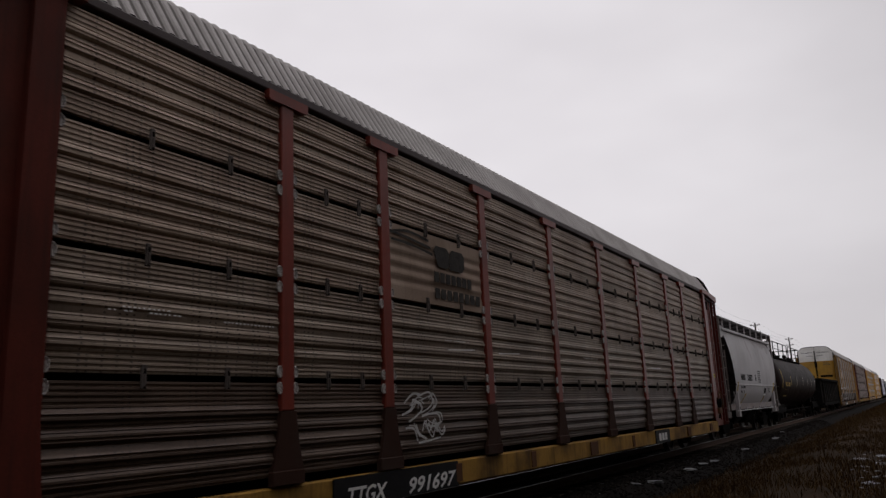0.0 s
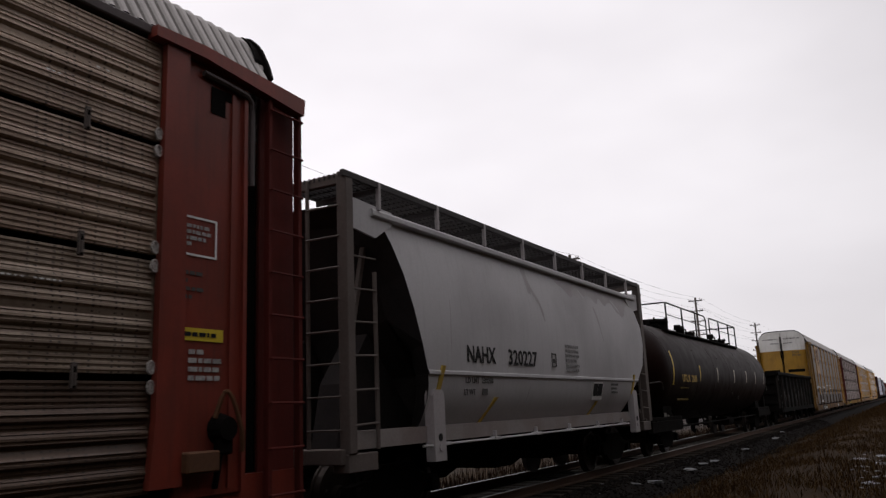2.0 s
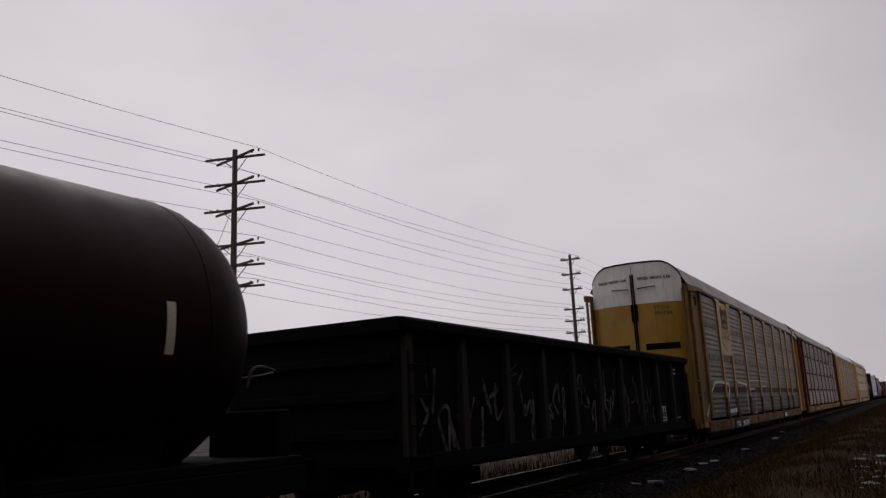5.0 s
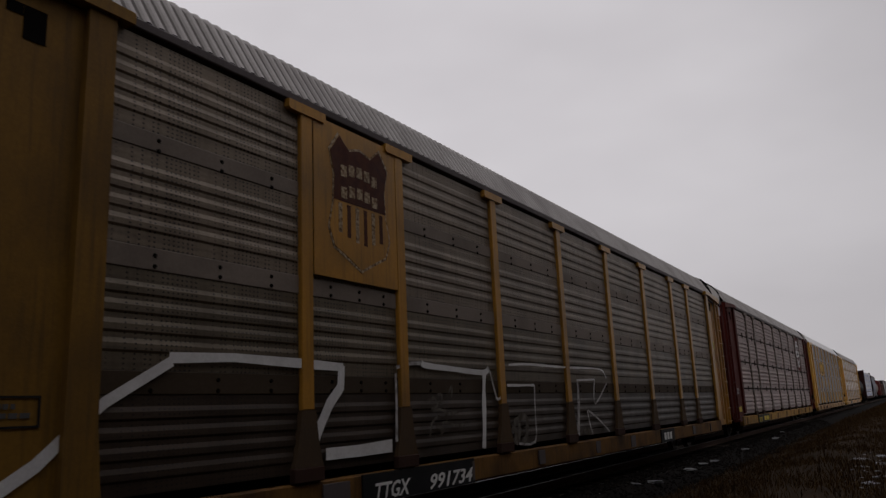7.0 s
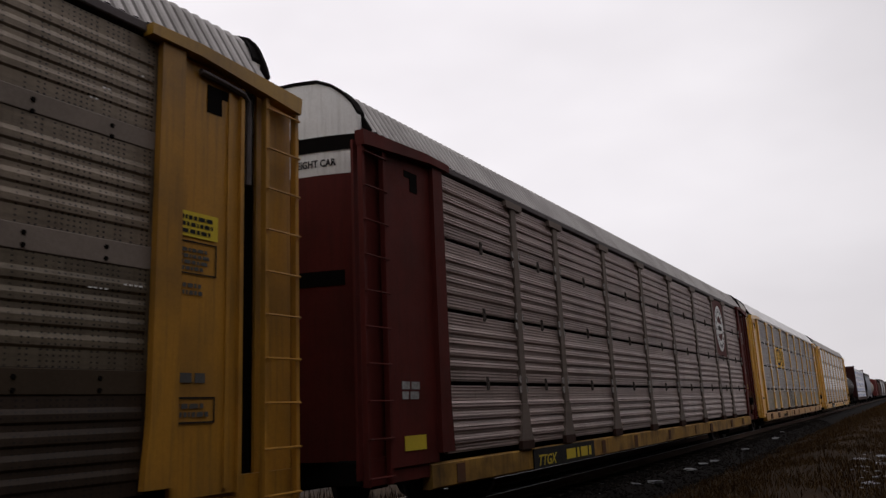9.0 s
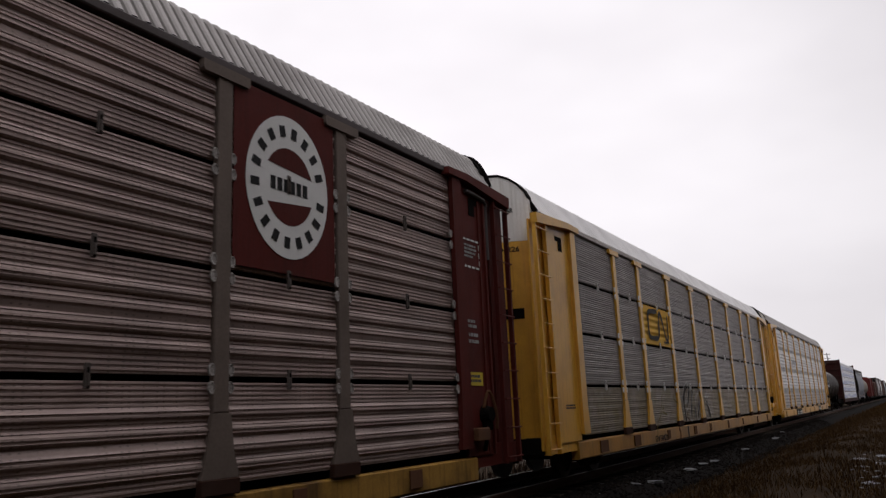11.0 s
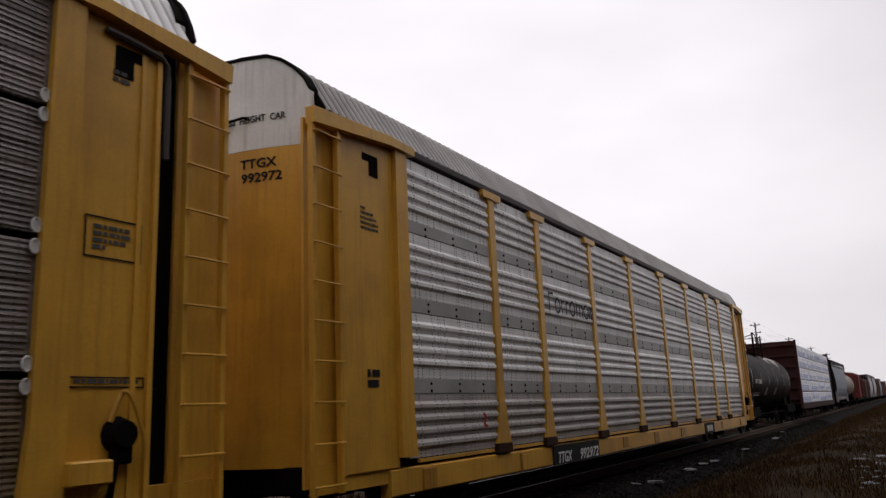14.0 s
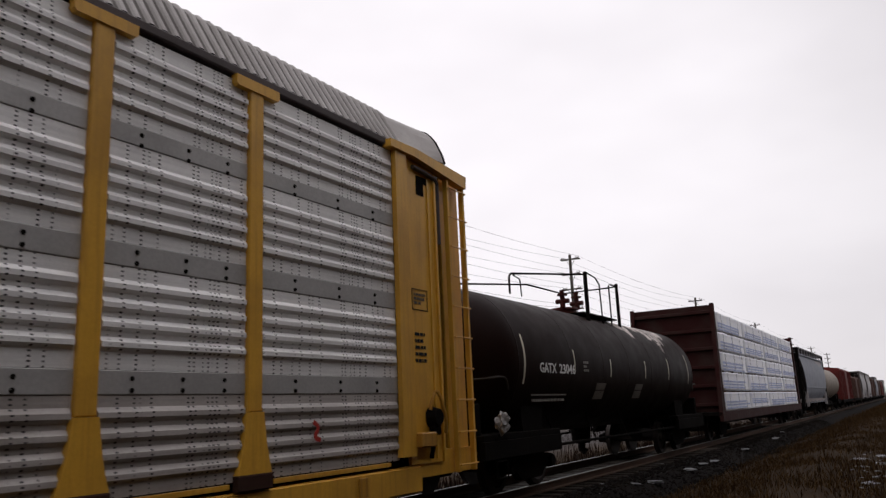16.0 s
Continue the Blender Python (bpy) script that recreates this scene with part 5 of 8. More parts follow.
for k in range(6):
    for s in (-1, 1):
        bm = bm_new()
        yy = -5.8 + k * 2.2
        tube(bm, [(s * 1.0, yy, 3.66), (s * 0.95, yy, TZ + math.sqrt(TR ** 2 - 0.95 ** 2) - 0.02)], 0.03, 6)
        part("walkway_strut", bm, BLACK_STEEL, tk)


def bar_part(parent, pts, r=0.025, name="railing", mat=None):
    bm = bm_new()
    tube(bm, pts, r, 8)
    return part(name, bm, mat or BLACK_STEEL, parent)


top, base = 4.58, 3.70
bar_part(tk, [(-1.0, -6.15, base), (-1.0, -6.15, top - 0.06), (-0.94, -6.15, top), (0.92, -6.15, top), (1.0, -6.05, top), (1.0, -0.72, top), (1.0, -0.55, top - 0.05), (1.0, -0.45, top - 0.16), (1.0, -0.43, base)])
bar_part(tk, [(1.0, 0.13, base), (1.0, 0.13, top - 0.08), (1.0, 0.22, top), (1.0, 5.15, top), (0.95, 5.25, top), (-0.95, 5.25, top), (-1.0, 5.25, top - 0.05), (-1.0, 5.25, base)])
bar_part(tk, [(1.0, -6.1, base + 0.5), (1.0, -0.43, base + 0.5)], 0.014, "mid_rail")
bar_part(tk, [(1.0, 0.13, base + 0.5), (1.0, 5.25, base + 0.5)], 0.014, "mid_rail")
for yy in (-6.1, -4.07, -2.12, 1.85, 3.75, 5.22):
    bar_part(tk, [(1.0, yy, base), (1.0, yy, top)], 0.028, "rail_post")
bm = bm_new()
drum(bm, 2, (0, 0, 0), 0.16, 0.16, 3.85, 4.38, 12)
drum(bm, 2, (0, 0, 0), 0.21, 0.19, 4.36, 4.50, 12)
box(bm, -0.10, 0.10, -0.10, 0.10, 4.50, 4.56, 0.02)
part("vent_pipe", bm, BLACK_STEEL, tk).matrix_basis = pose(0.0, -6.5, 0)
for yy, w, hgt in ((-5.3, 1.1, 0.36), (-0.75, 0.75, 0.22), (4.9, 0.75, 0.28)):
    bm = bm_new()
    drum(bm, 2, (0, 0, 0), w / 2, w / 2 * 0.92, 3.70, 3.82 + hgt * 0.6, 18)
    drum(bm, 2, (0, 0, 0), w / 2 * 1.08, w / 2 * 1.02, 3.82 + hgt * 0.6, 3.82 + hgt * 0.85, 18)
    for k in range(6):
        a = k * math.pi / 3
        drum(bm, 2, (0.45 * w * math.cos(a), 0.45 * w * math.sin(a), 0), 0.03, 0.03, 3.8 + hgt * 0.8, 3.82 + hgt, 6)
    box(bm, -0.14, 0.14, -w * 0.95, -w * 0.45, 3.8, 3.9 + hgt * 0.5, 0.02)
    box(bm, -0.10, 0.12, w * 0.45, w * 0.85, 3.8, 3.88 + hgt * 0.4, 0.02)
    part("dome_cover", bm, BLACK_STEEL, tk, "black bolted dome with fittings").matrix_basis = pose(0.25, yy, 0)
for yy in (-2.2, 3.3, -1.7):
    bm = bm_new()
    drum(bm, 2, (0, 0, 0), 0.08, 0.08, 3.7, 4.06, 10)
    drum(bm, 2, (0, 0, 0), 0.14, 0.12, 4.02, 4.2, 8)
    tube(bm, [(0, 0, 4.05), (0.1, 0.25, 4.08), (0.1, 0.5, 3.8)], 0.03, 6)
    part("relief_valve", bm, BLACK_STEEL, tk).matrix_basis = pose(0.35, yy, 0)
xt = on_barrel(TR, TZ, 2.2)
letter_part("UTLX", xt, -7.05, 2.05, 0.30, YELLOW_INK, tk, 0.95)
letter_part("2608", xt, -5.90, 2.05, 0.30, YELLOW_INK, tk, 0.66)
DIM_YELLOW = paint("worn_yellow_stencil", (0.16, 0.11, 0.02), (0.08, 0.06, 0.015), rough=0.7)
bars(tk, on_barrel(TR, TZ, 1.86), -7.08, 1.93, [0.95], 0.08, DIM_YELLOW, seed=8)
bars(tk, on_barrel(TR, TZ, 1.6), -7.15, 1.70, [1.4, 1.35], 0.06, DIM_YELLOW, gap=1.3, seed=9)
for yy, z in ((-5.0, 3.1), (-1.6, 2.95), (0.6, 1.8), (2.2, 1.6)):
    bars(tk, on_barrel(TR, TZ, z, 0.01), yy, z, [0.3, 0.26, 0.3], 0.03, DIM_GREY, gap=1.0, seed=int(z * 10))
for yy, z in ((-8.2, 1.05), (-7.9, 0.98)):
    bm = bm_new()
    box(bm, 1.22, 1.24, yy - 0.1, yy + 0.1, z - 0.12, z + 0.12, 0.004)
    part("placard", bm, GREY_TAG, tk, "dirty grey placard holder")
# stencils on the front head


def head_y(x, z):
    return -9.64 + 1.30 * (1 - math.sqrt(max(1 - (x * x + (z - TZ) ** 2) / (TR * TR), 0.0))) - 0.012


HX, HZ = 0.33, 2.74
me = lettering("UTLX 2608", 0.15, YELLOW_INK)
me.transform(Matrix.Rotation(radians(-90), 4, "Z") @ Matrix.Diagonal((1, 0.78, 1, 1)))
for v in me.vertices:
    v.co = Vector((HX + v.co.x, head_y(HX + v.co.x, HZ + v.co.z), HZ + v.co.z))
part("lettering", me, None, tk, "yellow stencil on the tank head")
bm = bm_new()
hr = random.Random(3)
for k in range(6):
    z, x0 = HZ - 0.07 - 0.06 * k, HX + 0.06 + 0.10 * (k in (0, 1))
    while x0 < HX + 0.42:
        x1 = min(x0 + hr.uniform(0.03, 0.10), HX + 0.50)
        bm.faces.new([bm.verts.new((xx, head_y(xx, zz), zz)) for xx, zz in ((x0, z), (x1, z), (x1, z + 0.026), (x0, z + 0.026))])
        x0 = x1 + 0.025
tagged(part("head_stencil", bm, DIM_YELLOW, tk), kind="stuff")

gs = [(-6.15, 1.9, 2.8, 0.07, REFLECT_PALE), (-3.7, 2.2, 2.62, 0.06, REFLECT_PALE), (-1.42, 2.1, 2.5, 0.06, REFLECT_PALE), (1.34, 2.1, 2.55, 0.06, REFLECT_PALE), (3.63, 2.1, 2.7, 0.06, REFLECT_PALE), (5.9, 2.0, 2.9, 0.06, REFLECT_PALE)]
short_tank = tank_car(202.6, -7.4, 7.4, 1.42, 2.34, TANK_BLACK, "short black tank car with red valves on top", gs)
roll(short_tank, 202.6)
tk = short_tank
xt = on_barrel(1.42, 2.34, 2.2, 0.008)
letter_part("GATX", xt, -5.5, 2.12, 0.26, WHITE, tk, 0.80)
letter_part("23046", xt, -4.55, 2.12, 0.26, WHITE, tk, 0.85)
bars(tk, on_barrel(1.42, 2.34, 1.7), -5.65, 1.74, [1.7, 1.6], 0.05, GREY_TAG, gap=1.2, seed=12)
bars(tk, xt, -3.2, 2.4, [0.3, 0.2, 0.3], 0.05, GREY_TAG, seed=13)
for yy in (-2.0, 0.85):
    bm = bm_new()
    z0, z1 = 1.60, 1.95
    loft(bm, [[(on_barrel(1.42, 2.34, z, d), yy + o, z) for z, o in ((z0, -0.3), (z0, 0.3), (z1, 0.3), (z1, -0.3))] for d in (0.0, 0.012)])
    part("placard", bm, GREY_TAG, tk, "pale placard")
bm = bm_new()
box(bm, -0.72, 0.72, -1.0, 1.5, 3.70, 3.735)
part("walkway", bm, BLACK_STEEL, tk)
top, base = 4.72, 3.5
bar_part(tk, [(0.8, -5.3, 3.7), (0.8, -5.3, 4.05), (0.8, -5.2, 4.12), (0.8, -0.9, 4.66), (0.8, -0.8, 4.72)], 0.022)
bar_part(tk, [(0.8, -5.1, 4.1), (0.8, -4.8, 4.05), (0.8, -4.75, 3.7)], 0.016)
bar_part(tk, [(0.8, -0.95, base), (0.8, -0.95, top)], 0.05, "rail_post")
bar_part(tk, [(0.8, -0.95, top), (0.8, -0.2, top - 0.06), (0.8, 0.05, top - 0.2), (0.8, 0.1, base)], 0.02)
bar_part(tk, [(0.8, 0.8, base), (0.8, 0.8, top - 0.15), (0.8, 0.9, top - 0.1), (0.8, 1.4, top - 0.1)], 0.02)
bar_part(tk, [(0.8, 1.45, base - 0.1), (0.8, 1.45, top - 0.02)], 0.045, "rail_post")
bar_part(tk, [(0.8, 1.45, top - 0.1), (-0.8, 1.5, top - 0.1), (-0.8, 1.5, base)], 0.022)
bar_part(tk, [(-0.8, -5.3, 3.6), (-0.8, -5.3, 4.1), (-0.8, -0.9, 4.6), (-0.8, 1.5, 4.62)], 0.022)
bm = bm_new()
drum(bm, 2, (0, 0, 0), 0.34, 0.31, 3.62, 3.84, 18)
drum(bm, 2, (0, 0, 0), 0.36, 0.34, 3.84, 3.89, 18)
part("dome_cover", bm, RED_VALVE, tk, "oxide red dome").matrix_basis = pose(0.1, -0.75, 0)
for a, b in ((-1.05, 0.2), (-0.35, 0.3)):
    bm = bm_new()
    drum(bm, 2, (0, 0, 0), 0.07, 0.06, 3.88, 4.2, 10)
    drum(bm, 2, (0, 0, 0), 0.13, 0.13, 4.18, 4.22, 12)
    drum(bm, 2, (0, 0, 0), 0.05, 0.07, 4.22, 4.32, 10)
    drum(bm, 0, (0, 0, 4.04), 0.06, 0.06, -0.17, 0.17, 8)
    part("valve", bm, RED_VALVE, tk).matrix_basis = pose(b, a, 0)
bm = bm_new()
bmesh.ops.create_icosphere(bm, subdivisions=3, radius=0.2)
for v in bm.verts:
    v.co *= 0.8 + 0.55 * noise.noise(v.co * 9) + 0.3 * noise.noise(v.co * 21)
    v.co.x *= 0.6
part("bagged_hose_end", bm, DULL_WHITE, tk, "crumpled white plastic tied to the end").matrix_basis = pose(1.36, -7.05, 1.25)

# bleached patch along the top of the short tank
BLEACHED = paint("bleached_tank_top", (0.63, 0.561, 0.519), (0.12, 0.101, 0.0911), rough=0.6, dirty=0.6, patch=3.0, dirt=(0.03, 0.0245, 0.0209), grain=7, amount=0.9)
for y0, y1, drop in ((0.6, 2.2, 0.55), (2.3, 5.4, 0.75)):
    bm = bm_new()
    strip = []
    for i in range(25):
        f = i / 24
        yy = y0 + (y1 - y0) * f
        a1 = 0.35 + drop * math.sin(math.pi * f) ** 0.5 * (0.8 + 0.6 * noise.noise((yy * 2.3, 7.0, 1.0)))
        strip.append([bm.verts.new((1.424 * math.sin(0.2 + (a1 - 0.2) * k / 5), yy, 2.34 + 1.424 * math.cos(0.2 + (a1 - 0.2) * k / 5))) for k in range(6)])
    for p, r in zip(strip, strip[1:]):
        for k in range(5):
            bm.faces.new((p[k], p[k + 1], r[k + 1], r[k]))
    part("worn_patch", bm, BLEACHED, short_tank, "bleached worn paint patch", smooth=True)

# ================= gondola =================
GONDOLA = paint("black_gondola_paint", (0.005, 0.0045, 0.0042), (0.0075, 0.0065, 0.006), rough=0.85, dirty=0.35, patch=1.5, dirt=(0.011, 0.0085, 0.007), spec=0.03)


# ribs coloured lighter than the wall, for the light on their edges
GONDOLA_RIB = paint("lit_black_rib_paint", (0.026, 0.025, 0.024), (0.009, 0.008, 0.0075), rough=0.8, dirty=0.5, spec=0.05)


def gondola(y, length):
    car = thing("gondola_car", "black open gondola with faded graffiti on its ribbed side", "gondola railcar", "train cars")
    h = length / 2
    for s in (-1, 1):
        bm = bm_new()
        box(bm, s * 1.44, s * 1.47, -h, h, 0.78, 2.56)
        wall = part("side_wall", bm, GONDOLA, car)
        bm = bm_new()
        prism_y(bm, [(s * 1.40, 2.55), (s * 1.58, 2.55), (s * 1.62, 2.59), (s * 1.62, 2.70), (s * 1.58, 2.74), (s * 1.40, 2.74)], -h - 0.05, h + 0.05)
        part("top_chord", bm, GONDOLA, car)
        bm = bm_new()
        prism_y(bm, [(s * 1.38, 0.72), (s * 1.58, 0.72), (s * 1.58, 0.92), (s * 1.38, 0.92)], -h, h)
        part("side_sill", bm, GONDOLA, car)
        rib = None
        for k in range(11):
            if rib is None:
                bm = bm_new()
                prism_x(bm, [(-0.10, 0.9), (0.10, 0.9), (0.07, 2.55), (-0.07, 2.55)], 0, 0.10)
                rib = mesh_of("side_rib", bm, GONDOLA_RIB)
            r = part("side_rib", rib, None, car)
            r.matrix_basis = pose(s * 1.47, -h + 0.12 + k * (length - 0.24) / 10, 0, 0, 0, 0 if s > 0 else 180)
    for e in (-1, 1):
        bm = bm_new()
        box(bm, -1.44, 1.44, e * h, e * (h - 0.06), 0.78, 2.60)
        for z in (1.2, 1.7, 2.2):
            box(bm, -1.40, 1.40, e * h, e * (h + 0.08), z - 0.06, z + 0.06, 0.01)
        part("end_wall", bm, GONDOLA, car)
        bm = bm_new()
        prism_x(bm, [(e * (h - 0.1), 2.56), (e * (h + 0.12), 2.56), (e * (h + 0.12), 2.74), (e * (h - 0.1), 2.74)], -1.55, 1.55)
        part("end_chord", bm, GONDOLA, car)
        for s in (-1, 1):
            bm = bm_new()
            for z in (0.9, 1.3, 1.7, 2.1):
                tube(bm, [(s * 1.60, e * (h - 0.55), z), (s * 1.60, e * (h - 0.05), z)], 0.015, 6)
            for o in (0.05, 0.55):
                tube(bm, [(s * 1.58, e * (h - o), 0.5), (s * 1.58, e * (h - o), 2.3)], 0.018, 6)
            part("corner_ladder", bm, BLACK_STEEL, car)
        add_truck(car, e * (h - 1.9))
        add_coupler(car, e * (h + 0.55), e)
    bm = bm_new()
    box(bm, -1.42, 1.42, -h, h, 0.86, 0.94)
    box(bm, -0.3, 0.3, -h, h, 0.5, 0.86)
    part("floor", bm, GONDOLA, car)
    return roll(car, y)


gon = gondola(72.25, 15.1)
bm = bm_new()
for q in ((4.78, 4.81, 0.98, 1.36), (5.21, 5.24, 0.98, 1.36), (4.81, 5.21, 1.33, 1.36), (4.81, 5.21, 0.98, 1.01), (5.0, 5.02, 1.08, 1.33), (4.81, 5.21, 1.06, 1.08)):
    box(bm, 1.475, 1.482, *q)
part("stencil_frame", bm, WHITE, gon, "white framed inspection stencil")
bars(gon, 1.482, 4.85, 1.30, [0.12, 0.12], 0.03, DULL_WHITE, seed=3)
bars(gon, 1.482, 5.06, 1.30, [0.12, 0.12], 0.03, DULL_WHITE, seed=4)
bars(gon, 1.482, 6.24, 2.40, [0.36, 0.36], 0.06, DULL_WHITE, gap=0.9, seed=15)
bars(gon, 1.482, 6.05, 1.05, [0.66], 0.03, DULL_WHITE, seed=16)
bm = bm_new()
ribbon(bm, [(6.0, 0.86), (6.0, 1.05), (6.005, 1.25)], 0.02, 1.483)
part("chalk_line", bm, DULL_WHITE, gon)
GRAFFITI_DIM = paint("faded_graffiti", (0.15, 0.14, 0.135), (0.03, 0.03, 0.03), rough=0.8, dirty=0.9, patch=3.0, dirt=(0.012, 0.011, 0.01), amount=1.0, grain=6)
rng = random.Random(41)
for k in range(46):
    c0, z0 = -7.0 + k * 0.26, rng.uniform(1.2, 2.0)
    pts = [(c0 + rng.uniform(-0.22, 0.22), z0 + rng.uniform(-0.5, 0.4)) for _ in range(4)]
    bm = bm_new()
    ribbon(bm, smooth_path(pts, 7), rng.uniform(0.03, 0.10), 1.478)
    part("graffiti_stroke", bm, GRAFFITI_DIM, gon)

# ================= bulkhead flatcar with wrapped lumber =================
BULK_MAROON = paint("maroon_bulkhead_paint", (0.036, 0.0085, 0.0075), (0.022, 0.0058, 0.0052), rough=0.7, dirty=0.4)
WRAP = paint("white_lumber_wrap", (0.90, 0.905, 0.92), (0.80, 0.825, 0.90), rough=0.35, dirty=0.22, grain=6, patch=3.0, dirt=(0.412, 0.474, 0.762), bump=0.5, bump_scale=9)
WRAP_BLUE = paint("blue_wrap_print", (0.396, 0.462, 0.714), (0.66, 0.715, 0.882), rough=0.4, dirty=0.2)


def bulkhead_flat(y, length):
    car = thing("bulkhead_flatcar", "maroon bulkhead flatcar carrying wrapped lumber", "flat railcar", "train cars")
    h = length / 2
    bm = bm_new()
    box(bm, -1.45, 1.45, -h, h, 0.92, 1.04)
    box(bm, -0.4, 0.4, -h, h, 0.5, 0.92)
    part("deck", bm, BLACK_STEEL, car)
    for s in (-1, 1):
        bm = bm_new()
        prism_y(bm, [(s * 1.36, 0.72), (s * 1.48, 0.72), (s * 1.48, 1.05), (s * 1.36, 1.05)], -h, h)
        part("side_sill", bm, BULK_MAROON, car)
    for e in (-1, 1):
        bm = bm_new()
        box(bm, -1.44, 1.44, e * (h - 0.62), e * (h - 0.70), 1.05, 4.92)
        bk = part("bulkhead", bm, BULK_MAROON, car, "ribbed maroon end bulkhead")
        for k in range(6):
            bm = bm_new()
            box(bm, -1.40, 1.40, e * (h - 0.62), e * (h - 0.50), 1.25 + k * 0.67, 1.37 + k * 0.67, 0.012)
            part("bulkhead_rib", bm, BULK_MAROON, bk)
        for s in (-1, 1):
            bm = bm_new()
            prism_x(bm, [(e * (h - 0.60), 1.0), (e * (h - 0.10), 1.0), (e * (h - 0.45), 4.96), (e * (h - 0.60), 4.96)], s * 1.34, s * 1.47)
            part("bulkhead_post", bm, BULK_MAROON, bk)
        add_truck(car, e * (h - 2.2))
        add_coupler(car, e * (h + 0.45), e)
    return roll(car, y)


bulkhead_flat(223.7, 22.7)
rng = random.Random(9)
pack_len = 5.27
STRAP = paint("grey_steel_strap", (0.45, 0.46, 0.50), (0.35, 0.36, 0.40), rough=0.5)
for i in range(4):
    for k in range(5):
        w, zb, hgt = pack_len - 0.07, 1.06 + k * 0.735, 0.675
        bm = bm_new()
        box(bm, -1.40, 1.40, -w / 2, w / 2, 0.0, hgt)
        bmesh.ops.subdivide_edges(bm, edges=bm.edges[:], cuts=7, use_grid_fill=True)
        for v in bm.verts:
            sag = 0.030 * noise.noise((v.co.y * 1.6 + i * 7, v.co.z * 3 + k * 5, v.co.x)) + 0.015 * noise.noise((v.co.y * 6 + i, v.co.z * 7 + k, 2.0))
            edge = min(v.co.z, hgt - v.co.z) / hgt
            v.co.x += math.copysign(sag - (0.03 if edge < 0.02 else 0.0), v.co.x)
            if v.co.z > hgt - 0.01:
                v.co.z += 0.02 * noise.noise((v.co.y * 2 + i * 3, k * 4.0, v.co.x))
        pack = thing("lumber_pack", "lumber pack in white wrap with blue print", "lumber pack", "lumber packs on the flatcar")
        part("wrap", bm, WRAP, pack, smooth=True)
        bars(pack, 1.432, -w / 2 + rng.uniform(0.1, 0.5), hgt * rng.uniform(0.45, 0.62), [w * rng.uniform(0.75, 0.92) for _ in range(3)], rng.uniform(0.045, 0.075), WRAP_BLUE, gap=rng.uniform(0.5, 0.9), name="blue_print", seed=i * 5 + k)
        for s in (-1.6, 0.1, 1.7):
            bm = bm_new()
            box(bm, 1.43, 1.437, s - 0.012, s + 0.012, 0.02, hgt - 0.02)
            part("strap", bm, STRAP, pack)
        for s in (-1.8, 0.0, 1.8):
            bm = bm_new()
            box(bm, -1.35, 1.35, s - 0.05, s + 0.05, -0.058, 0.0)
            part("dunnage", bm, RUST, pack)
        yy = 223.7 + (i - 1.5) * pack_len
        ROLLING.append((pack, yy, zb))
        pack.matrix_basis = pose(0, yy, zb)

# ================= cars further back =================
covered_hopper(244.8, 17.0, HOPPER_BLUE, BLACK_STEEL, "blue-grey covered hopper with a dark end")
far_tank = tank_car(261.6, -7.2, 7.2, 1.45, 2.5, TANK_TAN, "weathered tan tank car", [])
roll(far_tank, 261.6)
bm = bm_new()
drum(bm, 2, (0, 0, 0), 0.5, 0.5, 3.8, 4.15, 16)
part("dome_cover", bm, BLACK_STEEL, far_tank)

BOX_RED = paint("bright_oxide_red_paint", (0.143, 0.024, 0.021), (0.104, 0.0192, 0.018), rough=0.6, dirty=0.35, streak=0.3)
BOX_BROWN = paint("dull_brown_boxcar_paint", (0.10, 0.05, 0.04), (0.07, 0.04, 0.032), rough=0.7, dirty=0.4)


def boxcar(y, length, mat, height, label):
    car = thing("boxcar", label, "box railcar", "train cars")
    h = length / 2
    bm = bm_new()
    prism_y(bm, [(1.46, 0.95), (1.46, height - 0.3), (1.40, height - 0.18), (0, height), (-1.40, height - 0.18), (-1.46, height - 0.3), (-1.46, 0.95)], -h, h)
    part("body", bm, mat, car)
    for s in (-1, 1):
        for k in range(13):
            yy = -h + 0.15 + k * (length - 0.3) / 12
            if abs(yy) < 1.5:
                continue
            bm = bm_new()
            box(bm, s * 1.455, s * 1.53, yy - 0.06, yy + 0.06, 0.95, height - 0.35, 0.01)
            part("side_rib", bm, mat, car)
        bm = bm_new()
        box(bm, s * 1.455, s * 1.54, -1.5, 1.5, 1.0, height - 0.42, 0.01)
        for z in (1.6, 2.3, 3.0):
            box(bm, s * 1.54, s * 1.57, -1.45, 1.45, z - 0.04, z + 0.04)
        part("sliding_door", bm, mat, car)
        bm = bm_new()
        prism_y(bm, [(s * 1.34, 0.70), (s * 1.50, 0.70), (s * 1.50, 0.98), (s * 1.34, 0.98)], -h, h)
        part("side_sill", bm, BLACK_STEEL, car)
    for e in (-1, 1):
        for k in range(8):
            bm = bm_new()
            box(bm, -1.38, 1.38, e * h, e * (h + 0.05), 1.15 + k * 0.34, 1.30 + k * 0.34, 0.015)
            part("end_rib", bm, mat, car)
        bm = bm_new()
        for k in range(8):
            tube(bm, [(1.5, e * (h - 0.55), 0.7 + k * 0.4), (1.5, e * (h - 0.05), 0.7 + k * 0.4)], 0.015, 6)
        part("corner_ladder", bm, mat, car)
        add_truck(car, e * (h - 1.9))
        add_coupler(car, e * (h + 0.5), e)
    bm = bm_new()
    box(bm, -0.3, 0.3, -h, h, 0.5, 0.95)
    part("centre_sill", bm, BLACK_STEEL, car)
    return roll(car, y)


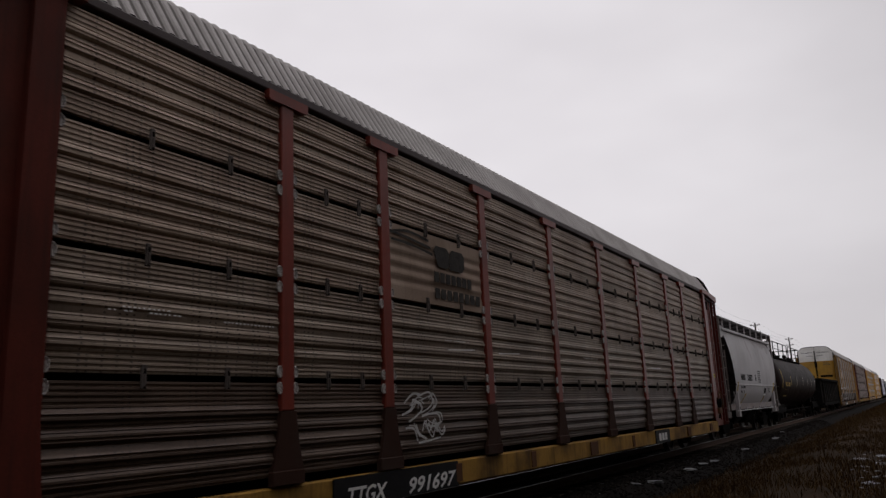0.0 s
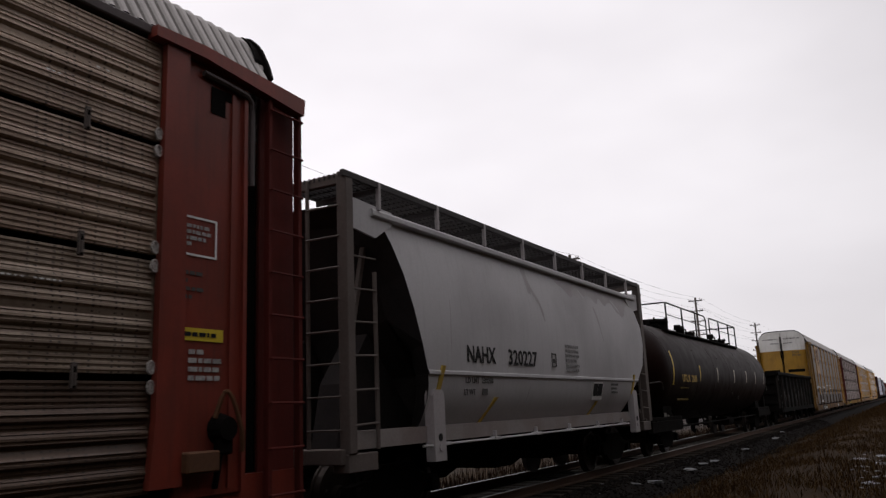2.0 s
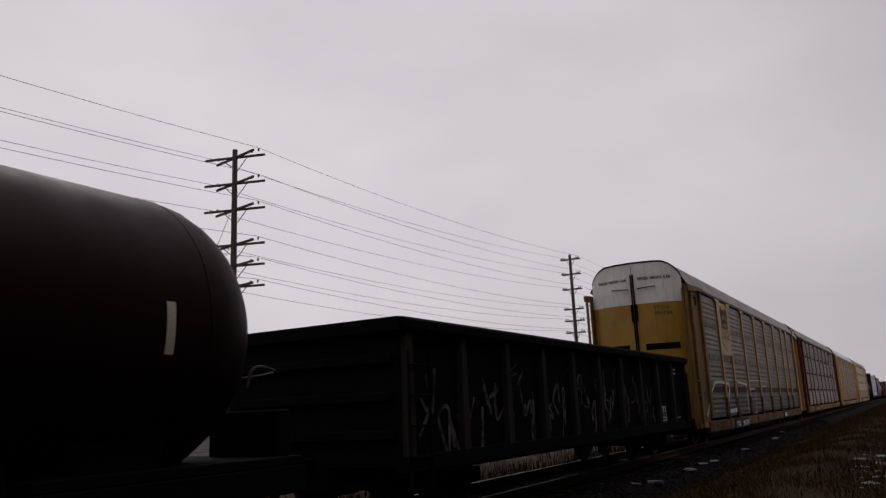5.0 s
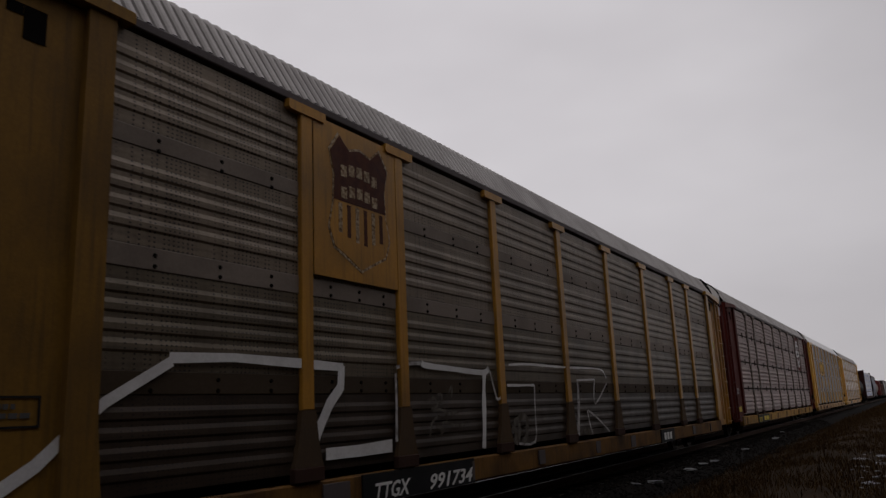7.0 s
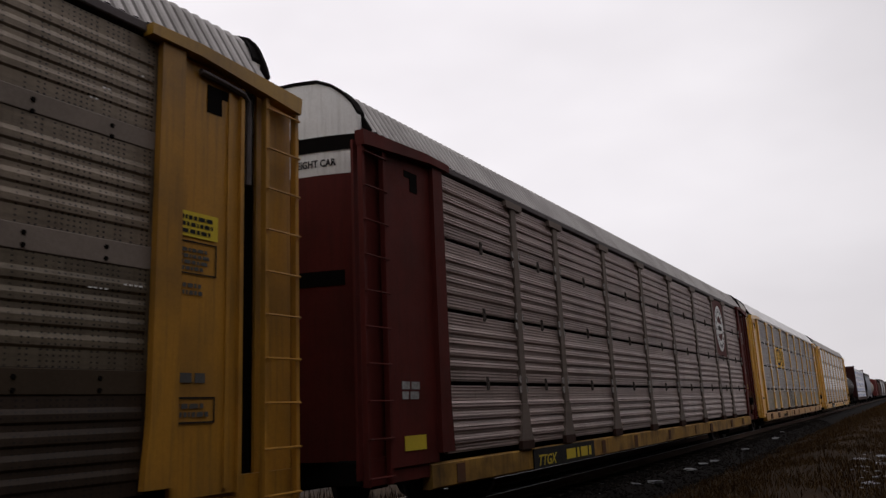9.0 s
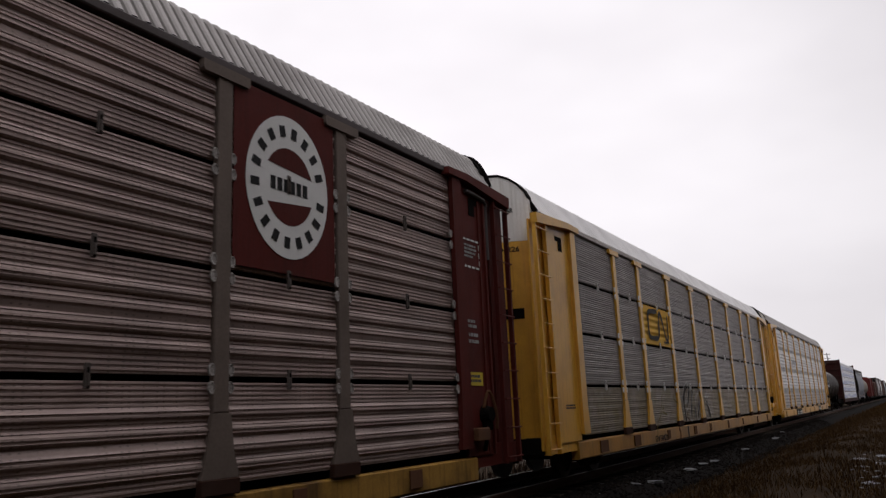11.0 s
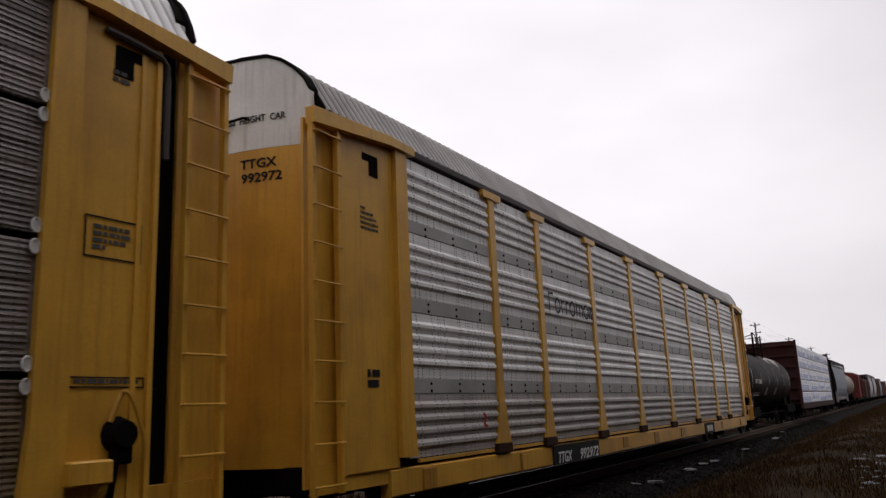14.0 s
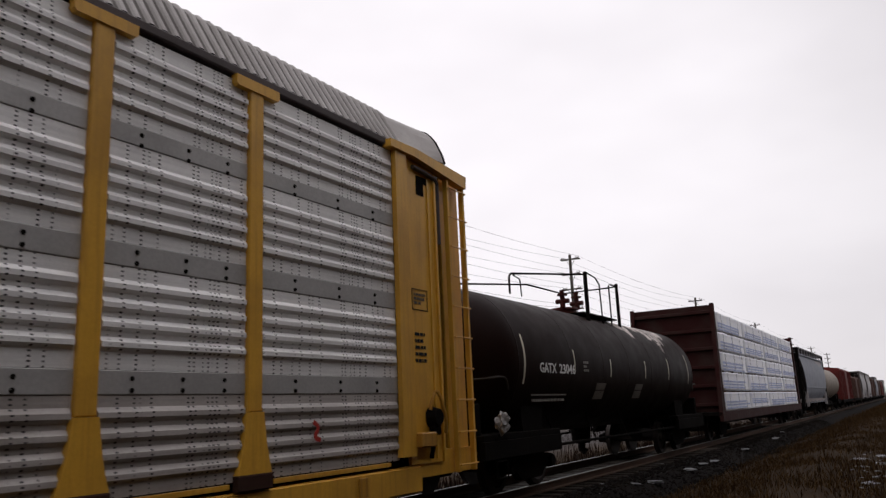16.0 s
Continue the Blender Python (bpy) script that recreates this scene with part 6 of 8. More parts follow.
boxcar(278.0, 15.6, BOX_RED, 4.25, "oxide red boxcar with ribbed sides")
boxcar(295.2, 15.6, BOX_BROWN, 3.7, "dull brown boxcar with ribbed sides")
covered_hopper(311.6, 14.4, HOPPER_GREY, HOPPER_SHADE, "pale grey covered hopper, dusty")
covered_hopper(327.6, 14.4, HOPPER_GREY, HOPPER_SHADE, "pale grey covered hopper, dusty")
boxcar(344.5, 15.6, BOX_BROWN, 4.3, "dull brown boxcar with ribbed sides")
covered_hopper(361.0, 14.4, HOPPER_BLUE, HOPPER_SHADE, "blue-grey covered hopper, dusty")
boxcar(378.0, 15.6, BOX_BROWN, 4.3, "dull brown boxcar with ribbed sides")
boxcar(395.0, 15.6, BOX_RED, 4.3, "oxide red boxcar with ribbed sides")
covered_hopper(411.5, 14.4, HOPPER_GREY, HOPPER_SHADE, "pale grey covered hopper, dusty")

# ================= writing, emblems and graffiti on the autoracks =================
FACE = SIDE + 0.021     # just proud of the panel ridges
SILL = 1.545


def slab(parent, name, mat, x, y0, y1, z0, z1, depth=0.006, label=""):
    bm = bm_new()
    box(bm, x, x + depth, y0, y1, z0, z1)
    return part(name, bm, mat, parent, label)


def sill_plate(car, y0, y1, text, number, mat):
    slab(car, "number_board", BLACK_INK, SILL, y0, y1, 0.435, 0.78, 0.022, "black painted number board")
    k = (y1 - y0) / 2.78
    letter_part(text, SILL + 0.024, y0 + 0.20 * k, 0.47, 0.27, mat, car, 0.78 * k, slant=0.28)
    letter_part(number, SILL + 0.024, y0 + 1.46 * k, 0.47, 0.27, mat, car, 1.2 * k, slant=0.28)


def outline(parent, mat, x, y0, y1, z0, z1, t=0.015, name="stencil_frame", label=""):
    bm = bm_new()
    for q in ((y0, y0 + t, z0, z1), (y1 - t, y1, z0, z1), (y0 + t, y1 - t, z1 - t, z1), (y0 + t, y1 - t, z0, z0 + t)):
        box(bm, x, x + 0.004, *q)
    return part(name, bm, mat, parent, label)


def strokes(parent, mat, paths, width, x=None, steps=6, name="graffiti_stroke"):
    for p in paths:
        bm = bm_new()
        ribbon(bm, smooth_path(p, steps) if steps > 1 else p, width, x or FACE)
        part(name, bm, mat, parent)


def dashes(parent, y0, y1, z, step=0.052):
    """A row of small white dashes between two louvres, painted for daylight seen through the slots."""
    bm = bm_new()
    r = random.Random(int(y0 * 100 + z * 1000))
    y = y0
    while y < y1:
        if r.random() < 0.8:
            box(bm, FACE - 0.002, FACE, y, y + step * r.uniform(0.4, 0.7), z - 0.007, z + 0.007)
        y += step
    tagged(part("bright_chips", bm, WHITE, parent), kind="stuff")


PX = SIDE + 0.006
# red car
c = red_car
sill_plate(c, -8.2, -5.42, "TTGX", "991697", WHITE)
EMBLEM_DARK = paint("faded_black_emblem", (0.022, 0.020, 0.019), (0.05, 0.045, 0.04), rough=0.7, dirty=0.35, patch=5.0, amount=0.8, dirt=(0.09, 0.08, 0.07))
for y0, w, slant in ((-5.80, 0.42, 0.10), (-5.34, 0.42, -0.04)):
    bm = bm_new()
    prism_x(bm, [(y0 + slant, 3.55), (y0 + w * 0.8, 3.55), (y0 + w, 3.62), (y0 + w, 3.80), (y0 + w * 0.85, 3.86), (y0 + 0.04, 3.86), (y0 - 0.02, 3.78)], FACE, FACE + 0.003)
    part("emblem", bm, EMBLEM_DARK, c, "faded dark emblem")
strokes(c, EMBLEM_DARK, [[(-7.0, 3.86), (-6.5, 3.95), (-5.95, 3.90)], [(-6.95, 3.88), (-6.5, 3.86), (-5.9, 3.80)], [(-6.9, 3.78), (-6.4, 3.77), (-5.85, 3.71)]], 0.045, name="emblem_line")
for z0, n in ((3.32, 7), (3.08, 8)):
    for k in range(n):
        w = (1.14 if n == 7 else 1.40) / n
        slab(c, "emblem_bar", EMBLEM_DARK, FACE, -5.82 + k * w, -5.82 + k * w + w * 0.76, z0, z0 + 0.15, 0.003)
SCRAWL = paint("chalky_white_graffiti", (0.55, 0.55, 0.54), (0.34, 0.33, 0.33), rough=0.8, dirty=0.3, patch=6.0, dirt=(0.12, 0.11, 0.1))
scrawl = [[(-6.78, 1.45), (-6.6, 1.5), (-6.43, 1.62), (-6.3, 1.52), (-6.45, 1.42), (-6.62, 1.36)], [(-6.4, 1.68), (-6.1, 1.74), (-6.02, 1.6), (-6.2, 1.5), (-6.38, 1.46)],
                    [(-6.3, 1.42), (-6.1, 1.45), (-5.88, 1.44), (-5.84, 1.32), (-6.05, 1.28), (-6.25, 1.33)], [(-6.5, 1.34), (-6.4, 1.2), (-6.2, 1.12)], [(-6.2, 1.3), (-6.05, 1.14), (-5.95, 1.26), (-5.8, 1.16), (-5.7, 1.24)],
                    [(-6.4, 1.08), (-6.1, 1.1), (-5.9, 1.12)], [(-6.7, 1.28), (-6.5, 1.26), (-6.42, 1.1)], [(-6.72, 1.6), (-6.5, 1.72), (-6.3, 1.7)], [(-6.55, 1.5), (-6.5, 1.64), (-6.36, 1.58)],
                    [(-6.12, 1.66), (-6.0, 1.72), (-5.9, 1.6), (-6.02, 1.52)], [(-6.3, 1.22), (-6.22, 1.36), (-6.12, 1.22), (-6.0, 1.36), (-5.92, 1.2)]]
strokes(c, SCRAWL, scrawl, 0.034)
strokes(c, SCRAWL, [[(y0 * 0.86 - 0.86 + 0.05 * (k % 3), z0 * 0.9 + 0.16 - 0.04 * (k % 2)) for y0, z0 in p[::-1]] for k, p in enumerate(scrawl)], 0.022)
# thin white strokes stand for daylight through the gap between decks
for y0, z in ((-5.52, 2.35), (-3.90, 2.36), (4.50, 2.335), (4.95, 2.33)):
    strokes(c, WHITE, [[(y0, z), (y0 + 0.35, z + 0.01), (y0 + 0.8, z + 0.03)]], 0.018, name="scuff")
for y0, y1, z in ((-11.14, -10.37, 2.435), (-11.0, -10.5, 2.47), (-9.9, -9.1, 2.42), (-5.60, -4.92, 2.485), (-0.06, 0.83, 2.43), (7.5, 8.1, 2.65), (10.2, 10.8, 2.62)):
    dashes(c, y0, y1, z)
for y0, y1, z in ((10.55, 10.75, 4.36), (11.0, 11.15, 4.55)):
    dashes(c, y0, y1, z)
outline(c, WHITE, PX, 11.84, 12.42, 3.03, 3.42, 0.02)
bars(c, PX, 11.90, 3.34, [0.42, 0.46, 0.40, 0.2], 0.035, DULL_WHITE, seed=31)
slab(c, "warning_decal", YELLOW_LABEL, PX, 11.8, 12.52, 2.22, 2.34, 0.004, "narrow yellow warning decal")
bars(c, PX + 0.005, 11.86, 2.30, [0.6], 0.04, BLACK_INK, seed=32)
bars(c, PX, 12.1, 2.14, [0.2, 0.42, 0.38, 0.4], 0.045, DULL_WHITE, gap=0.8, seed=33)
bars(c, PX, 12.02, 2.88, [0.26, 0.05, 0.24, 0.12], 0.035, GREY_INK, gap=1.2, seed=34)
bars(c, PX, -12.7, 3.3, [0.4, 0.36, 0.4], 0.04, GREY_INK, seed=35)

# shield car
c = shield_car
sill_plate(c, -8.15, -5.42, "TTGX", "991734", WHITE)
slab(c, "emblem_plate", YELLOW_DARK, SIDE + 0.016, -8.98, -7.20, 3.08, 5.03, 0.012, "yellow plate with a worn shield")
SHIELD_RED = paint("worn_oxblood_shield", (0.055, 0.016, 0.013), (0.10, 0.035, 0.015), rough=0.65, dirty=0.3, grain=9, amount=0.6)
SHIELD_PALE = paint("worn_shield_stripes", (0.50, 0.40, 0.27), (0.12, 0.06, 0.025), rough=0.65, grain=22, amount=1.0)
cy, shape = -8.08, [(0, 4.80), (0.22, 4.74), (0.42, 4.90), (0.60, 4.66), (0.52, 4.36), (0.54, 4.0), (0.62, 3.72), (0.52, 3.48), (0.25, 3.36), (0, 3.24)]
full = shape + [(-a, z) for a, z in shape[-2:0:-1]]
shield = None
for grow, mat, x in ((1.05, SHIELD_PALE, 0.029), (1.0, YELLOW_DARK, 0.033)):
    bm = bm_new()
    prism_x(bm, [(cy + a * grow, 4.05 + (z - 4.05) * grow) for a, z in full], SIDE + x, SIDE + x + 0.004)
    ob = part("shield", bm, mat, c, "worn shield emblem")
    shield = shield or ob
bm = bm_new()
upper = [(a, max(z, 4.06)) for a, z in shape if z > 4.0] + [(0.54, 4.06)]
prism_x(bm, [(cy + a, z) for a, z in upper] + [(cy - a, z) for a, z in upper[::-1][:-1]], SIDE + 0.037, SIDE + 0.041)
part("shield_top", bm, SHIELD_RED, shield)
rng = random.Random(77)
for zz in (4.50, 4.22):
    for k in range(5):
        slab(shield, "emblem_bar", SHIELD_PALE, SIDE + 0.041, cy - 0.40 + k * 0.16, cy - 0.285 + k * 0.16, zz - 0.07 - 0.012 * (k - 2) ** 2, zz + 0.075 - 0.012 * (k - 2) ** 2, 0.003)
for k in range(6):
    a = -0.45 + k * 0.17
    slab(shield, "emblem_stripe", SHIELD_RED if k % 2 else SHIELD_PALE, SIDE + 0.037, cy + a, cy + a + 0.07, 3.62 - 0.12 * (1 - abs(a) * 2) + 0.05, 4.03, 0.003)
PAINT_WHITE = paint("sprayed_white_letters", (0.70, 0.69, 0.68), (0.50, 0.49, 0.48), rough=0.8, dirty=0.3, patch=3.0, dirt=(0.3, 0.28, 0.27))
PAINT_DIM = paint("thin_sprayed_white", (0.58, 0.57, 0.56), (0.20, 0.18, 0.17), rough=0.8, dirty=0.55, patch=3.0, dirt=(0.14, 0.12, 0.11), grain=11, amount=0.9)
strokes(c, PAINT_WHITE, [[(-12.55, 0.98), (-12.18, 1.2), (-11.95, 1.4), (-11.62, 1.66), (-10.95, 2.02)], [(-10.98, 2.05), (-10.2, 2.08), (-9.1, 2.05), (-8.47, 2.03)]], 0.13, steps=1)
strokes(c, PAINT_WHITE, [[(-8.50, 2.05), (-8.52, 1.80), (-8.72, 1.62), (-8.86, 1.42), (-9.05, 1.15)], [(-8.80, 1.06), (-8.2, 1.06), (-7.50, 1.08)]], 0.17, steps=1)
strokes(c, PAINT_DIM, [[(-7.40, 1.12), (-7.38, 1.6), (-7.38, 1.98)], [(-7.36, 2.06), (-7.0, 2.12), (-6.75, 2.13)]], 0.06, steps=1)
strokes(c, PAINT_WHITE, [[(-6.75, 2.13), (-6.58, 2.10), (-5.83, 2.07), (-4.99, 2.04), (-4.79, 2.09)]], 0.10, steps=3)
strokes(c, PAINT_WHITE, [[(-4.92, 2.06), (-4.97, 1.78), (-4.99, 1.46), (-5.02, 1.14), (-5.06, 0.90)]], 0.15, steps=3)
strokes(c, PAINT_WHITE, [[(-4.04, 2.19), (-3.31, 2.22), (-2.66, 2.22), (-1.51, 2.21), (-0.10, 2.23), (0.56, 2.20), (0.78, 2.03)], [(-4.14, 1.85), (-3.06, 1.86)], [(-1.0, 1.97), (0.04, 2.0)]], 0.05, steps=3)
strokes(c, PAINT_DIM, [[(-4.82, 2.14), (-4.72, 2.03), (-4.63, 1.82), (-4.52, 1.63), (-4.34, 1.68)], [(-3.06, 1.86), (-3.10, 1.39), (-3.17, 0.90), (-3.83, 0.90)], [(0.04, 2.0), (-0.05, 1.80), (-0.04, 1.49), (0.76, 1.92)],
                       [(-0.53, 1.37), (-0.45, 1.10), (-0.32, 0.90)], [(-0.48, 1.37), (0.12, 1.17), (0.71, 0.90)]], 0.055, steps=3)
strokes(c, PAINT_DIM, [[(-0.96, 1.97), (-0.98, 1.56), (-1.12, 0.92)]], 0.14, steps=3)
PAINT_GHOST = paint("rubbed_out_spray", (0.16, 0.145, 0.125), (0.06, 0.048, 0.036), rough=0.8, dirty=0.6, patch=4.0, dirt=(0.05, 0.038, 0.028), grain=9, amount=0.9)
strokes(c, PAINT_GHOST, [[(-3.96, 1.24), (-3.66, 1.33), (-3.46, 1.29), (-3.51, 1.03), (-3.66, 0.90)], [(-3.77, 1.23), (-3.80, 1.01), (-3.93, 0.90)], [(-1.07, 0.97), (-0.70, 0.97), (-0.32, 0.93)], [(-4.02, 1.20), (-3.9, 1.06), (-4.0, 0.95)]], 0.14, steps=3)
strokes(c, PAINT_GHOST, [[(-6.60, 1.63), (-6.44, 1.66), (-6.37, 1.56), (-6.54, 1.51)], [(-6.35, 1.71), (-6.25, 1.70), (-6.26, 1.58), (-6.35, 1.61)], [(-6.54, 1.49), (-6.28, 1.50), (-6.09, 1.44), (-5.80, 1.46)], [(-6.27, 1.31), (-6.15, 1.32), (-5.92, 1.27), (-5.62, 1.27)],
                         [(-6.60, 1.15), (-6.53, 1.33), (-6.33, 1.42)], [(-6.18, 1.53), (-6.13, 1.33)], [(-6.44, 1.27), (-6.23, 1.23), (-6.32, 1.15)], [(-6.09, 1.67), (-5.95, 1.84), (-5.98, 1.66)]], 0.05, steps=3)
for y0, y1, z in ((11.08, 11.25, 2.60), (11.42, 11.58, 2.66), (11.0, 11.12, 4.25), (11.46, 11.56, 4.63), (11.12, 11.2, 4.38)):
    dashes(c, y0, y1, z)
outline(c, BLACK_INK, PX, -12.6, -12.16, 1.48, 1.72, 0.018)
bars(c, PX, -12.52, 1.66, [0.2, 0.3], 0.04, GREY_INK, seed=41)
slab(c, "warning_decal", YELLOW_LABEL, PX, 11.93, 12.48, 3.21, 3.46, 0.004, "yellow warning decal with black writing")
bars(c, PX + 0.005, 11.98, 3.42, [0.44, 0.46, 0.40], 0.04, BLACK_INK, seed=42)
outline(c, BLACK_INK, PX, 11.92, 12.47, 2.85, 3.17, 0.012)
bars(c, PX, 12.0, 3.10, [0.35, 0.4, 0.38, 0.3], 0.035, GREY_INK, seed=43)
outline(c, BLACK_INK, PX, 11.88, 12.48, 1.46, 1.70, 0.016)
bars(c, PX, 12.0, 1.64, [0.36, 0.4], 0.045, GREY_INK, seed=44)
bars(c, PX, 12.06, 2.76, [0.22, 0.24], 0.04, GREY_INK, seed=45)
bars(c, PX, 11.98, 1.92, [0.45], 0.09, GREY_INK, seed=46)

# oval car
c = oval_car
bm = bm_new()
EMBLEM_Y, EMBLEM_Z = 8.06, 4.02
slab(c, "emblem_plate", MAROON, SIDE + 0.012, 7.22, 8.86, 3.02, 5.04, 0.006, "maroon plate behind the oval emblem")


def oval_ring(ry, rz, n=40, a0=0.0, a1=2 * math.pi):
    return [(EMBLEM_Y + ry * math.cos(a0 + (a1 - a0) * k / n), EMBLEM_Z + rz * math.sin(a0 + (a1 - a0) * k / n)) for k in range(n)]


bm.free()
bm = bm_new()
prism_x(bm, oval_ring(0.67, 0.83), SIDE + 0.020, SIDE + 0.025)
oval = part("oval_emblem", bm, WHITE, c, "large white oval emblem")
for s_ in (-1, 1):       # maroon fields above and below the middle bar
    bm = bm_new()
    a0 = math.asin(0.16 / 0.45)
    prism_x(bm, [(y, EMBLEM_Z + s_ * (z - EMBLEM_Z)) for y, z in oval_ring(0.40, 0.45, 14, a0, math.pi - a0)], SIDE + 0.026, SIDE + 0.029)
    part("emblem_field", bm, MAROON, oval)
for k in range(17):      # letters round the rim as plain marks
    a = 0.35 + k * (2 * math.pi - 0.2) / 17
    cy_, cz_ = EMBLEM_Y + 0.54 * math.cos(a), EMBLEM_Z + 0.65 * math.sin(a)
    bm = bm_new()
    box(bm, 0, 0.003, -0.045, 0.045, -0.065, 0.065)
    part("emblem_mark", bm, BLACK_INK, oval).matrix_basis = pose(SIDE + 0.027, cy_, cz_, math.degrees(a) - 90)
for k in range(6):
    slab(oval, "emblem_mark", BLACK_INK, SIDE + 0.027, EMBLEM_Y - 0.30 + k * 0.105, EMBLEM_Y - 0.225 + k * 0.105, EMBLEM_Z - 0.075, EMBLEM_Z + 0.075, 0.003)
slab(c, "number_board", BLACK_INK, SILL, -8.95, -6.0, 0.445, 0.775, 0.022, "black painted number board")
letter_part("TTGX", SILL + 0.024, -8.80, 0.49, 0.25, YELLOW_LABEL, c, 0.80, slant=0.28)
bars(c, SILL + 0.024, -7.5, 0.69, [1.3], 0.18, YELLOW_LABEL, seed=52)
bars(c, PX, -12.86, 1.88, [0.42, 0.40], 0.10, DULL_WHITE, gap=0.3, seed=53)
slab(c, "warning_decal", YELLOW_LABEL, PX, -12.84, -12.32, 0.99, 1.18, 0.004, "yellow warning decal")
bm = bm_new()
for k in range(5):
    for z in (3.68, 4.12):
        box(bm, PX, PX + 0.004, 11.92 + k * 0.14, 12.02 + k * 0.14, z, z + 0.03)
for k in range(3):
    for yy in (11.9, 12.58):
        box(bm, PX, PX + 0.004, yy, yy + 0.025, 3.74 + k * 0.13, 3.83 + k * 0.13)
part("stencil_frame", bm, WHITE, c, "dashed white stencil frame")
bars(c, PX, 11.98, 4.06, [0.5, 0.52, 0.5, 0.4], 0.035, DULL_WHITE, seed=54)
slab(c, "warning_decal", YELLOW_LABEL, PX, 11.92, 12.50, 1.84, 2.04, 0.004, "yellow warning decal with dark writing")
bars(c, PX + 0.005, 12.0, 2.0, [0.4, 0.44], 0.04, GREY_INK, seed=55)
bars(c, PX, 12.06, 2.85, [0.28, 0.34], 0.045, DULL_WHITE, seed=56)
bars(c, PX, 11.97, 2.64, [0.48, 0.48], 0.05, DULL_WHITE, gap=1.0, seed=57)

# yellow car: emblem panel, graffiti
c = yellow_car
LOGO_BLACK = paint("black_emblem_paint", (0.014, 0.013, 0.012), (0.025, 0.022, 0.02), rough=0.6, dirty=0.3, dirt=(0.09, 0.07, 0.04))
strokes(c, LOGO_BLACK, [[(-5.72, 3.90), (-6.15, 3.88), (-6.50, 3.84), (-6.60, 3.72), (-6.62, 3.5), (-6.62, 3.3), (-6.55, 3.18), (-6.2, 3.16), (-5.85, 3.17), (-5.68, 3.26), (-5.62, 3.5), (-5.58, 3.75), (-5.46, 3.88), (-5.32, 3.78),
                         (-5.16, 3.5), (-5.02, 3.25), (-4.86, 3.14), (-4.76, 3.26), (-4.73, 3.55), (-4.70, 3.86)]], 0.15, FACE + 0.004, name="emblem_band")
bars(c, FACE + 0.004, -5.25, 3.12, [0.55], 0.055, LOGO_BLACK, seed=61)
letter_part("GTW", SILL + 0.004, -6.97, 0.49, 0.22, BLACK_INK, c, 0.42)
letter_part("504226", SILL + 0.004, -6.5, 0.49, 0.22, BLACK_INK, c, 0.80)
SPRAY_BLACK = paint("thin_black_spray", (0.03, 0.028, 0.026), (0.07, 0.06, 0.055), rough=0.8, dirty=0.4, patch=4.0, dirt=(0.1, 0.085, 0.075), amount=0.8)
fill = [[(-3.73, 1.62), (-3.65, 1.25), (-3.59, 0.90)], [(-3.24, 1.90), (-3.54, 1.68), (-3.67, 1.43)], [(-3.30, 1.36), (-3.1, 1.54), (-2.95, 1.80)], [(-2.90, 1.05), (-2.74, 1.45), (-2.56, 1.78)], [(-2.42, 0.95), (-2.36, 1.3)], [(-2.12, 1.01), (-1.72, 1.46)], [(-0.76, 1.45), (-0.57, 1.22), (-0.40, 0.93)]]
strokes(c, SPRAY_BLACK, fill, 0.16, SIDE + 0.004)
outl = [[(-3.05, 2.02), (-3.34, 1.97), (-3.66, 1.77), (-3.81, 1.59), (-3.79, 1.29), (-3.71, 1.03), (-3.68, 0.9)], [(-3.05, 2.02), (-3.05, 1.77), (-3.29, 1.58), (-3.57, 1.45), (-3.47, 1.41), (-3.24, 1.5), (-3.28, 1.25), (-3.46, 1.22), (-3.47, 1.05), (-3.44, 0.9)], [(-2.62, 1.98), (-2.76, 1.92), (-2.66, 1.69), (-2.81, 1.41), (-2.99, 1.22), (-3.06, 0.98), (-2.98, 0.9), (-2.81, 0.93), (-2.74, 1.12), (-2.64, 1.4), (-2.51, 1.65), (-2.29, 1.8), (-2.2, 1.65), (-2.29, 1.31), (-2.43, 1.07), (-2.5, 0.9)], [(-1.68, 1.87), (-1.96, 1.69), (-2.1, 1.58), (-1.92, 1.67), (-1.62, 1.8)], [(-1.58, 1.5), (-1.86, 1.34), (-2.14, 1.09), (-2.22, 0.95), (-2.08, 0.9), (-1.76, 0.99), (-1.6, 1.13)], [(-0.9, 2.04), (-0.82, 1.83), (-0.9, 1.54), (-0.53, 1.8), (-0.48, 1.61), (-0.86, 1.45), (-1.05, 1.36)], [(-0.86, 1.42), (-0.47, 1.25), (-0.28, 1.05), (-0.16, 0.9)], [(-1.03, 1.31), (-0.85, 1.07), (-0.68, 0.9)]]
strokes(c, SCRAWL, outl, 0.034, SIDE + 0.007)
strokes(c, DULL_WHITE, [[(-3.66, 0.76), (-3.65, 0.47)], [(-3.40, 0.76), (-3.39, 0.46)], [(-2.57, 0.75), (-2.62, 0.56), (-2.72, 0.46)], [(-2.33, 0.76), (-2.39, 0.54), (-2.30, 0.46)], [(-1.60, 0.76), (-1.81, 0.52), (-1.86, 0.46)]], 0.03, SILL + 0.003)
strokes(c, SPRAY_BLACK, [[(-3.53, 0.77), (-3.52, 0.45)]], 0.20, SILL - 0.001)
strokes(c, RUST, [[(-4.55, 0.76), (-4.42, 0.6), (-4.5, 0.45)], [(-0.75, 0.76), (-0.70, 0.6), (-0.8, 0.45)]], 0.16, SILL - 0.001)
OLD_YELLOW = paint("old_yellow_overspray", (0.20, 0.16, 0.05), (0.12, 0.10, 0.06), rough=0.8, dirty=0.5, patch=5.0)
rng = random.Random(5)
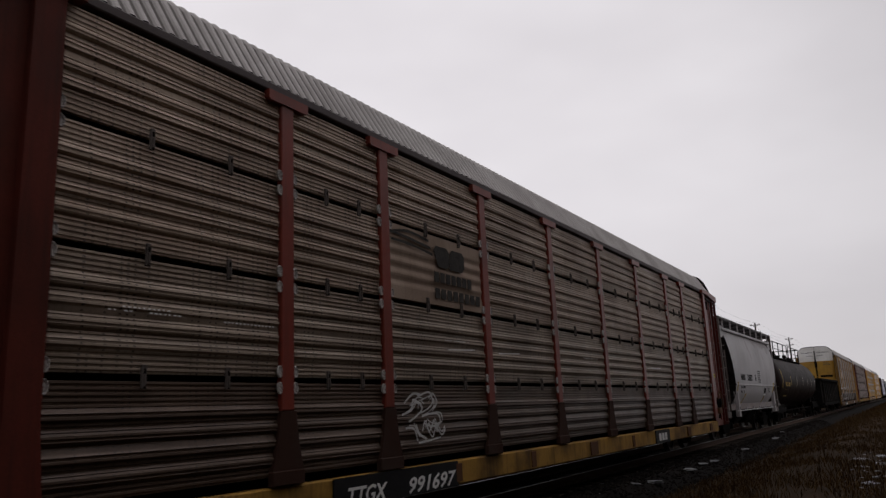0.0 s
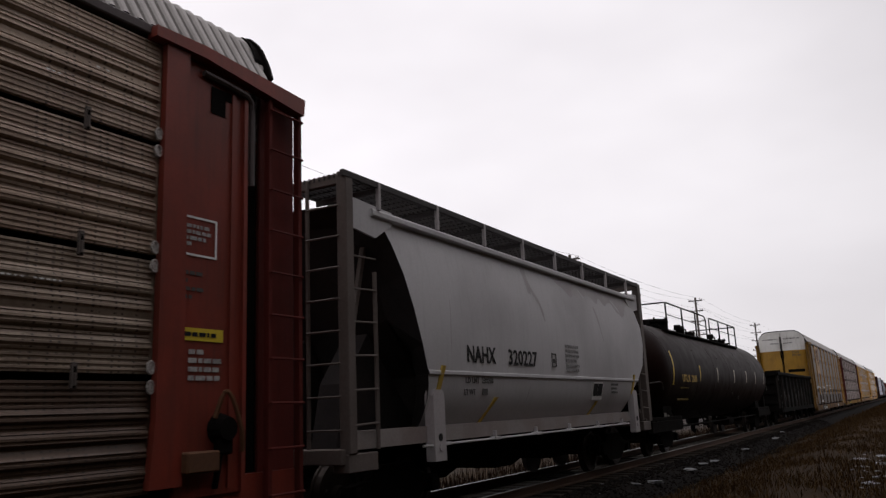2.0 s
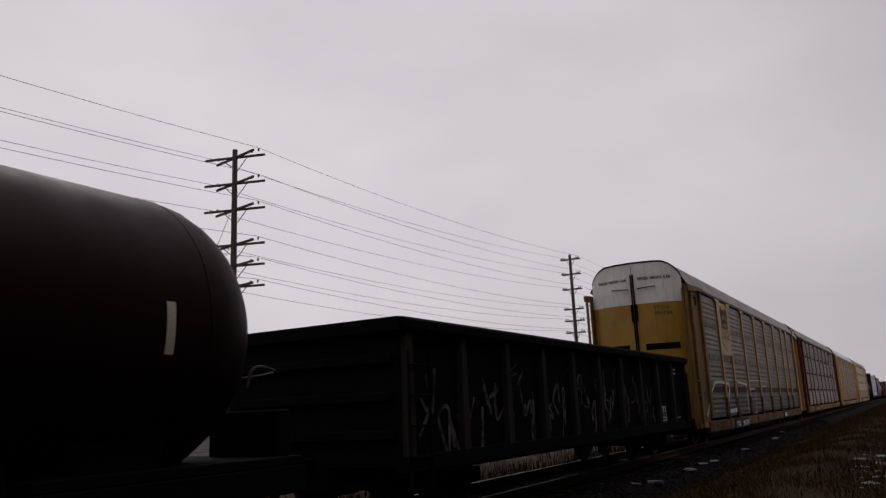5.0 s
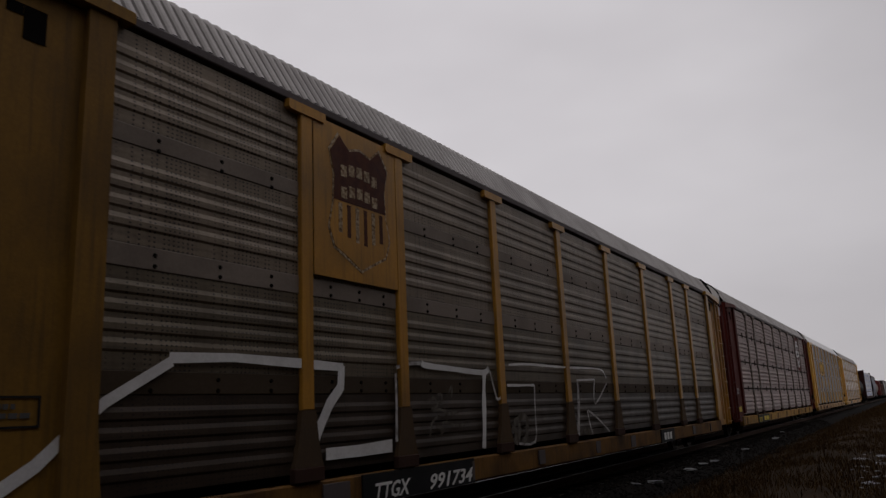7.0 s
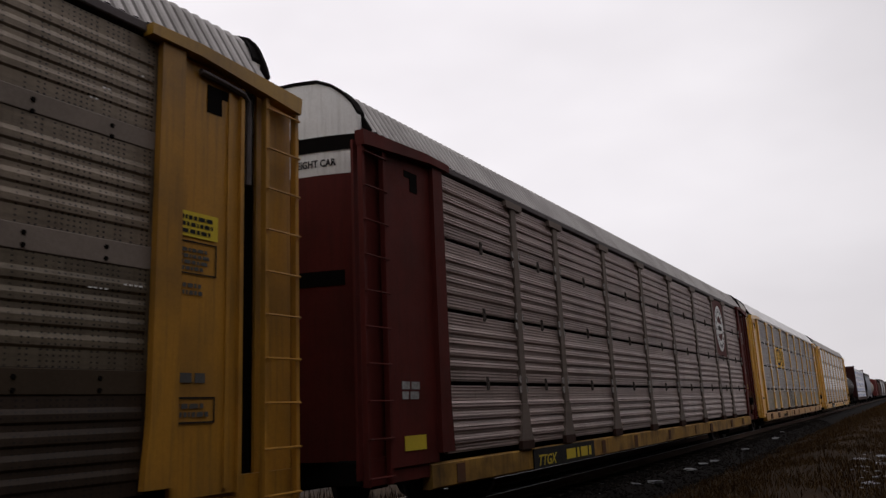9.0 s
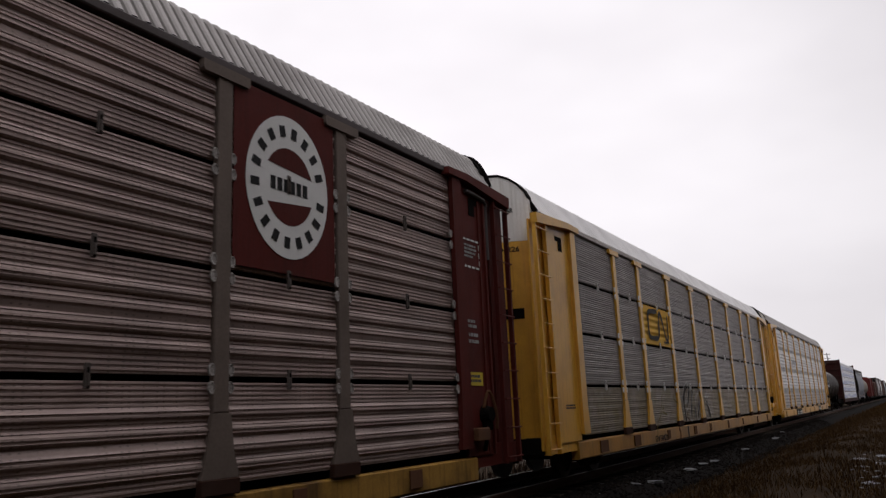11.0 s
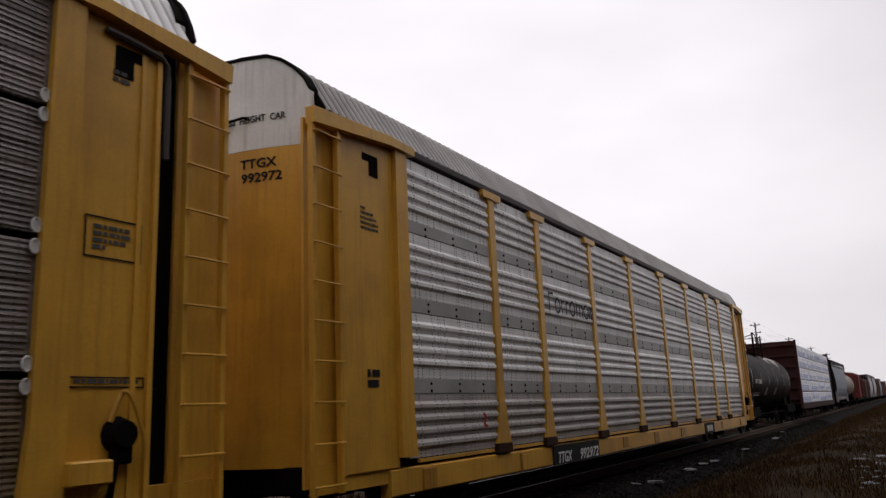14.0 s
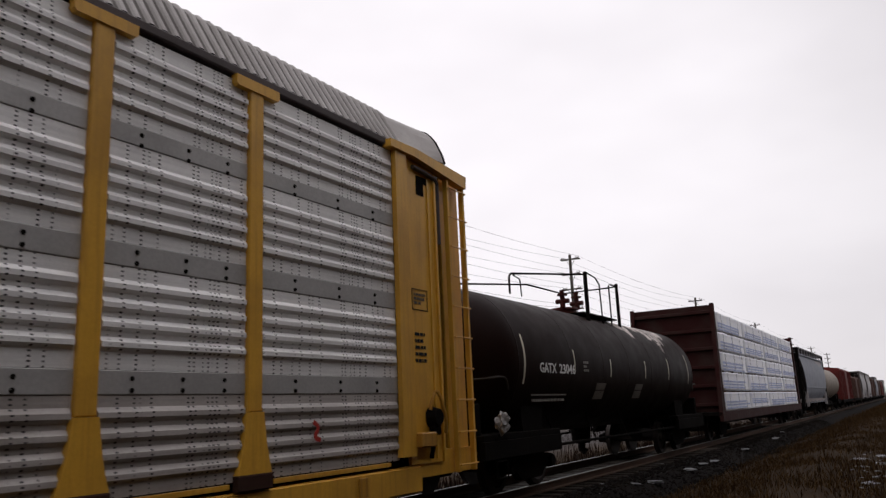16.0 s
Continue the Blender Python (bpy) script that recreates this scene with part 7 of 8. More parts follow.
for k in range(10):
    y0 = rng.uniform(-8.0, 3.2)
    z0 = rng.uniform(1.02, 1.7)
    strokes(c, rng.choice((OLD_YELLOW, RUST)), [[(y0, z0), (y0 + rng.uniform(-0.15, 0.15), z0 - 0.12), (y0 + rng.uniform(-0.3, 0.3), z0 - rng.uniform(0.2, 0.4))]], rng.uniform(0.03, 0.06))
for y0, y1, z in ((-6.16, -5.73, 2.485), (-5.31, -4.67, 2.495), (-5.35, -4.67, 2.42), (-10.8, -10.2, 2.5)):
    dashes(c, y0, y1, z)
# daylight through the deck gap again, as white strokes
for y0, z in ((-3.9, 2.36), (-0.6, 2.37), (3.0, 2.37)):
    strokes(c, WHITE, [[(y0, z), (y0 + 0.35, z + 0.005), (y0 + 0.75, z + 0.01)]], 0.02, name="scuff")
outline(c, BLACK_INK, PX, 12.10, 12.66, 2.86, 3.22, 0.014)
bars(c, PX, 12.18, 3.15, [0.36, 0.38, 0.34, 0.12], 0.035, GREY_INK, seed=62)
outline(c, BLACK_INK, PX, 12.02, 12.74, 1.78, 1.87, 0.012)
bars(c, PX, 12.08, 1.85, [0.6], 0.035, GREY_INK, seed=63)
bars(c, PX, 12.3, 4.60, [0.14, 0.2], 0.04, GREY_INK, seed=64)
bars(c, PX, -12.7, 1.5, [0.5, 0.5], 0.03, GREY_INK, seed=65)

# bright car
c = bright_car
NAME_INK = paint("dark_grey_name_paint", (0.06, 0.06, 0.065), (0.10, 0.10, 0.10), rough=0.6, dirty=0.2)
for k, (y0, w, hh) in enumerate(((-6.82, 0.24, 0.38), (-6.50, 0.24, 0.27), (-6.20, 0.18, 0.27), (-5.97, 0.18, 0.27), (-5.74, 0.27, 0.27), (-5.40, 0.40, 0.27), (-4.95, 0.25, 0.27), (-4.66, 0.24, 0.27))):
    loop = [(y0 + w / 2 + w / 2 * math.cos(a * math.pi / 8), 3.27 + hh / 2 + hh / 2 * math.sin(a * math.pi / 8)) for a in range(17)]
    strokes(c, NAME_INK, [loop] if k in (1, 4, 6) else [[(y0 + 0.03, 3.27), (y0 + 0.03, 3.27 + hh)], [(y0, 3.27 + hh - 0.03), (y0 + w, 3.27 + hh - 0.03)]], 0.058, FACE + 0.002, steps=1, name="name_mark")
    if k in (5, 7):
        strokes(c, NAME_INK, [[(y0 + w / 2, 3.27), (y0 + w / 2, 3.25 + hh)], [(y0 + w - 0.03, 3.27), (y0 + w - 0.03, 3.25 + hh)]], 0.058, FACE + 0.002, steps=1, name="name_mark")
sill_plate(c, -7.12, -4.74, "TTGX", "992972", WHITE)
bars(c, PX, -12.72, 4.1, [0.12, 0.3, 0.34, 0.4, 0.4], 0.03, GREY_INK, gap=1.2, seed=71)
bars(c, PX, -12.64, 2.02, [0.26, 0.26], 0.09, BLACK_INK, gap=0.4, seed=72)
outline(c, BLACK_INK, PX, 12.10, 12.50, 2.86, 3.16, 0.012)
bars(c, PX, 12.15, 3.1, [0.3, 0.28, 0.2], 0.035, GREY_INK, seed=73)
bars(c, PX, 12.15, 2.55, [0.28, 0.2, 0.26, 0.3, 0.3], 0.045, BLACK_INK, gap=1.0, seed=74)
RED_TAG = paint("red_tag", (0.40, 0.05, 0.04), (0.3, 0.04, 0.03), rough=0.6)
for y0 in (-9.7, 10.0):
    strokes(c, RED_TAG, [[(y0, 1.42), (y0 + 0.08, 1.36), (y0 + 0.03, 1.26), (y0 + 0.12, 1.22)]], 0.07, name="red_mark")

# owner boards at the far ends of the sills
for c, y0, y1 in ((red_car, 4.62, 5.92), (shield_car, 4.62, 5.92), (bright_car, 4.95, 6.25)):
    slab(c, "owner_board", BLACK_INK, SILL, y0, y1, 0.445, 0.775, 0.022, "black owner board")
    for k in range(3):
        slab(c, "owner_block", WHITE, SILL + 0.024, y0 + 0.26 + k * 0.27, y0 + 0.46 + k * 0.27, 0.51, 0.69, 0.003)

# ================= ground and track =================


def ground_material():
    m = bpy.data.materials.new("winter_ground")
    m.use_nodes = True
    n, l = m.node_tree.nodes, m.node_tree.links
    b = n["Principled BSDF"]
    tc = n.new("ShaderNodeTexCoord")

    def noise_fac(scale, lo, hi):
        t = n.new("ShaderNodeTexNoise")
        t.inputs["Scale"].default_value, t.inputs["Detail"].default_value = scale, 6.0
        l.new(tc.outputs["Object"], t.inputs["Vector"])
        r = n.new("ShaderNodeMapRange")
        r.inputs["From Min"].default_value, r.inputs["From Max"].default_value = lo, hi
        l.new(t.outputs["Fac"], r.inputs["Value"])
        return r.outputs["Result"], t.outputs["Fac"]

    def mix(f, a, c):
        x = n.new("ShaderNodeMix")
        x.data_type = "RGBA"
        l.new(f, x.inputs["Factor"])
        for s, v in (("A", a), ("B", c)):
            if isinstance(v, tuple):
                x.inputs[s].default_value = (*v, 1)
            else:
                l.new(v, x.inputs[s])
        return x.outputs["Result"]

    f1, _ = noise_fac(1.3, 0.35, 0.65)
    f2, raw = noise_fac(18.0, 0.35, 0.65)
    c = mix(f1, (0.023, 0.0135, 0.0066), (0.038, 0.0235, 0.011))
    c = mix(f2, c, (0.015, 0.0105, 0.0075))
    # snow lies thinly, mostly beyond the track
    sep = n.new("ShaderNodeSeparateXYZ")
    l.new(tc.outputs["Object"], sep.inputs[0])
    far = n.new("ShaderNodeMapRange")
    far.inputs["From Min"].default_value, far.inputs["From Max"].default_value = -5.5, -9.5
    far.inputs["To Min"].default_value, far.inputs["To Max"].default_value = 0.0, 1.0
    l.new(sep.outputs["X"], far.inputs["Value"])
    f3, _ = noise_fac(0.5, 0.30, 0.55)
    mul = n.new("ShaderNodeMath")
    mul.operation = "MULTIPLY"
    l.new(far.outputs["Result"], mul.inputs[0])
    along = n.new("ShaderNodeMapRange")
    along.inputs["From Min"].default_value, along.inputs["From Max"].default_value = 15.0, 19.0
    l.new(sep.outputs["Y"], along.inputs["Value"])
    both = n.new("ShaderNodeMath")
    both.operation = "MULTIPLY"
    l.new(f3, both.inputs[0])
    l.new(along.outputs["Result"], both.inputs[1])
    l.new(both.outputs[0], mul.inputs[1])
    c = mix(mul.outputs[0], c, (0.06, 0.056, 0.057))
    l.new(c, b.inputs["Base Color"])
    b.inputs["Roughness"].default_value = 0.95
    b.inputs["Specular IOR Level"].default_value = 0.03
    bp = n.new("ShaderNodeBump")
    bp.inputs["Strength"].default_value, bp.inputs["Distance"].default_value = 0.6, 0.05
    l.new(raw, bp.inputs["Height"])
    l.new(bp.outputs["Normal"], b.inputs["Normal"])
    return m


def ground_z(x, y):
    """Height of the ground: a low shoulder by the track, a slight bank on the near side, an added wall behind the
    camera.
    """
    if x > 2.4:
        f = min((x - 2.4) / 3.2, 1.0)
        base = -0.55 + 0.47 * f * f * (3 - 2 * f)
        if x > 8.1:      # an unseen wall, added behind the camera to dim the lower car sides
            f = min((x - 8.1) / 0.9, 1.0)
            g = min(max((40.0 - y) / 16.0, 0.0), 1.0)      # it runs out further along, so that the far cars stay brighter
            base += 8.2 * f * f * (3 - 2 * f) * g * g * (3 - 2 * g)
    elif x < -2.4:
        base = -0.55
    else:
        base = -0.60
    return base + (0.05 * noise.noise((x * 0.5, y * 0.35, 3.0)) + 0.03 * noise.noise((x * 1.7, y * 1.3, 1.0)) if abs(x) > 2.6 else 0)


xs = [-3000, -800, -300, -120, -60, -35, -20, -12, -8, -5.5, -4, -3, -2.5] + [2.5, 2.75, 3.0, 3.3, 3.6, 4.0, 4.4, 4.8, 5.2, 5.7, 6.2, 6.8, 7.4, 8.1, 8.3, 8.5, 8.7, 8.9, 9.0, 12, 16, 22, 35, 70, 200, 800, 3000]
yvals = [-3000, -800, -250, -80, -40, -20] + [-12 + k * 1.0 for k in range(92)] + [82, 86, 92, 100, 110, 125, 145, 170, 200, 250, 330, 500, 900, 1800, 4500]
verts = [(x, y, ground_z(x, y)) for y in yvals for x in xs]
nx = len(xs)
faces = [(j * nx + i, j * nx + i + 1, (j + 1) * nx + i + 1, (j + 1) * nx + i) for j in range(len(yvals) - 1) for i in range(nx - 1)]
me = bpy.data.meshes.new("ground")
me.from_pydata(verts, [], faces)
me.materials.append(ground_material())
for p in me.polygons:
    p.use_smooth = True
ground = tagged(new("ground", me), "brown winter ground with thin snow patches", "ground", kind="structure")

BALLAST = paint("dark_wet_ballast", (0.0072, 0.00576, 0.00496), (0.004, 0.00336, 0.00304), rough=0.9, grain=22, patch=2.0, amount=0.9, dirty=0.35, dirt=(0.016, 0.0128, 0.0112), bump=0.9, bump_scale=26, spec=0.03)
bm = bm_new()
sect = [(-2.9, -0.62), (-2.0, -0.22), (-1.3, -0.20), (1.3, -0.20), (1.85, -0.22), (2.55, -0.62)]
prof_y = [-150 + k * 10 for k in range(16)] + [2 + k * 2 for k in range(60)] + [125, 160, 220, 330, 520, 900]
rows = [[bm.verts.new((x, y, z)) for x, z in sect] for y in prof_y]
for a, b in zip(rows, rows[1:]):
    for i in range(len(sect) - 1):
        bm.faces.new((a[i], a[i + 1], b[i + 1], b[i]))
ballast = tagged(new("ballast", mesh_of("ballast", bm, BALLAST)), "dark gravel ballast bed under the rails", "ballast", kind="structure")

# loose stones on the near shoulder
rng = np.random.default_rng(4)
count = 9000
sx, sy = rng.uniform(1.2, 2.75, count), rng.uniform(7, 60, count) ** 1.0
base = np.array([[1, 0, 0], [-1, 0, 0], [0, 1, 0], [0, -1, 0], [0, 0, 0.8], [0, 0, -0.8]])
tri = np.array([[4, 0, 2], [4, 2, 1], [4, 1, 3], [4, 3, 0], [5, 2, 0], [5, 1, 2], [5, 3, 1], [5, 0, 3]])
size = rng.uniform(0.018, 0.042, count)
jit = rng.uniform(0.6, 1.3, (count, 6, 3))
sz = np.where(sx < 1.85, -0.21, np.where(sx < 2.45, -0.22 - (sx - 1.85) * 0.571, -0.55))
V = base[None] * jit * size[:, None, None] + np.stack([sx, sy, sz + size * 0.3], 1)[:, None]
F = (tri[None] + (np.arange(count) * 6)[:, None, None]).reshape(-1, 3)
me = bpy.data.meshes.new("ballast_stones")
me.from_pydata(V.reshape(-1, 3).tolist(), [], F.tolist())
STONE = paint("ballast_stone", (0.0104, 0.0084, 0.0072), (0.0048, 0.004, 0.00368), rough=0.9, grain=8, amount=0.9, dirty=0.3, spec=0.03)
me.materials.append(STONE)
tagged(new("ballast_stones", me), "loose grey ballast stones beside the track", "stones", kind="stuff")

# sleepers and rails
TIE = paint("creosoted_timber", (0.04, 0.032, 0.0256), (0.0224, 0.0184, 0.0152), rough=0.9, grain=14, amount=0.8, dirty=0.4, dirt=(0.04, 0.036, 0.0336), spec=0.03)
track = tagged(new("track"), "railway track of steel rails on timber sleepers", "railway track", kind="structure")
bm = bm_new()
box(bm, -1.3, 1.3, -0.115, 0.115, -0.34, -0.17, 0.012)
tie_mesh = mesh_of("sleeper", bm, TIE)
trng = random.Random(2)
for k in range(210):
    t = part("sleeper", tie_mesh, None, track)
    t.matrix_basis = pose(trng.uniform(-0.04, 0.04), 2 + k * 0.56 + trng.uniform(-0.03, 0.03), trng.uniform(-0.01, 0.006), 0, 0, trng.uniform(-1.2, 1.2))
for s in (-1, 1):
    bm = bm_new()
    xc = s * 0.755
    prism_y(bm, [(xc - 0.07, -0.17), (xc + 0.07, -0.17), (xc + 0.07, -0.155), (xc + 0.012, -0.135), (xc + 0.012, -0.045), (xc + 0.035, -0.035), (xc + 0.035, -0.004), (xc - 0.035, -0.004), (xc - 0.035, -0.035), (xc - 0.012, -0.045), (xc - 0.012, -0.135), (xc - 0.07, -0.155)], -150, 900)
    rail = part("rail", bm, RUSTY_RAIL, track, "rusty steel rail with a bright head")
    bm = bm_new()
    prism_y(bm, [(xc - 0.033, -0.0035), (xc + 0.033, -0.0035), (xc + 0.028, 0.002), (xc - 0.028, 0.002)], -150, 900)
    part("rail_head", bm, RAIL_HEAD, rail, "bright worn running surface")
# snow-dusted gravel between the rails
DUSTED = paint("snow_dusted_gravel", (0.104, 0.101, 0.0975), (0.0325, 0.0292, 0.0273), rough=0.9, grain=24, amount=1.0, dirty=0.7, patch=1.3, dirt=(0.0195, 0.0169, 0.0156), bump=0.9, bump_scale=26, spec=0.03)
bm = bm_new()
strip = [[bm.verts.new((x, 2 + k * 0.5, -0.188 + 0.012 * noise.noise((x * 7, k * 3.1, 0.0)))) for x in (-0.66, -0.4, -0.15, 0.15, 0.4, 0.66)] for k in range(240)]
for a, b in zip(strip, strip[1:]):
    for i in range(5):
        bm.faces.new((a[i], a[i + 1], b[i + 1], b[i]))
tagged(new("dusted_gravel", mesh_of("dusted_gravel", bm, DUSTED)), "snow-dusted gravel between the rails", "gravel", kind="stuff")

# snow left on sleeper ends and in the grass
SNOW = paint("old_snow", (0.2108, 0.2108, 0.2201), (0.1364, 0.1364, 0.1395), rough=0.8, dirty=0.35, patch=5.0, dirt=(0.155, 0.1488, 0.1426))
bm = bm_new()
srng = random.Random(12)
def shoulder_z(x):
    return -0.20 if x < 1.3 else -0.22 if x < 1.85 else -0.22 - (x - 1.85) * 0.571


# x, y, half width across the track, half length along it
spots = [(1.97, 17.9, 0.22, 0.17), (1.88, 17.0, 0.16, 0.12), (1.97, 21.3, 0.20, 0.20), (1.94, 23.0, 0.15, 0.2), (1.98, 24.3, 0.17, 0.3), (1.94, 29.5, 0.16, 0.3), (1.93, 36.8, 0.2, 0.5),
         (1.10, 16.6, 0.24, 0.07), (1.06, 21.9, 0.22, 0.10), (1.64, 41.8, 0.2, 0.5), (6.0, 21.9, 0.16, 0.3), (6.19, 19.1, 0.14, 0.2), (6.53, 20.3, 0.16, 0.3), (6.49, 15.8, 0.10, 0.2), (6.63, 16.8, 0.12, 0.25), (6.5, 22.4, 0.14, 0.25)]
spots += [(srng.uniform(1.4, 2.0), srng.uniform(12, 70), srng.uniform(0.02, 0.06), srng.uniform(0.04, 0.12)) for _ in range(20)]
spots += [(srng.gauss(6.4, 0.25), srng.uniform(15, 25), srng.uniform(0.02, 0.05), srng.uniform(0.03, 0.10)) for _ in range(40)]
for x, y, rx, ry in spots:
    z = ground_z(x, y) if x > 2.9 else shoulder_z(x)
    mtx = pose(x, y, z, 0, 0, srng.uniform(-20, 20)) @ Matrix.Diagonal((rx, ry, min(rx, ry) * 0.18, 1))
    got = bmesh.ops.create_icosphere(bm, subdivisions=2, radius=1.0, matrix=mtx)
    for v in got["verts"]:
        v.co += Vector((noise.noise(v.co * 9) * rx, noise.noise(v.co * 9 + Vector((9, 0, 0))) * ry, 0.0)) * 1.1
tagged(new("snow_patches", mesh_of("snow_patches", bm, SNOW)), "thin patches of old snow", "snow", kind="stuff")


# ================= dry grass and weeds =================
def blades(name, count, xr, yr, hmin, hmax, width, mat, label, seed, power=1.0, lean=0.5):
    g = np.random.default_rng(seed)
    x = xr[0] + (xr[1] - xr[0]) * g.random(count)
    y = yr[0] + (yr[1] - yr[0]) * g.random(count) ** power
    # clump: keep blades where a slow pattern is high
    keep = (np.sin(x * 2.1 + 1.3 * np.sin(y * 0.8)) + np.sin(y * 1.3 + 2.0 * np.sin(x * 1.1)) + g.normal(0, 0.9, count)) > -0.6
    x, y = x[keep], y[keep]
    n = len(x)
    z = np.array([ground_z(a, b) for a, b in zip(x, y)])
    h = g.uniform(hmin, hmax, n) * (0.6 + 0.4 * g.random(n))
    a = g.uniform(0, 2 * np.pi, n)
    d = np.stack([np.cos(a), np.sin(a)], 1)
    tilt = g.uniform(0.05, lean, n) * h
    b = g.uniform(0, 2 * np.pi, n)
    t = np.stack([np.cos(b), np.sin(b)], 1) * tilt[:, None]
    w = (g.uniform(0.6, 1.3, n) * width)[:, None]
    p = np.stack([x, y], 1)
    V = np.zeros((n, 5, 3))
    V[:, 0, :2], V[:, 1, :2] = p - d * w, p + d * w
    V[:, 2, :2], V[:, 3, :2] = p + t * 0.35 + d * w * 0.7, p + t * 0.35 - d * w * 0.7
    V[:, 4, :2] = p + t
    V[:, 0, 2] = V[:, 1, 2] = z - 0.02
    V[:, 2, 2] = V[:, 3, 2] = z + h * 0.55
    V[:, 4, 2] = z + h
    idx = (np.arange(n) * 5)[:, None]
    quads = (idx + np.array([[0, 1, 2, 3]])).tolist()
    tris = (idx + np.array([[3, 2, 4]])).tolist()
    me = bpy.data.meshes.new(name)
    me.from_pydata(V.reshape(-1, 3).tolist(), [], quads + tris)
    me.materials.append(mat)
    return tagged(new(name, me), label, "grass", kind="stuff")


def grass_material(name, c0, c1):
    m = bpy.data.materials.new(name)
    m.use_nodes = True
    n, l = m.node_tree.nodes, m.node_tree.links
    geo, ramp = n.new("ShaderNodeNewGeometry"), n.new("ShaderNodeValToRGB")
    ramp.color_ramp.elements[0].color, ramp.color_ramp.elements[1].color = (*c0, 1), (*c1, 1)
    l.new(geo.outputs["Random Per Island"], ramp.inputs["Fac"])
    l.new(ramp.outputs["Color"], n["Principled BSDF"].inputs["Base Color"])
    n["Principled BSDF"].inputs["Roughness"].default_value = 0.9
    n["Principled BSDF"].inputs["Specular IOR Level"].default_value = 0.03
    return m


DRY = grass_material("dry_grass", (0.020, 0.0105, 0.0042), (0.072, 0.041, 0.015))
BRUSH = grass_material("dark_brush", (0.007, 0.004, 0.003), (0.020, 0.011, 0.007))
WEED = grass_material("dead_weeds", (0.018, 0.010, 0.0065), (0.042, 0.023, 0.0115))
blades("dry_grass", 52000, (2.45, 8.5), (9, 70), 0.05, 0.20, 0.009, DRY, "short dry brown grass on the bank", 1, 1.5, 1.3)
blades("far_dry_grass", 12000, (2.5, 8.5), (60, 260), 0.15, 0.5, 0.022, DRY, "dry brown grass further along the line", 2, 1.6)
blades("dead_weeds", 2600, (3.6, 9.0), (14, 75), 0.25, 0.6, 0.005, WEED, "tall dead weed stems in the grass", 3, 1.4, 0.25)
blades("track_side_brush", 12000, (-4.4, -2.9), (8, 110), 0.15, 0.5, 0.014, BRUSH, "dark low brush along the far edge of the ballast", 6, 1.2, 0.3)
blades("far_side_brush", 12000, (-16.0, -4.0), (10, 140), 0.15, 0.6, 0.012, BRUSH, "low reddish brush beyond the track", 5, 1.3, 0.3)

# ================= pole line =================
POLE = paint("weathered_pole_timber", (0.10, 0.085, 0.075), (0.07, 0.06, 0.052), rough=0.85, grain=10)
WIRE = paint("dark_wire", (0.06, 0.06, 0.062), (0.05, 0.05, 0.05), rough=0.5, metal=0.5)
INSULATOR = paint("porcelain_insulator", (0.16, 0.14, 0.13), (0.12, 0.10, 0.10), rough=0.3)
pole_places = [(-21.4, -11.0), (-18.9, 25.3), (-16.2, 61.5), (-14.4, 99.3), (-14.2, 142.0), (-14.0, 184.0), (-13.8, 226.0), (-13.5, 268.0)]
ARMS = [13.85, 12.55, 11.25, 9.55, 8.55, 7.55]
GROUND_LOW = -0.6


def utility_pole(half):
    pole = thing("utility_pole", "tall timber utility pole with six crossarms", "utility pole", "utility poles along the line")
    bm = bm_new()
    drum(bm, 2, (0, 0, 0), 0.19, 0.12, 0.0, 14.25 - GROUND_LOW, 14)
    part("shaft", bm, POLE, pole)
    for z in ARMS:
        zz = z - GROUND_LOW
        bm = bm_new()
        for turn in (-15, 15):
            beam = [Vector((x, y, 0)) for x, y in ((-half - 0.1, -0.04), (half + 0.1, -0.04), (half + 0.1, 0.04), (-half - 0.1, 0.04))]
            spin = Matrix.Rotation(radians(turn), 3, "Z")
            loft(bm, [[tuple(spin @ v + Vector((0, 0, zz + d))) for v in beam] for d in (-0.05, 0.05)])
        for s in (-1, 1):
            tube(bm, [(s * half * 0.52, 0.07, zz - 0.02), (0.0, 0.15, zz - 0.65)], 0.022, 6)
        arm = part("crossarm", bm, POLE, pole)
        for s in (-1, 1):
            for xx in (half, half * 0.72):
                bm = bm_new()
                drum(bm, 2, (s * xx, 0, 0), 0.03, 0.03, zz + 0.055, zz + 0.11, 8)
                drum(bm, 2, (s * xx, 0, 0), 0.055, 0.04, zz + 0.11, zz + 0.19, 8)
                part("insulator", bm, INSULATOR, arm)
    return pole


first, later = utility_pole(1.45), utility_pole(0.75)
poles = [first, copy_thing(first, pose(0, 0, 0)), later] + [copy_thing(later, pose(0, 0, 0)) for _ in pole_places[3:]]
arm_half = [1.45, 1.45] + [0.75] * (len(pole_places) - 2)
for p, (x, y) in zip(poles, pole_places):
    p.matrix_basis = pose(x, y, GROUND_LOW, 0, 0, 4)
for z in ARMS:
    for s in (-1, 1):
        pts = []
        for (xa, ya), (xb, yb), ha, hb in zip(pole_places, pole_places[1:], arm_half, arm_half[1:]):
            for k in range(10):
                f = k / 10
                sag = 4 * 0.55 * f * (1 - f)
                pts.append((xa + (xb - xa) * f + s * (ha + (hb - ha) * f), ya + (yb - ya) * f, z + 0.22 - sag))
        pts.append((pole_places[-1][0] + s * 0.75, pole_places[-1][1], z + 0.22))
        bm = bm_new()
        tube(bm, pts, 0.010, 5)
        tagged(new("overhead_wire", mesh_of("overhead_wire", bm, WIRE)), "thin dark overhead wire strung between poles", "wire", "overhead wires")
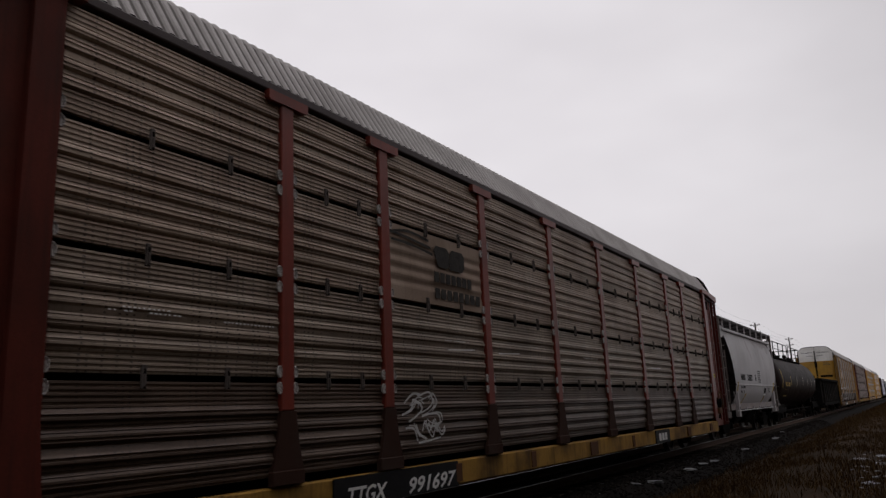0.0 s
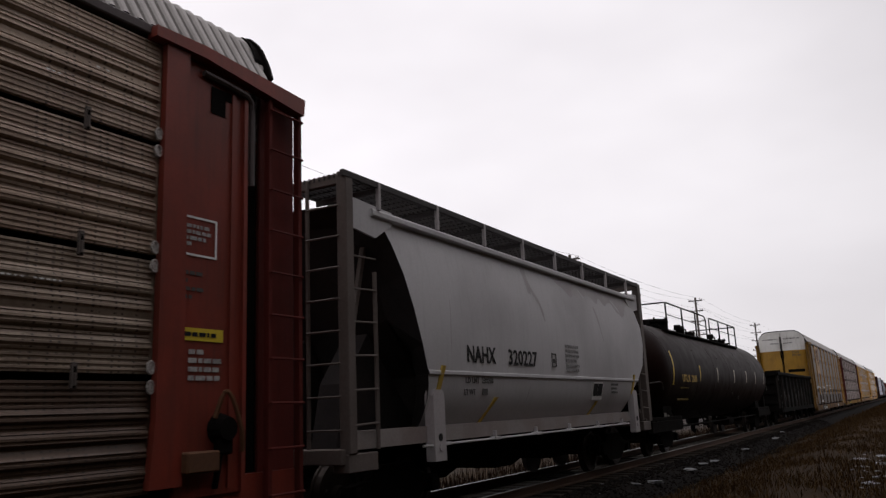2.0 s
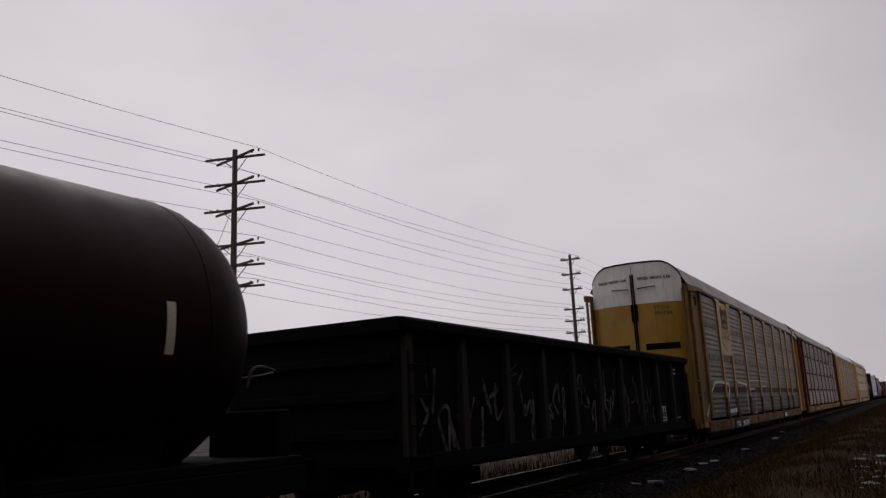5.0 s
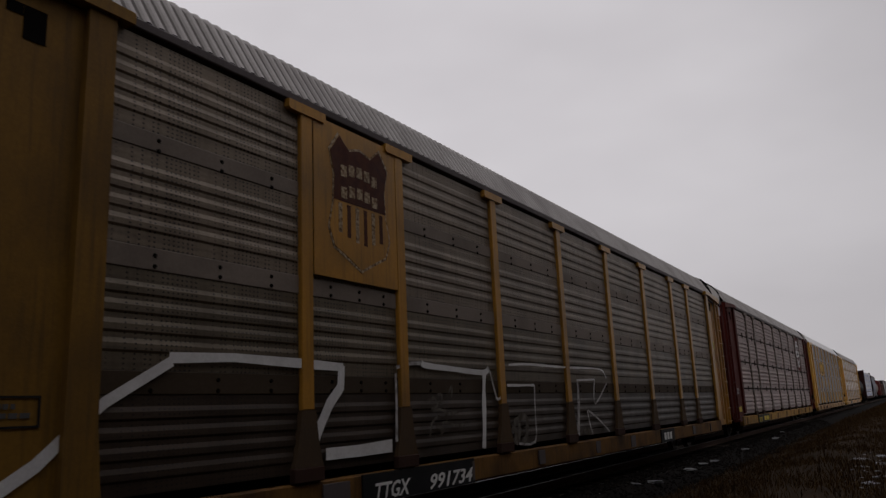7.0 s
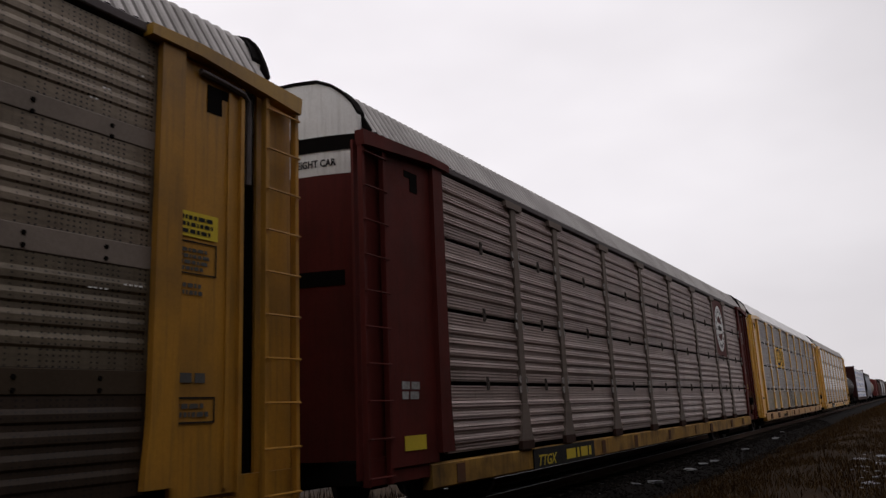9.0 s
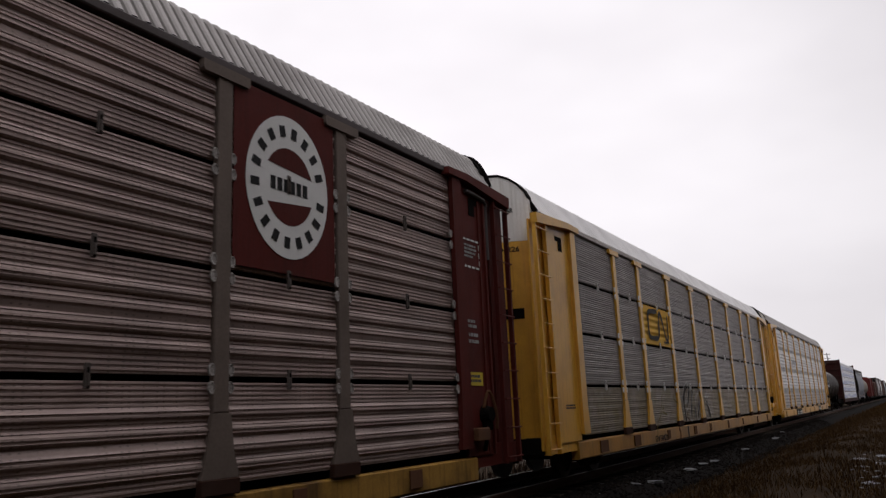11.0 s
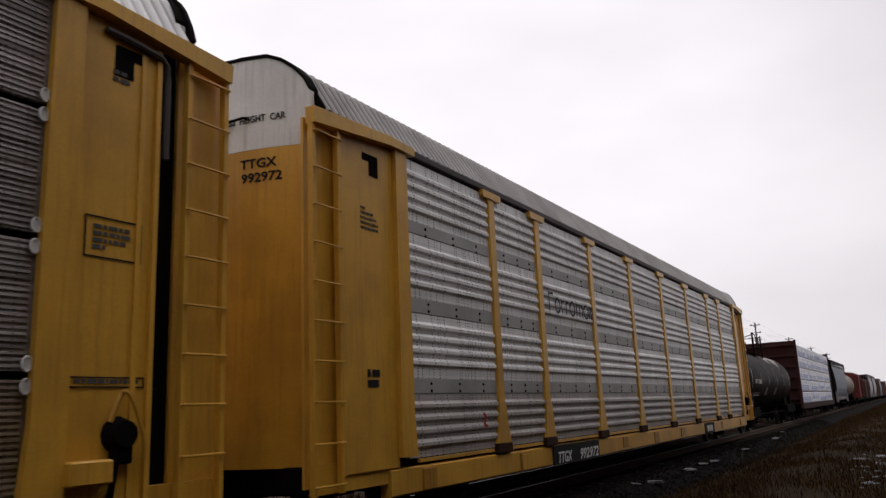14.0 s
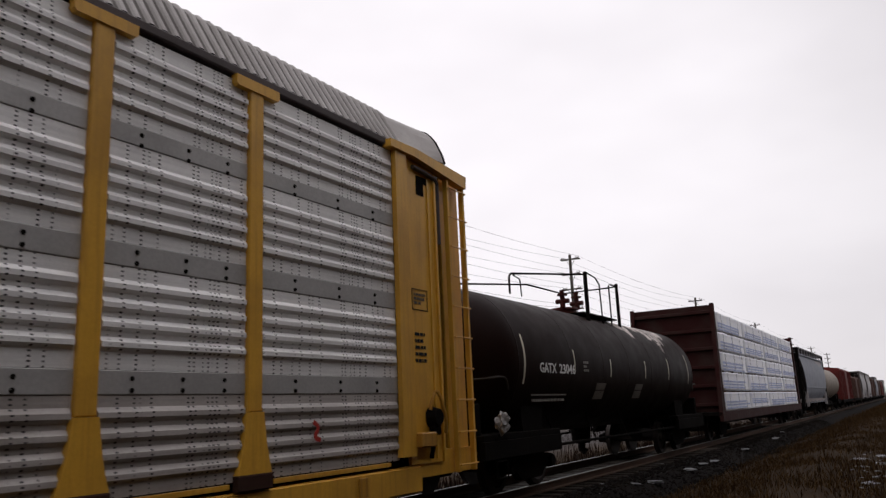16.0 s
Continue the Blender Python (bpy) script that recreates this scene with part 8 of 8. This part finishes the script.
for k, (dx, dy, zt) in enumerate(((-3.4, -2.8, 11.6), (-2.9, -2.6, 10.0), (-2.2, -2.2, 9.0))):
    bm = bm_new()
    x, y = pole_places[1]
    tube(bm, [(x, y, zt), (x + dx, y + dy, GROUND_LOW)], 0.012, 5)
    tagged(new("guy_wire", mesh_of("guy_wire", bm, WIRE)), "slanting guy wire staying a utility pole", "wire", "guy wires")


# ================= bare trees far off =================
TWIG = paint("grey_twigs", (0.16, 0.13, 0.12), (0.11, 0.09, 0.085), rough=0.9)


def bare_tree(x, y, height, seed):
    tree = thing("bare_tree", "leafless winter tree far beyond the train", "tree", "bare trees in the distance")
    r = random.Random(seed)
    trunk = bm_new()
    tube(trunk, [(0, 0, 0), (0.1, 0, height * 0.25), (0.0, 0.1, height * 0.5)], 0.16, 7)
    part("trunk", trunk, TWIG, tree)
    crown = bm_new()

    def grow(p, d, length, rad, depth):
        q = p + d * length
        tube(crown, [p, (p + q) / 2 + Vector((r.uniform(-1, 1), r.uniform(-1, 1), 0)) * length * 0.06, q], rad, 4, caps=False)
        if depth:
            for _ in range(3 if depth > 1 else 4):
                nd = (d + Vector((r.uniform(-0.8, 0.8), r.uniform(-0.8, 0.8), r.uniform(-0.1, 0.5)))).normalized()
                grow(q if r.random() < 0.6 else p + d * length * 0.6, nd, length * r.uniform(0.55, 0.8), rad * 0.62, depth - 1)

    for _ in range(5):
        d = Vector((r.uniform(-0.7, 0.7), r.uniform(-0.7, 0.7), 1)).normalized()
        grow(Vector((0, 0, height * r.uniform(0.2, 0.5))), d, height * 0.26, 0.09, 4)
    part("crown", crown, TWIG, tree)
    tree.matrix_basis = pose(x, y, GROUND_LOW, 0, 0, seed * 50)
    return tree


for k, (x, y, hgt) in enumerate(((-11, 150, 8.0), (-16, 175, 9.0), (-13, 205, 8.5), (-19, 236, 10.0), (-14, 262, 9.0), (-12, 300, 10.0), (-17, 330, 11.0))):
    bare_tree(x, y, hgt, k + 3)


# ================= true body widths =================
for car, _, _ in ROLLING:
    kind = car.name.split(".")[0]
    if kind in ("autorack_car", "covered_hopper_car", "gondola_car", "bulkhead_flatcar", "lumber_pack"):
        widen(car, 1.059)


# ================= motion =================
def motions():
    rows = [k * 0.5 for k in range(33)]
    for car, y, z in ROLLING:
        walk(car, [(t, pose(0, y - train_shift(t), z)) for t in rows])
    turns = [k / FPS for k in range(16 * FPS + 1)]
    for wheel, y, z in WHEELS:
        walk(wheel, [(t, pose(0, y, z, math.degrees(train_shift(t) / 0.457) % 360.0)) for t in turns])


motions()
